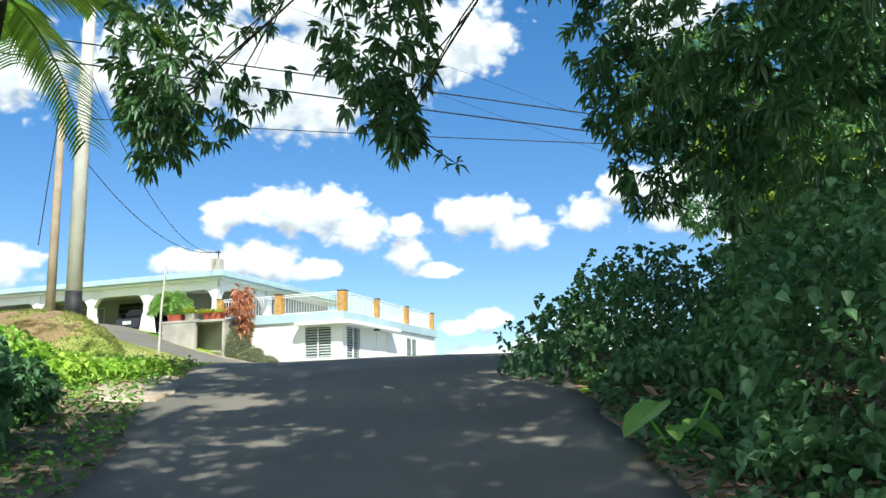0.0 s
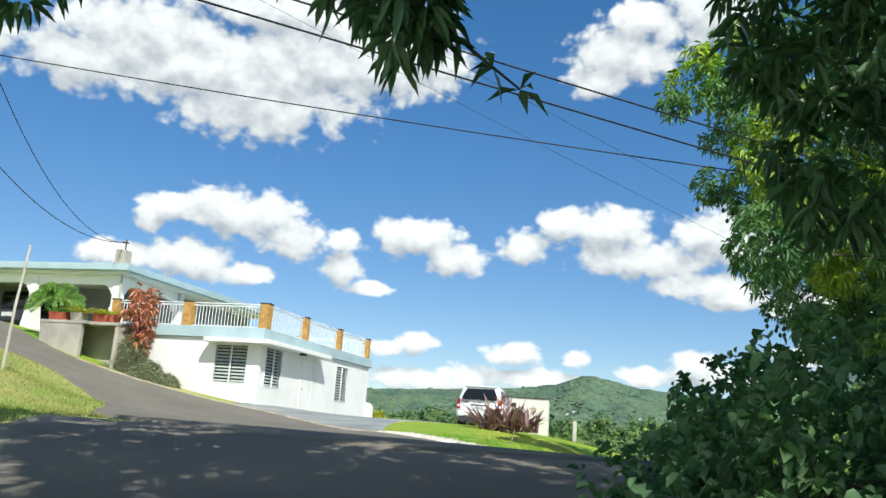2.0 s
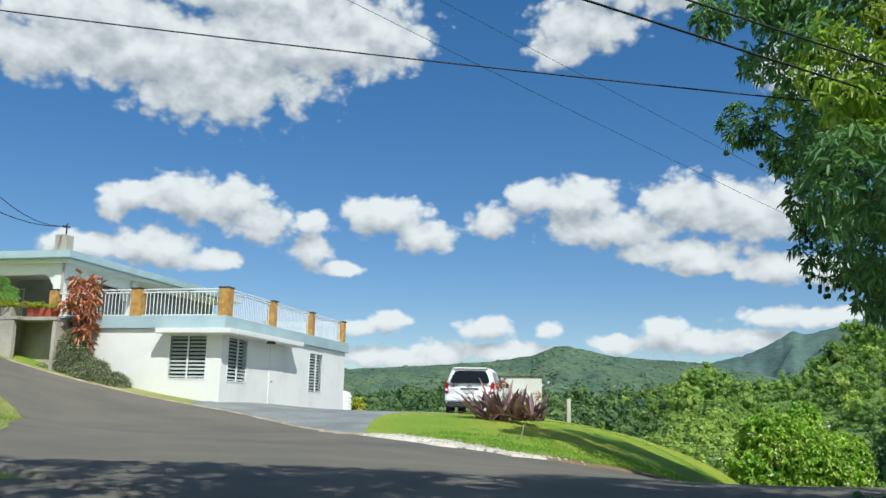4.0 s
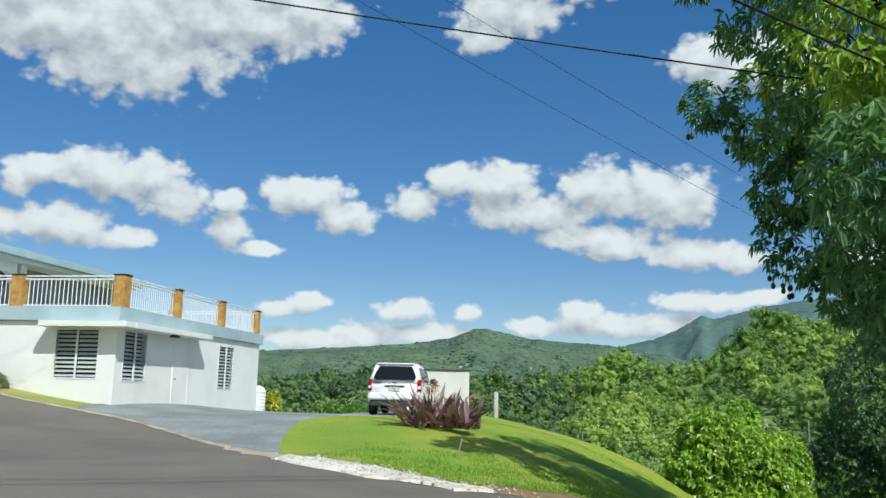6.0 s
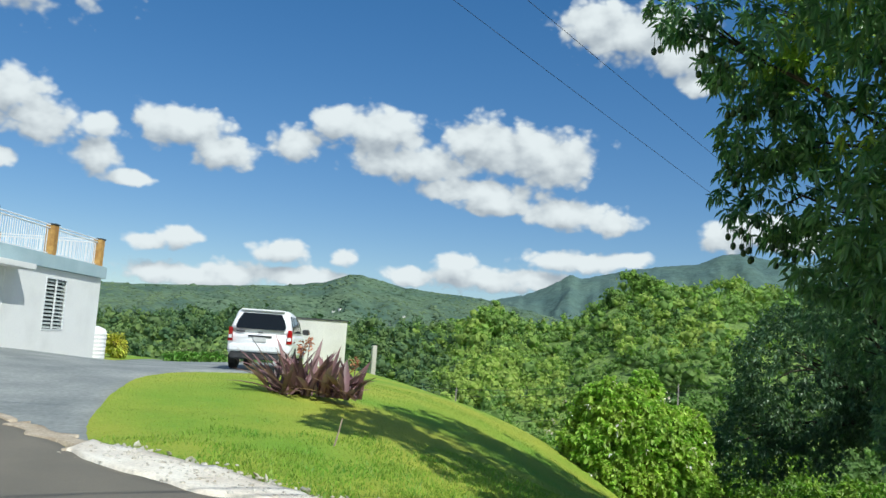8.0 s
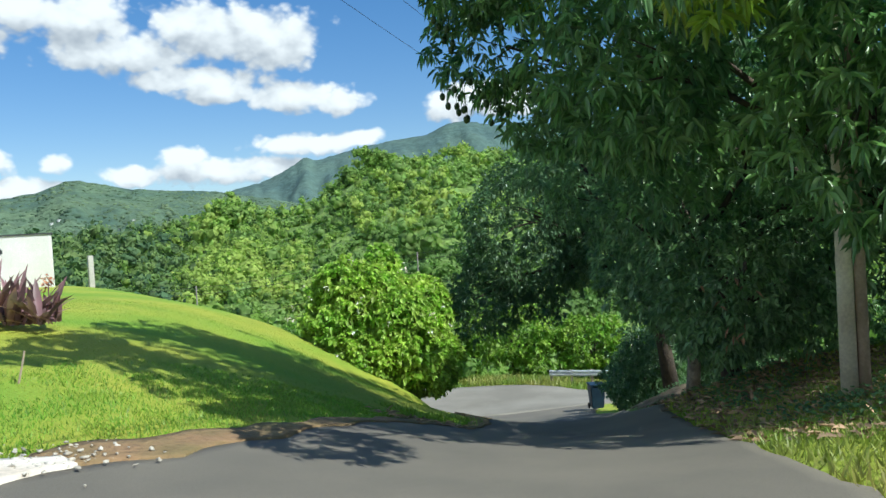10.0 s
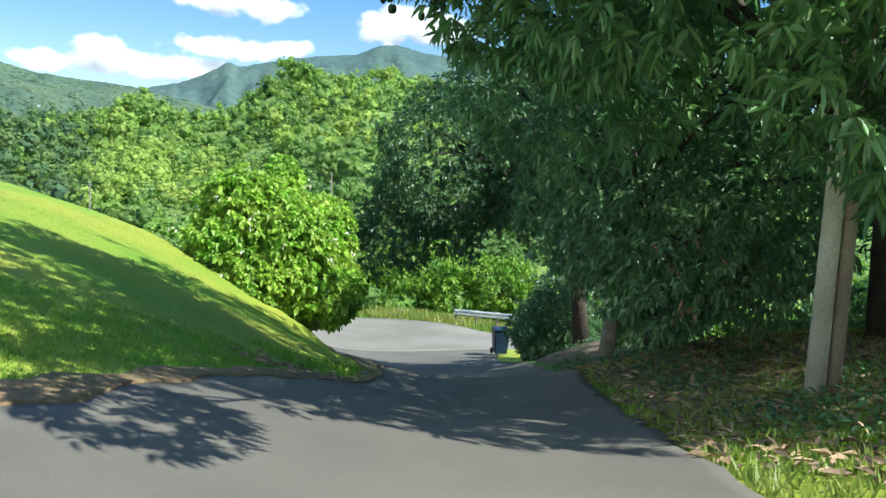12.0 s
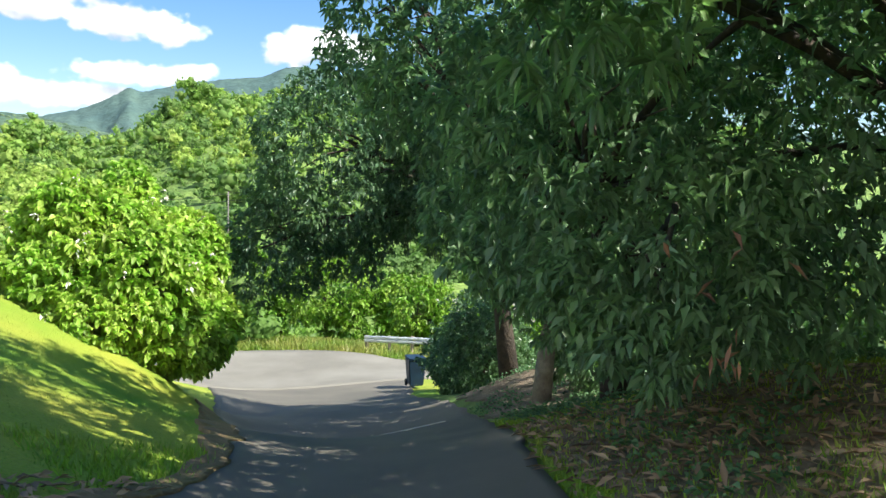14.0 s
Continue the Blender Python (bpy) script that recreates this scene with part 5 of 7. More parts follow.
_bro = bpy.data.objects["bromeliad_clump"]
for _x, _y, _h in ((-0.2, 0.1, 0.82), (-0.05, 0.15, 0.92), (0.72, -0.2, 0.6)):
    _st = part("flower_stem", tube(bmesh.new(), [(_x, _y, 0.1), (_x + 0.03, _y, _h * 0.6), (_x + 0.05, _y, _h)], [0.012, 0.01, 0.008], 5), RED_STRAP, _bro)
    _n3 = 34
    _c3 = np.array((_x + 0.05, _y, _h)) + rng.normal(size=(_n3, 3)) * (0.035, 0.035, 0.06)
    tagged(link("flower_head", leaf_mesh("flower_head", _c3, rng.normal(size=(_n3, 3)) + (0, 0, 0.5), np.full(_n3, 0.09), np.full(_n3, 0.035)), CROTON_RED, _st, "red flower head"), kind="stuff")


def planter():
    m = HOUSE @ Matrix.Translation((0, 0, 0))
    root = thing("planter", "bare concrete planter stand with an open front", "planter", m)
    z0, z1 = 3.3, 4.93
    part("side", boxed(-1.45, -1.30, 5.72, 7.3, z0, z1, bevel=0.01), CONCRETE, root)
    part("side", boxed(-0.1, 0.05, 5.2, 7.2, z0, z1, bevel=0.01), CONCRETE, root)
    part("back", boxed(-1.30, -0.1, 6.3, 6.45, z0, z1 - 0.003), CONCRETE, root)
    part("top", boxed(-1.47, 0.07, 5.55, 7.32, z1, z1 + 0.1, bevel=0.01), CONCRETE, root)
    # the open-fronted bay beside the solid end
    part("top", boxed(-1.25, 0.07, 4.50, 5.547, z1, z1 + 0.1, bevel=0.01), CONCRETE, root)
    part("side", boxed(-1.22, -0.305, 4.52, 4.64, z0, z1, bevel=0.01), CONCRETE, root)
    part("back", boxed(-0.45, -0.305, 4.64, 6.29, z0, z1 - 0.003), CONCRETE, root)
    for k, (x, y, w, dpt, mat, lab) in enumerate(((-1.15, 6.85, 0.16, 0.34, TERRACOTTA, "red plastic flower trough"), (-1.1, 6.15, 0.2, 0.2, CONCRETE, "grey flower pot"), (-0.95, 5.2, 0.16, 0.46, TERRACOTTA, "red plastic flower trough"))):
        h = 0.28
        bm = bmesh.new()
        lo = [bm.verts.new((x + sx * w * 0.85, y + sy * dpt * 0.85, 0)) for sx, sy in ((-1, -1), (1, -1), (1, 1), (-1, 1))]
        hi = [bm.verts.new((x + sx * w, y + sy * dpt, h)) for sx, sy in ((-1, -1), (1, -1), (1, 1), (-1, 1))]
        inn = [bm.verts.new((x + sx * (w - 0.03), y + sy * (dpt - 0.03), h)) for sx, sy in ((-1, -1), (1, -1), (1, 1), (-1, 1))]
        pit = [bm.verts.new((x + sx * (w - 0.03), y + sy * (dpt - 0.03), h - 0.06)) for sx, sy in ((-1, -1), (1, -1), (1, 1), (-1, 1))]
        bm.faces.new(lo[::-1])
        for ring, nxt in ((lo, hi), (hi, inn), (inn, pit)):
            for i in range(4):
                bm.faces.new((ring[i], ring[(i + 1) % 4], nxt[(i + 1) % 4], nxt[i]))
        bm.faces.new(pit)
        pot = thing("flower_pot", lab + " on the planter", "pot", m @ Matrix.Translation((0, 0, z1 + 0.1)), "pots on the planter")
        part("pot", bm, mat, pot)
        n = (60, 70, 130)[k]
        a = rng.uniform(0, math.tau, n)
        c = np.stack([x + rng.uniform(-0.7, 0.7, n) * w, y + rng.uniform(-0.9, 0.9, n) * dpt, np.full(n, h - 0.05)], -1)
        lv, lq = straps(c, np.stack([np.cos(a), np.sin(a), rng.uniform(0.4, 1.6, n)], -1), rng.uniform(0.34, (0.5, 0.78, 0.6)[k], n), rng.uniform(0.05, 0.085, n), 0.4)
        link("plant", quads("plant", lv, lq), YELLOW_LEAF if k else FERN, pot, "yellow variegated strap leaves" if k else "green foliage")


planter()
palm_fern = thing("potted_palm", "feathery green palm beside the porch", "plant", HOUSE @ Matrix.Translation((-0.3, 7.7, 4.1)))
part("stem", tube(bmesh.new(), [(0, 0, 0), (0.03, 0, 0.9), (0, 0.04, 1.95)], [0.09, 0.07, 0.05], 8), BARK, palm_fern)
_n2, _m2 = 6500, 70
_a, _e = rng.uniform(0, math.tau, _m2), np.arcsin(rng.uniform(-0.15, 1.0, _m2))
_fw = np.stack([np.cos(_a) * np.cos(_e), np.sin(_a) * np.cos(_e), np.sin(_e)], -1)
_k = rng.integers(0, _m2, _n2)
_t = rng.random(_n2) ** 0.7
_p = np.array((0, 0.04, 1.85)) + _fw[_k] * (_t * 0.9)[:, None] - np.array((0, 0, 0.45)) * (_t ** 2)[:, None]
link("crown", leaf_mesh("crown", _p, rng.normal(size=(_n2, 3)) * 0.5 + _fw[_k] - (0, 0, 0.35), np.full(_n2, 0.17), np.full(_n2, 0.013)), PALM_PALE, palm_fern)


croton = tree("croton_shrub", "tall shrub with red and orange leaves by the annex", [tuple(HOUSE @ Vector((-0.72, 4.1, 3.4))), tuple(HOUSE @ Vector((-0.74, 4.08, 4.5)))],
              [(*(HOUSE @ Vector((-0.75, 4.05, 5.6))), 0.52, 0.5, 0.72), (*(HOUSE @ Vector((-0.7, 4.0, 4.75))), 0.27, 0.26, 0.55)], 90, 8, (0.26, 0.06), CROTON_RED, BARK, limbs=8, radius=0.05, shell=0.3, hang=0.1, category="shrub")
GREY_LEAF = leaf_material("grey_green_leaf", (0.29, 0.30, 0.19), (0.36, 0.36, 0.23), 0.4, patch=2)
hedge_low = tree("shrub", "grey-green clipped shrub along the house wall", [tuple(HOUSE @ Vector((-0.8, 4.0, 3.2))), tuple(HOUSE @ Vector((-0.8, 4.0, 3.5)))],
                 [(*(HOUSE @ Vector((-0.75, 4.25, 3.9))), 0.5, 0.5, 0.8), (*(HOUSE @ Vector((-0.8, 3.6, 3.4))), 0.55, 0.7, 0.5), (*(HOUSE @ Vector((-0.8, 2.85, 3.15))), 0.45, 0.5, 0.4), (*(HOUSE @ Vector((-1.0, 5.0, 3.4))), 0.4, 0.5, 0.3)], 5200, 7, (0.05, 0.028), GREY_LEAF, BARK, limbs=5, radius=0.03, shell=0.6, gap=0.9, category="shrub")


# ---- the parked car ----
def suv():
    z = land1(4.4, 39.0) + 0.035
    root = thing("suv", "white suv parked on the driveway with its back to the road", "car", pose(4.4, 39.2, z, 0, 0, -17) @ Matrix.Scale(0.95, 4))
    def loft(sections, mat, name, parent, label=""):
        bm = bmesh.new()
        rings = []
        for y, pts in sections:
            ring = [bm.verts.new((x, y, zz)) for x, zz in pts] + [bm.verts.new((-x, y, zz)) for x, zz in reversed(pts)]
            rings.append(ring)
        n = len(rings[0])
        for r, s in zip(rings, rings[1:]):
            for k in range(n):
                bm.faces.new((r[k], r[(k + 1) % n], s[(k + 1) % n], s[k]))
        bm.faces.new(rings[0])
        bm.faces.new(rings[-1][::-1])
        bmesh.ops.recalc_face_normals(bm, faces=bm.faces[:])
        bmesh.ops.bevel(bm, geom=bm.edges[:], offset=0.025, segments=2, affect="EDGES")
        return part(name, bm, mat, parent, label, smooth=True)
    low = lambda w, z0, z1: [(w * 0.9, z0), (w, z0 + 0.18), (w, z1 - 0.12), (w * 0.965, z1)]
    body = loft([(-2.2, low(0.84, 0.45, 1.02)), (-2.1, low(0.89, 0.36, 1.06)), (-1.2, low(0.9, 0.34, 1.06)), (0.9, low(0.9, 0.34, 1.05)), (1.9, low(0.87, 0.36, 1.0)), (2.2, low(0.78, 0.42, 0.88))], CAR_WHITE, "body", root, "white painted body")
    cab = lambda w, wr, zr: [(w, 1.03), (w * 0.985, 1.12), (wr, zr - 0.05), (wr - 0.1, zr)]
    loft([(-2.14, cab(0.85, 0.80, 1.28)), (-1.92, cab(0.86, 0.70, 1.70)), (-1.0, cab(0.86, 0.70, 1.73)), (0.3, cab(0.86, 0.68, 1.69)), (1.05, cab(0.84, 0.78, 1.12))], CAR_WHITE, "cabin", root)
    # rear glass, lies on the sloping tailgate
    def slab(name, pts, out, mat, parent, label=""):
        bm = bmesh.new()
        f = [bm.verts.new(p) for p in pts]
        g = [bm.verts.new(Vector(p) + Vector(out)) for p in pts]
        bm.faces.new(f)
        bm.faces.new(g[::-1])
        n = len(pts)
        for k in range(n):
            bm.faces.new((f[k], g[k], g[(k + 1) % n], f[(k + 1) % n]))
        bmesh.ops.recalc_face_normals(bm, faces=bm.faces[:])
        return part(name, bm, mat, parent, label)
    slab("rear_window", [(-0.66, -2.18, 1.16), (0.66, -2.18, 1.16), (0.69, -2.13, 1.25), (0.63, -2.06, 1.42), (0.53, -1.965, 1.6), (-0.53, -1.965, 1.6), (-0.63, -2.06, 1.42), (-0.69, -2.13, 1.25)], (0, -0.03, 0.005), GLASS_DARK, root, "tinted rear window")
    for s in (-1, 1):
        lamp = slab("tail_lamp", [(s * 0.74, -2.205, 0.80), (s * 0.885, -2.15, 0.80), (s * 0.87, -2.12, 1.18), (s * 0.76, -2.18, 1.18)], (0, -0.045, 0), TAIL_RED, root, "red tail lamp")
        slab("reverse_lens", [(s * 0.76, -2.262, 0.88), (s * 0.86, -2.22, 0.88), (s * 0.86, -2.22, 0.97), (s * 0.76, -2.26, 0.97)], (0, -0.004, 0), RAIL_WHITE, lamp)
        for y0, y1 in ((-1.75, -1.15), (-1.08, -0.25), (-0.18, 0.55)):
            slab("side_window", [(s * 0.868, y0, 1.12), (s * 0.868, y1, 1.12), (s * (0.73 if y1 < 0.4 else 0.80), y1 - (0.0 if y1 < 0.4 else 0.25), 1.58 if y1 < 0.4 else 1.45), (s * 0.73, y0 + (0.12 if y0 < -1.5 else 0), 1.58)], (s * 0.012, 0, 0), GLASS_DARK, root)
        mir = part("mirror", boxed(*sorted((s * 0.9, s * 1.12)), 0.45, 0.6, 1.08, 1.25, bevel=0.03), DARK_METAL, root, "black door mirror")
        for y in (-1.35, 1.35):
            bm = bmesh.new()
            bmesh.ops.create_cone(bm, cap_ends=True, segments=24, radius1=0.36, radius2=0.36, depth=0.22, matrix=Matrix.Translation((s * 0.8, y, 0.36)) @ Matrix.Rotation(radians(90), 4, "Y"))
            bmesh.ops.bevel(bm, geom=[e for e in bm.edges if e.calc_face_angle(0) > 1], offset=0.03, segments=2, affect="EDGES")
            wh = part("wheel", bm, RUBBER, root, "black tyre")
            bm = bmesh.new()
            bmesh.ops.create_cone(bm, cap_ends=True, segments=20, radius1=0.22, radius2=0.2, depth=0.03, matrix=Matrix.Translation((s * 0.915, y, 0.36)) @ Matrix.Rotation(radians(90), 4, "Y"))
            part("rim", bm, CHROME, wh)
    part("bumper", boxed(-0.84, 0.84, -2.3, -2.12, 0.52, 0.74, bevel=0.04), CAR_WHITE, root, "white rear bumper")
    part("bumper_skirt", boxed(-0.8, 0.8, -2.24, -2.05, 0.32, 0.52, bevel=0.03), DARK_METAL, root, "black lower bumper")
    part("number_plate", boxed(-0.17, 0.17, -2.235, -2.2, 0.82, 0.94), PLATE, root, "pale number plate")
    part("plate_recess", boxed(-0.32, 0.32, -2.226, -2.19, 0.94, 0.99), DARK_METAL, root)
    part("badge", boxed(-0.07, 0.07, -2.225, -2.195, 1.06, 1.09, bevel=0.01), DARK_METAL, root)
    part("trim_bar", boxed(-0.66, -0.42, -2.225, -2.195, 1.07, 1.10), DARK_METAL, root)
    part("spoiler", boxed(-0.62, 0.62, -2.02, -1.85, 1.66, 1.72, bevel=0.02), CAR_WHITE, root)


TAIL_RED = material("tail_red", (0.35, 0.015, 0.012), (0.3, 0.01, 0.01), scale=4, rough=0.2, bump=0.0)
PLATE = material("plate", (0.6, 0.6, 0.58), (0.5, 0.5, 0.5), scale=12, rough=0.5, bump=0.0)
suv()

# white ribbed container behind the car
shed = thing("storage_box", "white ribbed metal storage box behind the car", "container", pose(6.55, 43.6, land1(6.5, 43.4) - 0.15, 0, 0, -14))
SHED_WHITE = material("shed_white", (0.72, 0.70, 0.65), (0.64, 0.62, 0.56), scale=1.5, rough=0.6, bump=0.1)
_shed_body = part("body", boxed(-1.2, 1.2, 0.0, 2.2, 0.0, 1.75), SHED_WHITE, shed)
for _i in range(17):
    part("rib", boxed(-1.17 + _i * 0.143, -1.12 + _i * 0.143, -0.008, 0.0, 0.03, 1.72), SHED_WHITE, _shed_body)
part("roof", boxed(-1.24, 1.24, -0.05, 2.25, 1.75, 1.79), DARK_METAL, shed, "rusty dark roof edge")

# water tank at the house corner
tank = thing("water_tank", "small white ribbed plastic water tank by the house corner", "tank", HOUSE @ Matrix.Translation((10.3, 0.35, 2.15)))
bm = bmesh.new()
_prof = [(0.0, 0.52)] + [(0.12 * k + dz, 0.52 - 0.015 * (dz > 0)) for k in range(1, 9) for dz in (0.0, 0.05)] + [(1.12, 0.45), (1.2, 0.25)]
_rings = [[bm.verts.new((r * math.cos(a * math.tau / 20), r * math.sin(a * math.tau / 20), zz)) for a in range(20)] for zz, r in _prof]
for _r, _s in zip(_rings, _rings[1:]):
    for _k2 in range(20):
        bm.faces.new((_r[_k2], _r[(_k2 + 1) % 20], _s[(_k2 + 1) % 20], _s[_k2]))
bm.faces.new(_rings[-1])
part("tank_body", bm, WHITE, tank)


# ---- poles and wires ----
def utility_pole(label, x, y, top, r, mat, band=False, arms=()):
    z0 = land1(x, y)
    root = thing("utility_pole", label, "pole", pose(x, y, z0 - 0.2))
    h = top - z0 + 0.2
    part("shaft", tube(bmesh.new(), [(0, 0, 0), (0, 0, h * 0.5), (0, 0, h)], [r, r * 0.86, r * 0.7], 14), mat, root, smooth=True)
    if band:
        part("band", tube(bmesh.new(), [(0, 0, 0.15), (0, 0, 1.05)], [r * 1.03, r * 1.02], 14), BLACK_PAINT, root, "black painted foot band", smooth=True)
    for z in arms:
        part("insulator", tube(bmesh.new(), [(-0.12, 0, z - z0 + 0.2), (0.14, 0, z - z0 + 0.2)], [0.05, 0.04], 8), DARK_METAL, root)
    return root


BLACK_PAINT = material("black_paint", (0.015, 0.016, 0.018), (0.03, 0.03, 0.03), scale=3, rough=0.6, bump=0.1)
POLE_GREY = material("concrete_pole", (0.54, 0.51, 0.45), (0.44, 0.41, 0.36), scale=2, rough=0.9, bump=0.2)
# pale wood, brightened past its own tone to stand for sun on it
PALE_LIT_POLE = material("pale_lit_pole_wood", (0.72, 0.66, 0.50), (0.56, 0.49, 0.35), scale=2, rough=0.9, bump=0.5, fine=30, bump_scale=0.01)
CABLE = material("cable", (0.02, 0.02, 0.022), (0.03, 0.03, 0.03), scale=5, rough=0.6, bump=0.0)
utility_pole("grey concrete utility pole with a black foot", -9.75, 23.0, 15.2, 0.21, POLE_GREY, True, (12.3, 14.5))
utility_pole("thin weathered wooden pole on the grass mound", -11.0, 24.4, 11.2, 0.135, POLE_WOOD, False, (10.4,))
pole_right = utility_pole("split weathered wooden pole under the mango tree", 10.58, 20.05, 7.6, 0.098, PALE_LIT_POLE, False, (7.3, 6.5))
utility_pole("second weathered pole beside the first", 10.68, 19.92, 7.4, 0.07, POLE_WOOD)


def wire(label, a, b, sag, r=0.018, n=18):
    a, b = Vector(a), Vector(b)
    pts = [a.lerp(b, k / n) - Vector((0, 0, 4 * sag * (k / n) * (1 - k / n))) for k in range(n + 1)]
    ob = part("cable", tube(bmesh.new(), pts, [r] * (n + 1), 5), CABLE)
    return tagged(ob, label, "cable", "overhead cables")


wire("black overhead cable between the poles", (-10.9, 24.4, 10.02), (10.5, 20.05, 7.17), 0.12, 0.013)
wire("thick black overhead cable over the lane", (-22, 7.73, 7.67), (10.5, 20.4, 6.88), 0.105, 0.015)
wire("black overhead cable over the lane", (-26, 7.1, 8.35), (10.5, 20.05, 7.11), 0.04, 0.014)
wire("thin overhead cable down the valley", (-9.7, 23.0, 13.89), (43.5, 45.4, 2.72), 0.53, 0.006)
wire("thin overhead cable down the valley", (-9.7, 23.0, 15.0), (36.4, 40.9, 3.28), 0.03, 0.006)
wire("service cable drooping to the house mast", (-10.9, 24.4, 9.54), tuple(HOUSE @ Vector((3.9, 8.5, 8.85))), 1.1, 0.014)
wire("service cable drooping to the house mast", (-9.7, 23.0, 10.94), tuple(HOUSE @ Vector((3.9, 8.5, 8.85))), 1.5, 0.012)
wire("thin overhead cable towards the hill", (-9.7, 23.0, 14.6), (-40, 20, 13), 0.6, 0.015)
wire("loose cable hanging from the pole", (-11.0, 24.3, 10.4), (-11.4, 24.3, 6.2), -0.05, 0.015, 10)

VALLEY_POLE = material("grey_pole_wood", (0.22, 0.20, 0.17), (0.16, 0.14, 0.12), scale=2, rough=0.9, bump=0.3, fine=30, bump_scale=0.01)
# the line of thin poles down in the valley
for _x, _y, _top in ((43.0, 72.1, 1.7), (36.8, 76.2, 1.2), (27.3, 80.8, 0.1)):
    utility_pole("thin pale utility pole down in the valley", _x, _y, _top, 0.07, VALLEY_POLE, False, (_top - 0.3,))
for _dz in (0.0, -0.55, -2.6):
    for _a, _b in (((58, 60, 4.0), (43.0, 72.1, 1.55)), ((43.0, 72.1, 1.55), (36.8, 76.2, 1.05)), ((36.8, 76.2, 1.05), (27.3, 80.8, -0.05)), ((27.3, 80.8, -0.05), (5, 84, 0.6))):
        wire("thin overhead cable on the valley poles", (_a[0], _a[1], _a[2] + _dz), (_b[0], _b[1], _b[2] + _dz), 0.25, 0.016, 8)

# pole with a flag line, stake and fence post on the grass
marker = thing("marker_pole", "thin pale pole standing in the grass", "pole", pose(-7.4, 22.85, land1(-7.4, 22.85) - 0.1))
part("shaft", tube(bmesh.new(), [(0, 0, 0), (0.03, 0, 1.3), (0.12, 0, 2.55)], [0.03, 0.028, 0.025], 8), POLE_GREY, marker)
stake = thing("stake", "small leaning wooden stake in the lawn", "stake", pose(2.86, 24.97, land1(2.86, 24.97) - 0.05))
part("shaft", tube(bmesh.new(), [(0, 0, 0), (0.05, 0, 0.2), (0.09, 0.01, 0.38)], [0.012, 0.011, 0.01], 7), POLE_WOOD, stake)
fence_post = thing("fence_post", "grey concrete fence post on the lawn's edge", "post", pose(9.8, 46.8, land1(9.8, 46.8) - 0.1))
part("shaft", boxed(-0.09, 0.09, -0.09, 0.09, 0, 1.35, bevel=0.015), POLE_GREY, fence_post)


# ---- the lower road: guard rail, bin ----
def guard_rail():
    a, b = Vector((33.2, 47.6, 0)), Vector((35.3, 45.0, 0))
    z = land1(34, 46.4) + 0.02
    root = thing("guard_rail", "galvanised steel guard rail beside the lower road", "barrier", Matrix.Translation((a.x, a.y, z)))
    d = (b - a)
    bm = bmesh.new()
    prof = [(0.0, 0.45), (0.06, 0.5), (0.06, 0.56), (0.0, 0.61), (0.06, 0.66), (0.06, 0.72), (0.0, 0.77)]
    nrm = Vector((-d.y, d.x, 0)).normalized()
    if nrm.y > 0:
        nrm = -nrm
    rows = [[bm.verts.new(d * k + nrm * o + Vector((0, 0, zz + 0.05 - k * 0.05))) for o, zz in prof] for k in (0, 0.5, 1.0)]
    for r, s in zip(rows, rows[1:]):
        for k in range(len(prof) - 1):
            bm.faces.new((r[k], r[k + 1], s[k + 1], s[k]))
    bmesh.ops.solidify(bm, geom=bm.faces[:], thickness=0.012)
    part("beam", bm, GALV, root)
    for k in (0.03, 0.35, 0.67, 0.97):
        p = d * k - nrm * 0.1
        part("post", boxed(p.x - 0.06, p.x + 0.06, p.y - 0.06, p.y + 0.06, -0.5, 0.8), POLE_WOOD, root)


GALV = material("galvanised", (0.72, 0.74, 0.75), (0.6, 0.62, 0.63), scale=3, rough=0.45, bump=0.1, metal=0.3)
guard_rail()
BIN_BLUE = material("bin_plastic", (0.02, 0.045, 0.075), (0.015, 0.03, 0.05), scale=3, rough=0.5, bump=0.1)


def bin_at(x, y):
    root = thing("wheelie_bin", "dark blue plastic wheelie bin at the roadside", "bin", pose(x, y, land1(x, y) + 0.06, 0, 0, -35))
    bm = bmesh.new()
    lo = [bm.verts.new((sx * 0.24, sy * 0.26, 0.08)) for sx, sy in ((-1, -1), (1, -1), (1, 1), (-1, 1))]
    hi = [bm.verts.new((sx * 0.31, sy * 0.36, 1.02)) for sx, sy in ((-1, -1), (1, -1), (1, 1), (-1, 1))]
    bm.faces.new(lo[::-1])
    bm.faces.new(hi)
    for k in range(4):
        bm.faces.new((lo[k], lo[(k + 1) % 4], hi[(k + 1) % 4], hi[k]))
    bmesh.ops.bevel(bm, geom=bm.edges[:], offset=0.03, segments=2, affect="EDGES")
    part("body", bm, BIN_BLUE, root)
    lid = part("lid", boxed(-0.33, 0.33, -0.4, 0.38, 1.02, 1.09, bevel=0.025), BIN_BLUE, root)
    part("handle", tube(bmesh.new(), [(-0.25, 0.42, 1.0), (0.25, 0.42, 1.0)], [0.02, 0.02], 6), BIN_BLUE, root)
    for s in (-1, 1):
        bm = bmesh.new()
        bmesh.ops.create_cone(bm, cap_ends=True, segments=16, radius1=0.12, radius2=0.12, depth=0.06, matrix=Matrix.Translation((s * 0.27, 0.28, 0.12)) @ Matrix.Rotation(radians(90), 4, "Y"))
        part("wheel", bm, RUBBER, root)


bin_at(27.5, 39.2)

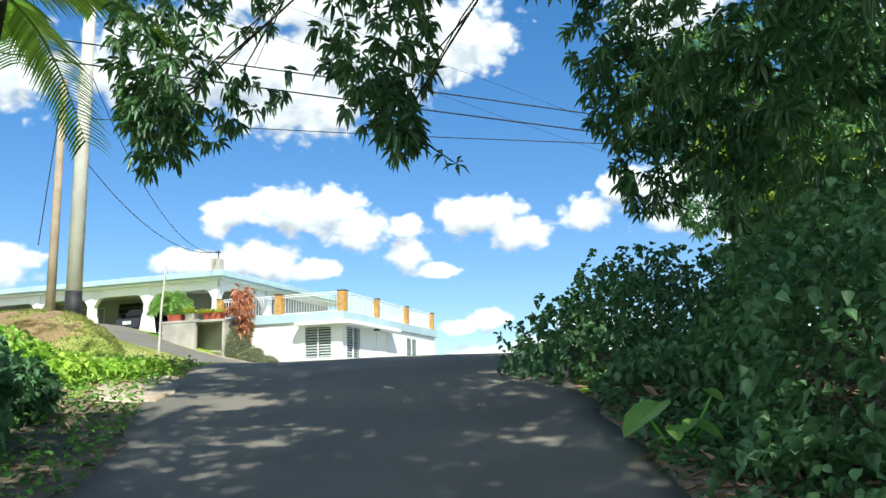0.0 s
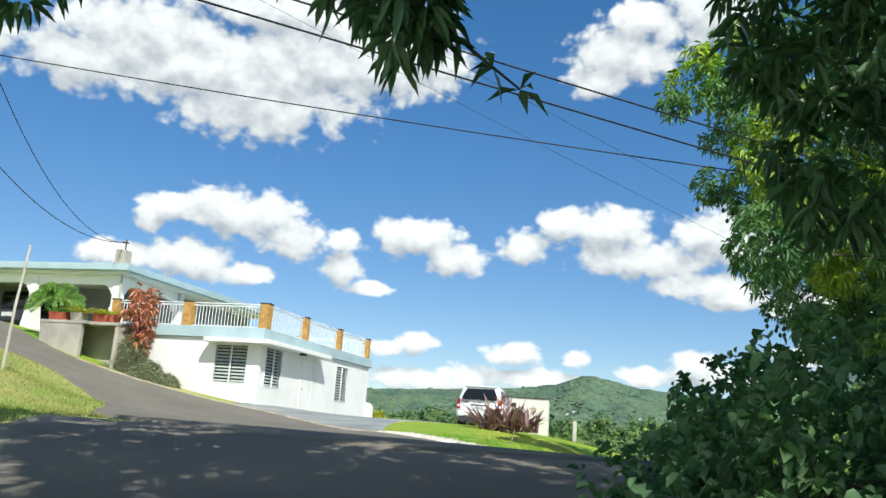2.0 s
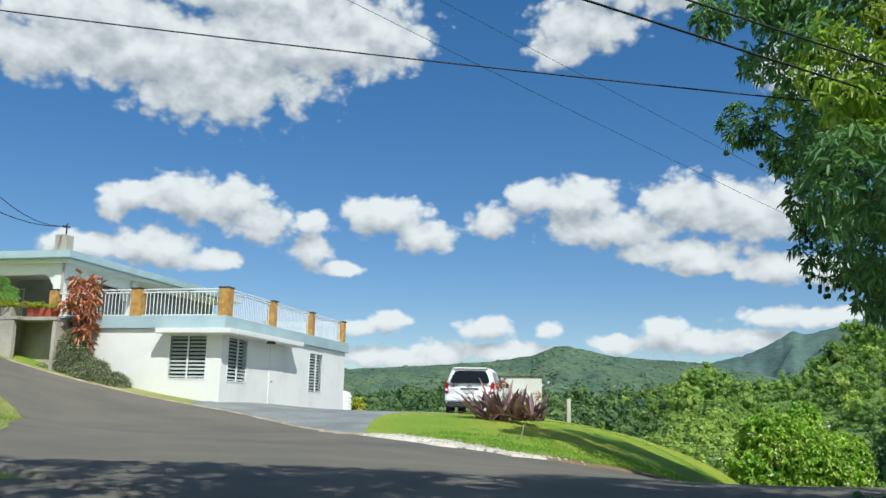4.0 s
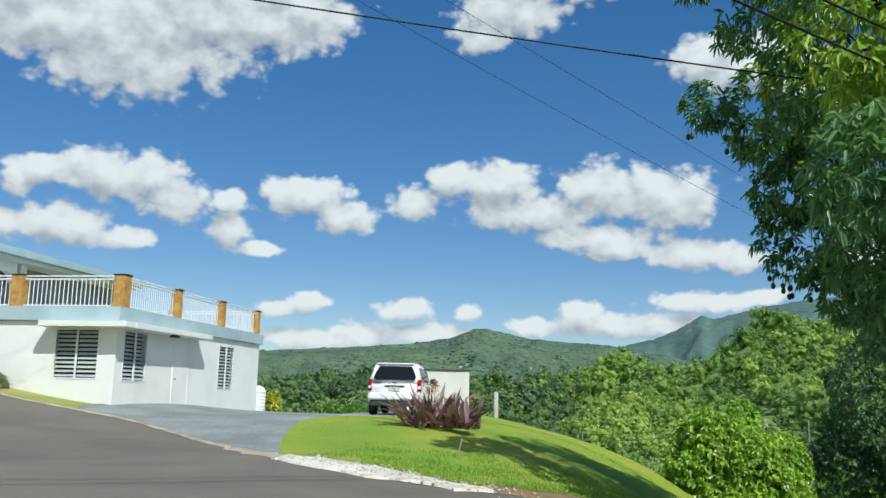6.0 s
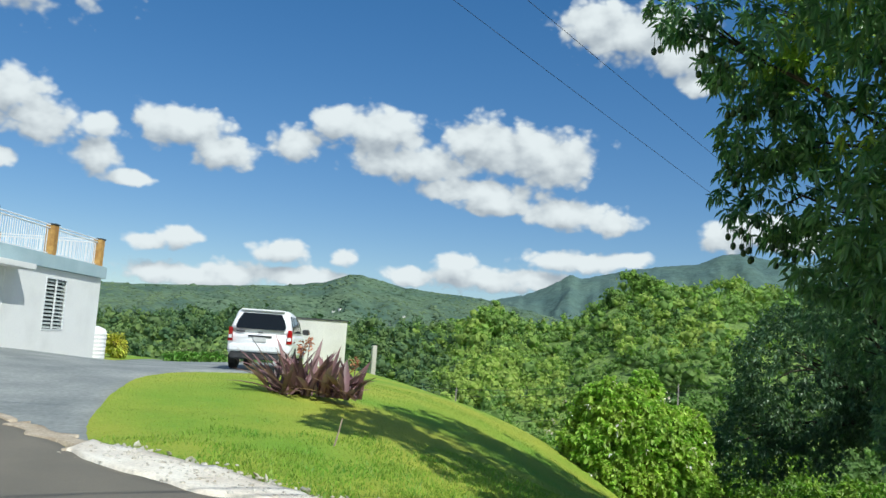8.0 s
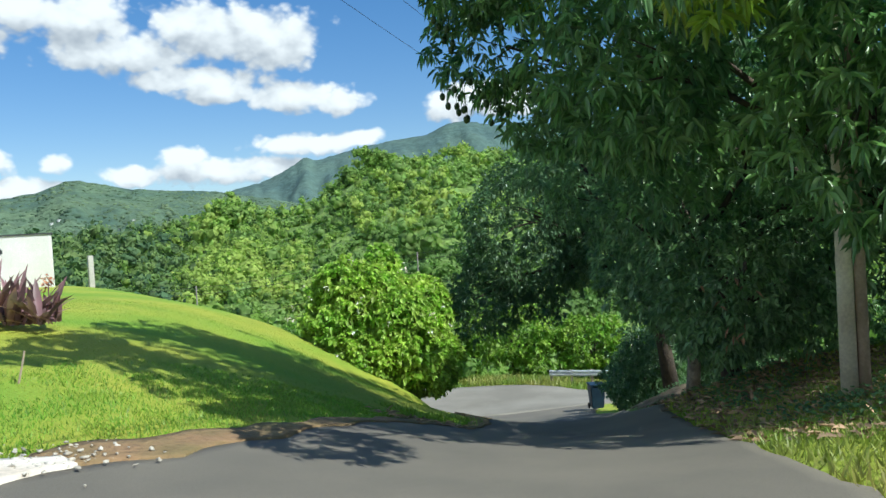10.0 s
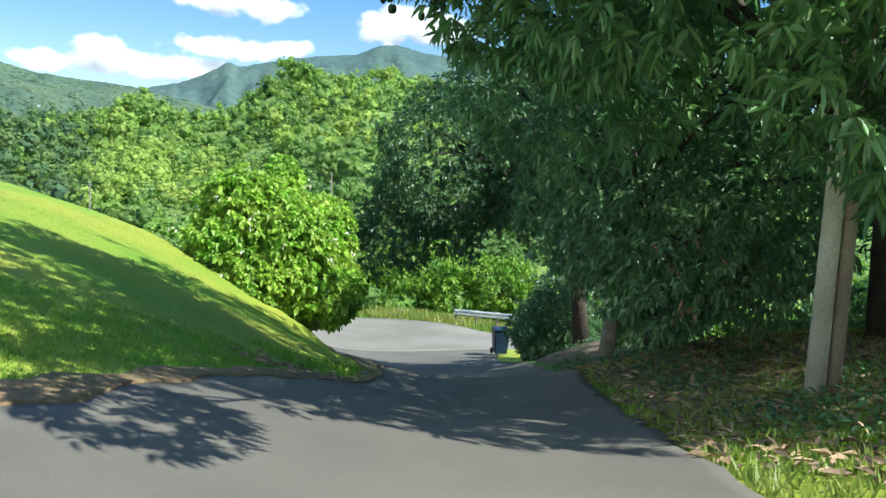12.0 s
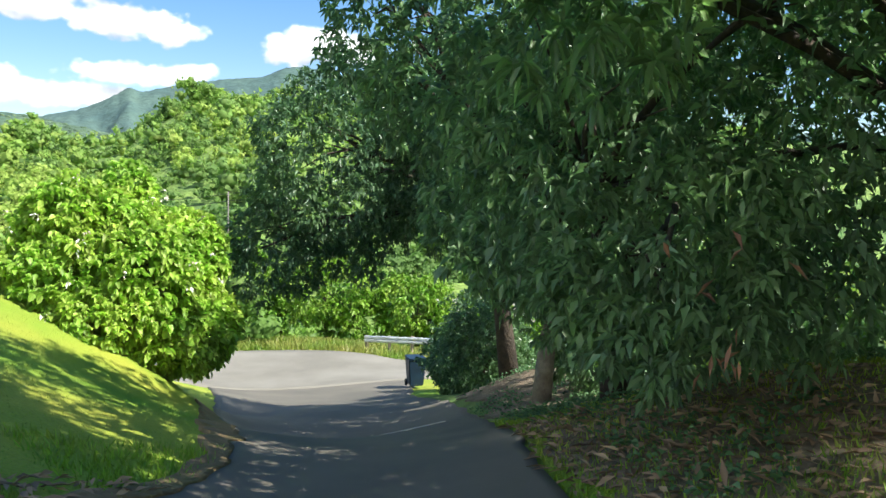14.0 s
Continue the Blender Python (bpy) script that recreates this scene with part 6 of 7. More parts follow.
for _x, _y, _z, _r in ((25.2, 35.3, -2.4, 1.15), (24.6, 33.9, -1.5, 1.5), (26.9, 36.9, -3.0, 0.9), (23.6, 33.2, -1.4, 1.0)):
    tree("shrub", "dark overgrown shrub on the bank beside the bin", [(_x, _y, land1(_x, _y) - 0.1), (_x, _y, land1(_x, _y) + 0.6)], [(_x, _y, _z, _r, _r, _r * 1.1), (_x + 0.2, _y - 0.3, _z - 0.6 * _r, _r * 0.9, _r * 0.9, _r * 0.7)], 620, 8, (0.15, 0.07), MANGO_DARK, BARK, limbs=5, radius=0.05, shell=0.5, category="shrub")

# ---- trees beyond the lower road ----
LIGHT_LEAF = leaf_material("light_tree_leaf", (0.18, 0.34, 0.035), (0.30, 0.42, 0.06), 0.4)
for tx, ty, hh, rr in ((36.5, 54.0, 5.0, 3.0), (40.0, 50.5, 4.2, 2.2), (32.0, 58.0, 6.0, 3.4), (27, 61, 6.5, 3.5), (45, 48, 6, 3), (48, 42, 8, 3.5), (22, 57, 5, 3)):
    tz = land1(tx, ty)
    tree("tree", "sunlit light green tree beyond the lower road", [(tx, ty, tz - 0.2), (tx, ty, tz + hh * 0.4)], [(tx, ty, tz + hh * 0.62, rr, rr, hh * 0.42), (tx + 0.4 * rr, ty - 0.4 * rr, tz + hh * 0.3, rr * 0.7, rr * 0.7, hh * 0.3)], 900, 7, (0.26, 0.16), LIGHT_LEAF, BARK, limbs=6, radius=0.14, shell=0.6)

def pale_house(x, y, yaw):
    root = thing("house", "pale house half hidden behind the trees", "house", pose(x, y, land1(x, y) - 0.3, 0, 0, yaw))
    h = 6.0 - 0.0
    part("wall", boxed(-5, 5, 0, 7, 0, h), WHITE, root)
    part("roof", boxed(-5.4, 5.4, -0.5, 7.5, h, h + 0.3, bevel=0.03), CONCRETE, root)
    for q in (-3.2, 0, 3.2):
        part("window", boxed(q - 0.7, q + 0.7, -0.03, 0.0, 3.6, 4.9), GLASS_DARK, root)
        part("window", boxed(q - 0.7, q + 0.7, -0.03, 0.0, 0.9, 2.2), GLASS_DARK, root)


pale_house(49.0, 50.0, -45)

# ---- left bank: low plants, palm ----
for bx, by, br, bz in ((-3.5, 4.4, 0.8, 0.8), (-4.0, 6.3, 0.95, 0.9), (-4.9, 4.2, 1.2, 1.3), (-4.2, 8.1, 0.75, 0.5), (-5.8, 6.2, 1.3, 1.7), (-5.2, 8.6, 0.9, 0.9), (-3.3, 2.6, 0.8, 0.8)):
    zz = land1(bx, by)
    tree("shrub", "leafy wayside shrub on the bank", [(bx, by, zz - 0.1), (bx, by, zz + 0.3)], [(bx, by, zz + bz * 0.45, br, br, bz * 0.7)], 620, 7, (0.10, 0.075), VINE_LEAF, BARK, limbs=5, radius=0.03, shell=0.7, category="shrub")
for bx, by, br, bz in ((-4.7, 10.8, 0.7, 0.35), (-5.6, 10.6, 0.9, 0.5), (-6.6, 10.9, 0.9, 0.5), (-4.2, 12.0, 0.5, 0.2)):
    zz = land1(bx, by)
    tree("ground_cover", "bright green leafy ground cover on the bank", [(bx, by, zz - 0.1), (bx, by, zz + 0.1)], [(bx, by, zz + bz * 0.3, br, br, bz * 0.7)], 300, 7, (0.11, 0.075), BUSH_LEAF, BARK, limbs=1, radius=0.012, arch=0.0, shell=0.6, category="plant")


def palm(x, y, top, label):
    z0 = land1(x, y)
    root = thing("palm_tree", label, "palm", pose(x, y, z0 - 0.1))
    h = top - z0
    part("trunk", tube(bmesh.new(), [(-0.5, 0, 0), (-0.1, 0, h * 0.5), (0.15, 0.05, h)], [0.16, 0.12, 0.1], 10), BARK, root, smooth=True)
    c = np.array((0.15, 0.05, h))
    for k in range(13):
        a, e = k * math.tau / 13 + rng.normal() * 0.12, rng.uniform(0.1, 1.0)
        way = np.array((math.cos(a) * math.cos(e), math.sin(a) * math.cos(e), math.sin(e)))
        L = rng.uniform(2.0, 2.5)
        t = np.linspace(0, 1, 12)
        spine = c + way * (L * t)[:, None] - np.array((0, 0, 1.5)) * (t ** 2)[:, None]
        frond = part("frond", tube(bmesh.new(), [tuple(map(float, p)) for p in spine], [float(r) for r in 0.03 * (1 - 0.85 * t)], 5), PALM_LEAF, root)
        n = 90
        tt = np.repeat(np.linspace(0.12, 1, n // 2), 2)
        p = np.stack([np.interp(tt, t, spine[:, i]) for i in range(3)], -1)
        side = unit(np.cross(way, (0, 0, 1))[None]) * np.where(np.arange(n) % 2, 1, -1)[:, None]
        v, q = straps(p, side + way * 0.75 - (0, 0, 0.35), 0.62 * (1 - 0.55 * np.abs(tt - 0.45)) * rng.uniform(0.85, 1.1, n), np.full(n, 0.04), 0.35, 3)
        link("leaf_fringe", quads("leaf_fringe", v, q), PALM_LEAF, frond)
    return root


PALM_LEAF = leaf_material("palm_leaf", (0.20, 0.34, 0.06), (0.40, 0.45, 0.12), 0.4, patch=1.0)
palm(-5.6, 10.4, 6.7, "young palm with arching yellow-green fronds")


# ---- verge: kerb, stones, soil, grass, litter ----
def inside(poly, x, y):
    """Which points lie in a closed polygon."""
    p = np.array(poly, float)
    r = np.zeros(len(x), bool)
    for (x0, y0), (x1, y1) in zip(p, np.roll(p, -1, 0)):
        hit = ((y0 > y) != (y1 > y)) & (x < (x1 - x0) * (y - y0) / (y1 - y0 + 1e-12) + x0)
        r ^= hit
    return r


SAND = material("dusty_sand", (0.52, 0.44, 0.33), (0.36, 0.28, 0.19), scale=2.5, rough=0.95, bump=0.5, fine=26, bump_scale=0.01, grain_by=0.2)
ROAD_POLYS = [[tuple(p) for p in spline(a, 0.8)] + [tuple(p) for p in spline(b, 0.8)[::-1]] for a, b in ROAD_LINES]


def off_road(x, y):
    on = np.zeros(len(x), bool)
    for poly in ROAD_POLYS:
        on |= inside(poly, x, y)
    return ~on


SOIL = material("leaf_soil", (0.24, 0.18, 0.12), (0.14, 0.12, 0.075), scale=2.5, rough=0.95, bump=1.0, fine=14, bump_scale=0.05)
DIRT = material("bank_dirt", (0.30, 0.19, 0.10), (0.20, 0.16, 0.07), scale=1.6, rough=0.95, bump=1.0, fine=12, bump_scale=0.06)
tagged(strip("kerb", [(-0.1, 23.5), (0.15, 22.85), (1.1, 21.75), (1.9, 21.45), (2.5, 21.5)], [(0.2, 24.2), (0.5, 23.6), (1.3, 22.75), (1.95, 22.0), (2.5, 21.8)], 7, 0.075, KERB, 140, 0.34), "broken pale concrete kerb along the lawn", "kerb", kind="structure")
tagged(strip("soil", [(-0.9, 25.9), (-0.45, 24.5), (0.0, 23.3)], [(-0.7, 25.95), (0.0, 24.5), (0.4, 23.5)], 6, 0.06, SAND, 70, 0.3), "dusty soil patch at the driveway's mouth", "soil", kind="structure")
tagged(strip("kerb", [(-9.45, 33.2), (-5.5, 31.8), (-3.35, 30.45), (-1.95, 28.25), (-0.9, 25.9)], [(-9.42, 33.3), (-5.45, 31.88), (-3.27, 30.54), (-1.88, 28.31), (-0.8, 25.95)], 4, 0.065, SAND, 240, 0.07), "thin crumbling pale edge between road and driveway", "kerb", kind="structure")
tagged(strip("soil", [(2.2, 21.5), (2.9, 21.6), (4.65, 22.4), (8.65, 24.95), (10.65, 26.55), (13.25, 30.15), (15.35, 33.55)], [(2.2, 21.95), (2.9, 22.25), (4.5, 22.75), (8.55, 25.15), (10.45, 26.75), (12.9, 30.35), (15.0, 33.8)], 6, 0.06, DIRT, 120, 0.2), "bare brown soil edge below the lawn", "soil", kind="structure")
tagged(strip("gutter", [(14.75, 31.15), (15.7, 31.45), (16.6, 30.9), (17.4, 29.2)], [(15.0, 31.6), (15.85, 31.85), (16.95, 31.2), (17.75, 29.5)], 5, 0.062, KERB, 60, 0.12), "pale worn concrete gutter across the road", "gutter", kind="structure")
tagged(strip("soil", [(8.9, 20.5), (11.35, 22.85), (17.8, 28.6), (21.7, 32.6)], [(11.5, 18.2), (14.5, 21.5), (18.5, 26), (23, 30)], 14, 0.03, SOIL, 90, 0.4), "dark leaf-strewn soil bank under the trees", "soil", kind="structure")
tagged(strip("soil", [(1.2, -6), (1.2, 3), (1.25, 8), (1.9, 12)], [(4.5, -6), (4.5, 3), (4.5, 8), (4.8, 12)], 8, 0.025, SOIL, 60, 0.2), "shaded leaf-strewn soil beside the lane", "soil", kind="structure")
tagged(strip("soil", [(-2.2, -6), (-1.8, 2), (-2.2, 6), (-3.2, 9.8)], [(-5.5, -6), (-4.8, 2), (-4.6, 6), (-4.4, 9.8)], 8, 0.025, SOIL, 60, 0.2), "shaded soil and litter beside the lane", "soil", kind="structure")
tagged(strip("soil", [(-2.95, 9.3), (-3.15, 10.4), (-3.35, 11.8)], [(-3.5, 9.2), (-4.0, 10.5), (-3.75, 11.9)], 6, 0.055, SAND, 40, 0.3), "pale dusty soil and dead leaves at the lane's edge", "soil", kind="structure")


def earth_mound(cx, cy, cz, rx, ry, rz):
    """A grassy hump cut away to a crumbling earth face."""
    bm = bmesh.new()
    bmesh.ops.create_icosphere(bm, subdivisions=6, radius=1.0)
    for v in bm.verts:
        p = v.co.copy()
        n = noise.fractal(p * 1.6 + Vector((4, 1, 0)), 1.0, 2.0, 4)
        steep = max(0.0, -p.y) * (p.z < 0.75)
        ledge = 0.10 * math.sin(p.z * 9 + 2.5 * noise.noise(p * 2.0)) * steep
        k = 1 + 0.10 * n + ledge + steep * (0.09 * noise.noise(p * 6) + 0.06 * noise.noise(p * 15)) + 0.012 * noise.noise(p * 30)
        v.co = Vector((cx + p.x * rx * k, cy + p.y * ry * k, cz + (abs(p.z) ** 0.8 * (1 if p.z > 0 else -1)) * rz * (1 + 0.05 * n)))
    ob = part("mound", bm, DIRT, smooth=True)
    ob.data.materials.append(DRY_GRASS)
    for f in ob.data.polygons:
        c = f.center
        f.material_index = int(f.normal.z + 0.3 * noise.noise(c * 1.8) > 0.88 or c.x + 0.9 * noise.noise(c * 2.0) > cx + 0.65 * rx)
    return tagged(ob, "grassy earth mound with a bare crumbling brown face", "mound", kind="structure")


mound = earth_mound(-8.45, 18.3, 2.35, 1.75, 1.5, 1.2)


def scatter(n, x0, x1, y0, y1):
    x, y = rng.uniform(x0, x1, n), rng.uniform(y0, y1, n)
    k = off_road(x, y)
    return x[k], y[k]


def grass(name, label, n, area, h, mat, clump=0.0):
    x, y = scatter(n, *area)
    if clump:
        k = np.array([noise.noise(Vector((a, b, 0)) * clump) for a, b in zip(x, y)]) * 1.3 + np.clip((24.2 - y + 0.35 * x) / 2.5, -1, 0.6) > rng.uniform(-0.4, 0.7, len(x))
        x, y = x[k], y[k]
    z = land(x, y)
    m = len(x)
    a = rng.uniform(0, math.tau, m)
    hh = h * rng.uniform(0.5, 1.4, m)
    lean = rng.normal(size=(m, 2)) * 0.4
    w = hh * 0.09 + 0.004
    base = np.stack([x, y, z - 0.01], -1)
    s = np.stack([np.cos(a) * w, np.sin(a) * w, 0 * a], -1)
    tip = base + np.stack([lean[:, 0] * hh, lean[:, 1] * hh, hh], -1)
    v = np.stack([base - s, base + s, tip], 1).reshape(-1, 3)
    return tagged(link(name, quads(name, v, np.arange(3 * m).reshape(-1, 3)), mat), label, "grass", kind="stuff")


TALL = leaf_material("dry_tall_grass", (0.36, 0.33, 0.09), (0.22, 0.32, 0.05), 0.4, spread=0.3, patch=0.6)
KERB_GRASS = leaf_material("coarse_grass", (0.19, 0.37, 0.04), (0.31, 0.42, 0.06), 0.4, spread=0.3, patch=1.2)
MOUND_GRASS = leaf_material("half_dry_grass", (0.24, 0.33, 0.06), (0.42, 0.37, 0.13), 0.35, spread=0.3, patch=0.5)
BLADE = leaf_material("grass_blade", (0.20, 0.35, 0.03), (0.38, 0.41, 0.06), 0.4, spread=0.3, patch=0.45)
grass("grass", "short mown lawn grass", 90000, (-1, 13, 20.5, 36), 0.024, BLADE)
grass("grass", "longer rough grass along the kerb", 46000, (0, 8, 21.8, 26.5), 0.045, KERB_GRASS, 1.6)
grass("grass", "rough half-dry grass on the mound", 70000, (-13, -3.5, 9.5, 31), 0.05, MOUND_GRASS)


def mound_grass(n):
    """Blades on the grassy faces of the mound, a few dry ones rooted in its bare face."""
    me = mound.data
    at = np.array([f.center for f in me.polygons])
    up = np.array([f.normal for f in me.polygons])
    green = np.array([f.material_index for f in me.polygons]) == 1
    odds = np.where(green & (up[:, 2] > 0.1), 1.0, 0.012) * np.array([f.area for f in me.polygons]) * (at[:, 2] > 1.6)
    k = rng.choice(len(at), n, p=odds / odds.sum())
    way = up[k] * 0.5 + rng.normal(size=(n, 3)) * 0.45 + (0, -0.1, 0.6)
    base = at[k] + rng.normal(size=(n, 3)) * 0.012 - up[k] * 0.01
    tagged(link("grass", leaf_mesh("grass", base, way, rng.uniform(0.04, 0.11, n), rng.uniform(0.006, 0.012, n)), MOUND_GRASS), "half-dry grass capping the earth mound", "grass", kind="stuff")


mound_grass(9000)
grass("grass", "rough grass on the verge", 22000, (5, 12, 13, 21), 0.10, TALL)

grass("grass", "tall tan-green grass on the verge of the lower road", 16000, (27, 38, 42.5, 54), 0.3, TALL)


def ground_cover(label, n, area, mat, leaf=0.1, slope=0.0):
    x, y = scatter(n, *area)
    if slope:
        k = y < 22.6 + (x - 11.5) * 1.0
        x, y = x[k], y[k]
    k = np.array([noise.noise(Vector((a, b, 4)) * 0.7) for a, b in zip(x, y)]) > -0.25
    x, y = x[k], y[k]
    m = len(x)
    p = np.stack([x, y, land(x, y) + rng.uniform(0.03, 0.16, m)], -1)
    w = rng.normal(size=(m, 3)) * (1, 1, 0.3) + (0, 0, 0.15)
    return tagged(link("ground_cover", leaf_mesh("ground_cover", p, w, leaf * rng.uniform(0.7, 1.3, m), leaf * rng.uniform(0.5, 0.8, m), droop=0.15, broad=True), mat), label, "ground cover", kind="stuff")


ground_cover("creeping green plants on the shaded bank", 26000, (8.5, 23, 18.5, 31), VINE_LEAF, 0.065, 2.5)
ground_cover("low vine leaves along the lane's edge", 7000, (1.15, 2.7, -1.5, 9.5), VINE_LEAF, 0.075)
ground_cover("low leafy plants on the left bank", 10000, (-8, -2.2, 4, 13.5), FERN, 0.055)

grass("grass", "thin grass on the shaded bank", 26000, (8.5, 17, 17.5, 27), 0.09, BLADE)
LITTER = leaf_material("dry_leaf", (0.44, 0.30, 0.18), (0.27, 0.17, 0.10), 0.1, rough=0.8, spread=0.5, patch=2)


def litter(label, n, area):
    x, y = scatter(n, *area)
    m = len(x)
    p = np.stack([x, y, land(x, y) + 0.045], -1)
    w = rng.normal(size=(m, 3)) * (1, 1, 0.18)
    return tagged(link("leaf_litter", leaf_mesh("leaf_litter", p, w, rng.uniform(0.1, 0.22, m), rng.uniform(0.03, 0.06, m), droop=0.05), LITTER), label, "leaf litter", kind="stuff")


litter("dry brown fallen leaves under the mango tree", 5200, (7.5, 14, 18, 25.5))
litter("dry fallen leaves beside the lane", 2600, (1.0, 3.2, -1, 11))
litter("dry fallen leaves on the lane's edge", 900, (-5, -2.0, -1, 14))

STONE_PALE = material("pale_stone", (0.62, 0.58, 0.50), (0.40, 0.35, 0.27), scale=6, rough=0.9, bump=0.5, fine=30)
_ball = bmesh.new()
bmesh.ops.create_icosphere(_ball, subdivisions=1, radius=1.0)
for _v in _ball.verts:
    _v.co *= 1 + 0.9 * noise.noise(_v.co * 1.7 + Vector((3.1, 0, 0)))
_stone_mesh = bpy.data.meshes.new("stone")
_ball.to_mesh(_stone_mesh)
_ball.free()
_stone_mesh.materials.append(STONE_PALE)
_line = resample(spline([(0.3, 24.0), (0.8, 23.3), (1.5, 22.6), (2.2, 22.0), (3.2, 22.2)], 0.2), 90)
for _i in range(90):
    _p = _line[_i] + rng.normal(size=2) * 0.16
    _s = rng.uniform(0.015, 0.042)
    _o = new("stone", _stone_mesh)
    _o.matrix_basis = Matrix.LocRotScale((_p[0], _p[1], land1(*_p) + 0.03), Euler(rng.uniform(0, 6, 3)), (_s * 1.5, _s, _s * 0.55))
    tagged(_o, "small pale rubble stone at the lawn's edge", "stone", "rubble along the kerb")

def rubble(n):
    """Loose pale gravel and broken bits along the kerb."""
    line = resample(spline([(0.2, 23.6), (0.6, 22.95), (1.4, 22.15), (2.1, 21.75), (2.8, 21.8)], 0.2), n)
    p = line + rng.normal(size=(n, 2)) * (0.17 + 0.1 * rng.random((n, 1)))
    v, f = ball(1)
    s = 0.006 + 0.022 * rng.random(n) ** 2
    sh = v[None] * (1 + rng.normal(size=(n, len(v), 1)) * 0.32) * (s[:, None, None] * rng.uniform(0.6, 1.4, (n, 1, 3)) * (1, 1, 0.6))
    c = np.c_[p, land(p[:, 0], p[:, 1]) + 0.075]
    return tagged(link("gravel", quads("gravel", (c[:, None] + sh).reshape(-1, 3), (f[None] + (np.arange(n) * len(v))[:, None, None]).reshape(-1, 3)), STONE_PALE), "loose pale gravel along the broken kerb", "gravel", kind="stuff")


rubble(420)

# taro leaves at the lane's edge, flowers on the bush, fruit on the mango
# leaf green raised to stand for a sun patch on the taro
TARO_LIT = leaf_material("taro_leaf_lit", (0.40, 0.68, 0.15), (0.46, 0.74, 0.20), 0.6, patch=2)
taro = thing("taro_plant", "large green taro leaves at the lane's edge, brightened as if sunlit", "plant", pose(1.42, 6.15, 1.045))
for _dx, _dy, _h, _L, _a in ((-0.24, -0.2, 0.30, 0.36, 3.9), (0.1, -0.2, 0.22, 0.22, 5.2), (-0.1, -0.3, 0.2, 0.16, 4.6), (0.0, -0.26, 0.24, 0.13, 4.2), (0.22, -0.05, 0.42, 0.15, 5.0)):
    bm = bmesh.new()
    _o = Vector((_dx, _dy, _h))
    _f, _sd = Vector((math.cos(_a), math.sin(_a), -0.5)), Vector((-math.sin(_a), math.cos(_a), 0))
    _out = [(-0.32, 0.0), (-0.42, 0.2), (-0.2, 0.36), (0.15, 0.34), (0.5, 0.18), (0.72, 0.0)]
    _mid = [bm.verts.new(_o + _f * (_L * u)) for u, _ in _out]
    for _sg in (1, -1):
        _edge = [bm.verts.new(_o + _f * (_L * u) + _sd * (_L * w * _sg) + Vector((0, 0, 0.25 * w * _L))) if w else None for u, w in _out]
        for _q in range(5):
            ring = [_mid[_q], _mid[_q + 1]] + [e for e in (_edge[_q + 1], _edge[_q]) if e]
            bm.faces.new(ring if _sg > 0 else ring[::-1])
    leaf = part("leaf", bm, TARO_LIT, taro)
    part("stem", tube(bmesh.new(), [(0, 0, 0), tuple(_o * 0.6), tuple(_o)], [0.012, 0.01, 0.007], 5), TARO_LIT, leaf)

PETAL = material("petal", (0.8, 0.78, 0.7), (0.75, 0.6, 0.5), scale=3, rough=0.7, bump=0.0)
_c, _d = fill([(14.2, 35.2, 1.0, 2.3, 2.15, 1.85)], 70, shell=0.97, gap=2)
_inv = np.array((14.3, 35.3, -1.2))
_fb, _fw2, _fl, _fww = rosettes(_c - _inv, _d, 5, 0.08, 0.05)
tagged(link("blossom", leaf_mesh("blossom", _fb, _fw2, _fl, _fww), PETAL, bush, "small white flowers"), kind="stuff")
FRUIT = material("green_fruit", (0.03, 0.06, 0.02), (0.05, 0.08, 0.02), scale=5, rough=0.5, bump=0.0)
_fr = bmesh.new()
bmesh.ops.create_icosphere(_fr, subdivisions=2, radius=0.055, matrix=Matrix.Diagonal((0.8, 0.8, 1.1, 1)))
tube(_fr, [(0, 0, 0.05), (0.01, 0, 0.4)], [0.004, 0.004], 4)
_fruit_mesh = bpy.data.meshes.new("mango_fruit")
_fr.to_mesh(_fruit_mesh)
_fr.free()
_fruit_mesh.materials.append(FRUIT)
_hang, _hd = fill([(7.2, 24.1, 8.4, 0.5, 0.45, 0.45), (8.3, 24.2, 8.4, 0.95, 0.8, 0.95), (9.0, 24.4, 7.2, 0.7, 0.7, 0.8), (9.4, 24.6, 6.2, 0.75, 0.8, 0.7)], 400, shell=0.9, gap=0.2)
_hang = _hang[(_hd[:, 2] < -0.3) & (_hd[:, 0] < 0.3)]
for _i in range(min(46, len(_hang))):
    _o = new("fruit", _fruit_mesh)
    _o.parent = mango
    _o.location = Vector(_hang[_i]) - Vector((13.8, 20.4, 1.42))

# withered sprays hanging in the thicket
for _x, _y, _z, _n4 in ((9.9, 21.15, 2.55, 6), (10.3, 21.2, 2.0, 8), (10.2, 23.6, 6.3, 30), (17.3, 26.6, 1.6, 40)):
    _c4 = np.array((_x - 15.2, _y - 24.6, _z - 0.2)) + rng.normal(size=(_n4, 3)) * (0.12, 0.12, 0.18) * (1 + _n4 / 40)
    tagged(link("dead_leaves", leaf_mesh("dead_leaves", _c4, rng.normal(size=(_n4, 3)) * 0.6 - (0, 0, 1.0), rng.uniform(0.09, 0.15, _n4), rng.uniform(0.025, 0.04, _n4)), DEAD, thicket, "withered red-brown leaves"), kind="stuff")

# the bare twig end that hangs over the lane
part("twig", tube(bmesh.new(), [Vector(p) - Vector((5.0, 5.5, 1.0)) for p in ((-0.75, 10.0, 5.2), (-0.45, 9.95, 4.6), (-0.1, 9.9, 4.3), (0.15, 9.9, 4.12))], [0.016, 0.013, 0.01, 0.006], 6), BARK, canopy)

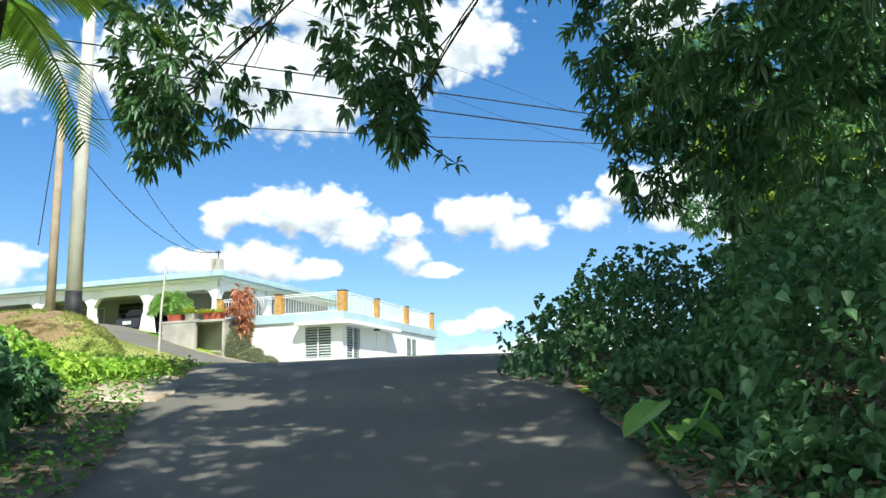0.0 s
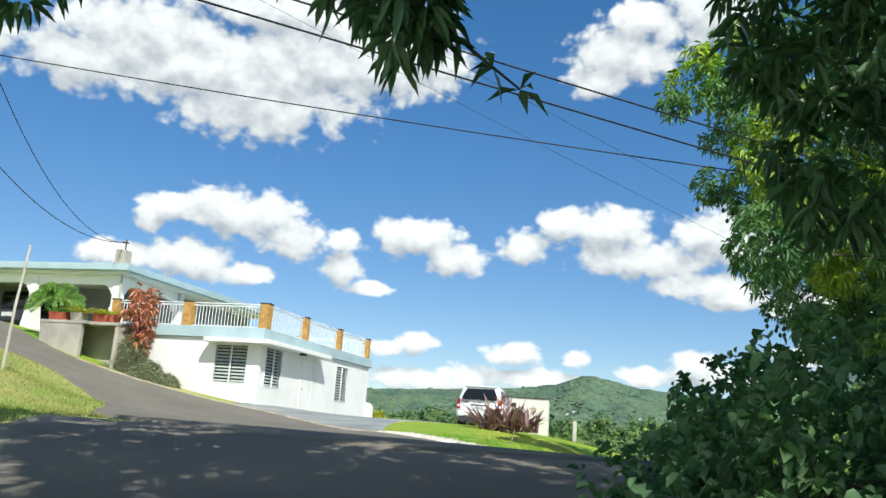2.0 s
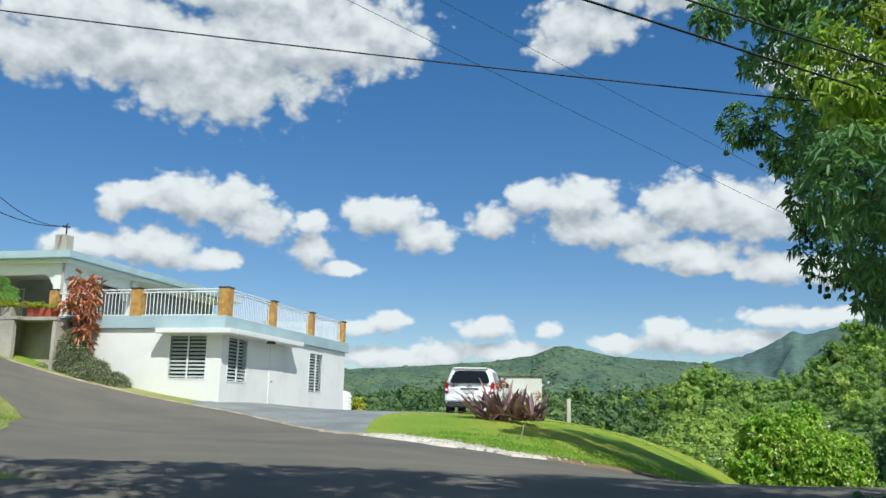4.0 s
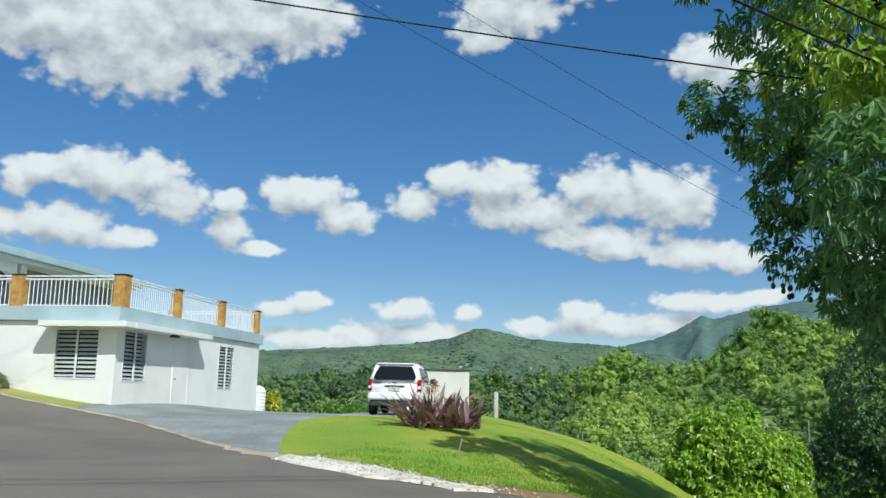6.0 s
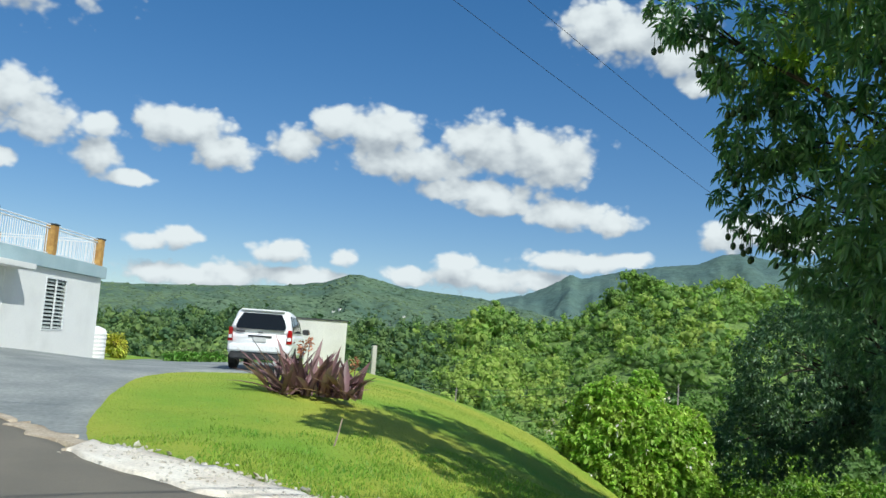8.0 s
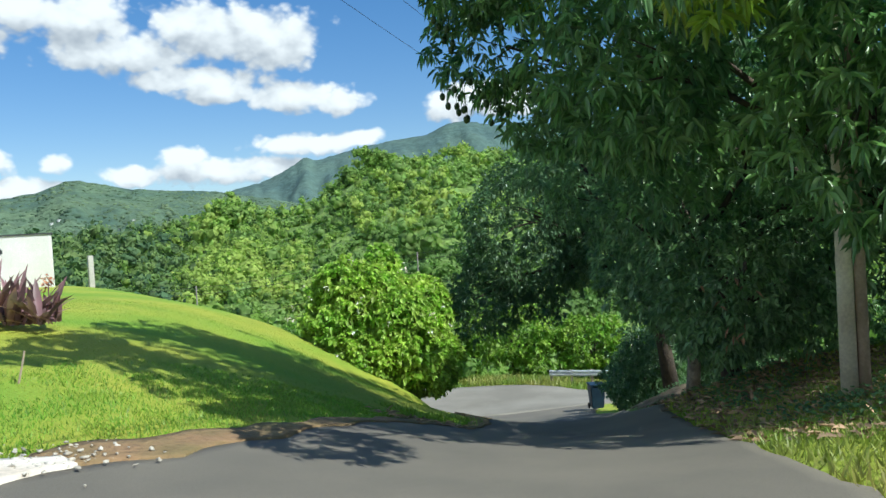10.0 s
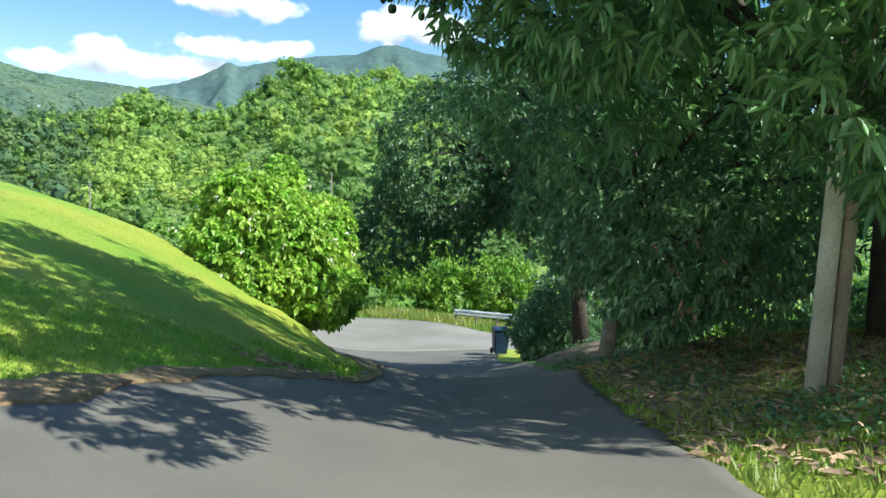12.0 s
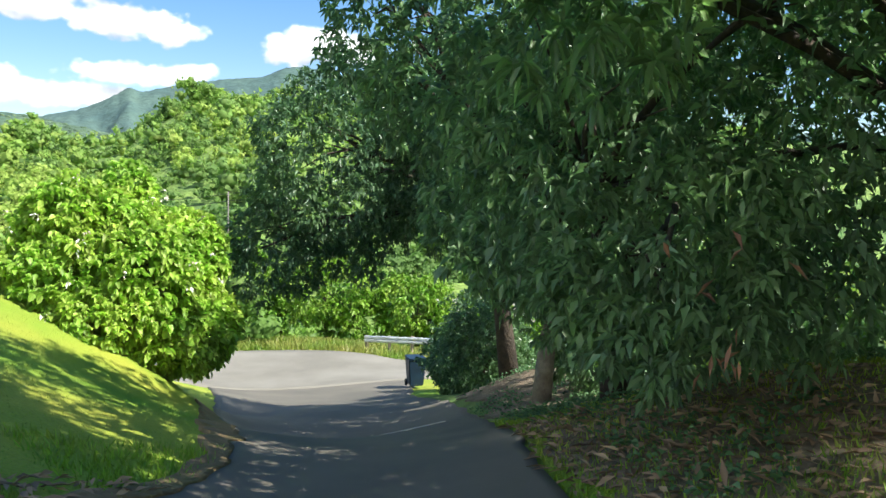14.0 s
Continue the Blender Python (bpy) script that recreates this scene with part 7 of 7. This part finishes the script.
_tw = np.repeat(np.array(((-0.6, 10.0, 4.9), (-0.45, 9.95, 4.6), (-0.2, 9.92, 4.38), (0.0, 9.9, 4.22), (0.15, 9.9, 4.12))), 5, 0) - np.array((5.0, 5.5, 1.0))
tagged(link("twig_leaf", leaf_mesh("twig_leaf", _tw, rng.normal(size=(25, 3)) * (1, 0.6, 0.7) - (0.2, 0, 0.3), rng.uniform(0.14, 0.2, 25), rng.uniform(0.045, 0.06, 25), ribbed=True), MANGO_DARK, canopy), kind="stuff")

# a dark car in the carport, low plants at the driveway's far edge
DARK_PAINT = material("dark_car_paint", (0.03, 0.035, 0.045), (0.03, 0.03, 0.04), scale=2, rough=0.3, bump=0.0)
car2 = thing("car", "dark car parked under the porch", "car", HOUSE @ Matrix.Translation((6.3, 14.0, 5.21)) @ Matrix.Rotation(radians(-90), 4, "Z"))
part("body", boxed(-0.8, 0.8, -2.0, 0.95, 0.3, 0.85, bevel=0.1), DARK_PAINT, car2)
part("cabin", boxed(-0.68, 0.68, -1.5, 0.6, 0.85, 1.36, bevel=0.18), GLASS_DARK, car2)
part("number_plate", boxed(-0.25, 0.25, -2.03, -2.0, 0.55, 0.72), PLATE, car2)
for _s in (-1, 1):
    for _y in (-1.4, 0.4):
        bm = bmesh.new()
        bmesh.ops.create_cone(bm, cap_ends=True, segments=18, radius1=0.3, radius2=0.3, depth=0.2, matrix=Matrix.Translation((_s * 0.72, _y, 0.3)) @ Matrix.Rotation(radians(90), 4, "Y"))
        part("wheel", bm, RUBBER, car2)
for _x, _y, _r, _h, _m, _lab in ((0.3, 46.6, 0.32, 0.75, YELLOW_LEAF, "yellow-leaved shrub by the water tank"), (2.6, 46.6, 0.6, 0.3, FERN, "low green plants at the driveway's edge"), (3.5, 46.2, 0.5, 0.3, FERN, "low green plants at the driveway's edge")):
    _z = land1(_x, _y)
    tree("shrub", _lab, [(_x, _y, _z - 0.1), (_x, _y, _z + 0.2)], [(_x, _y, _z + _h * 0.5, _r, _r, _h * 0.6)], 160, 7, (0.18, 0.07), _m, BARK, limbs=4, radius=0.03, shell=0.4, category="shrub")
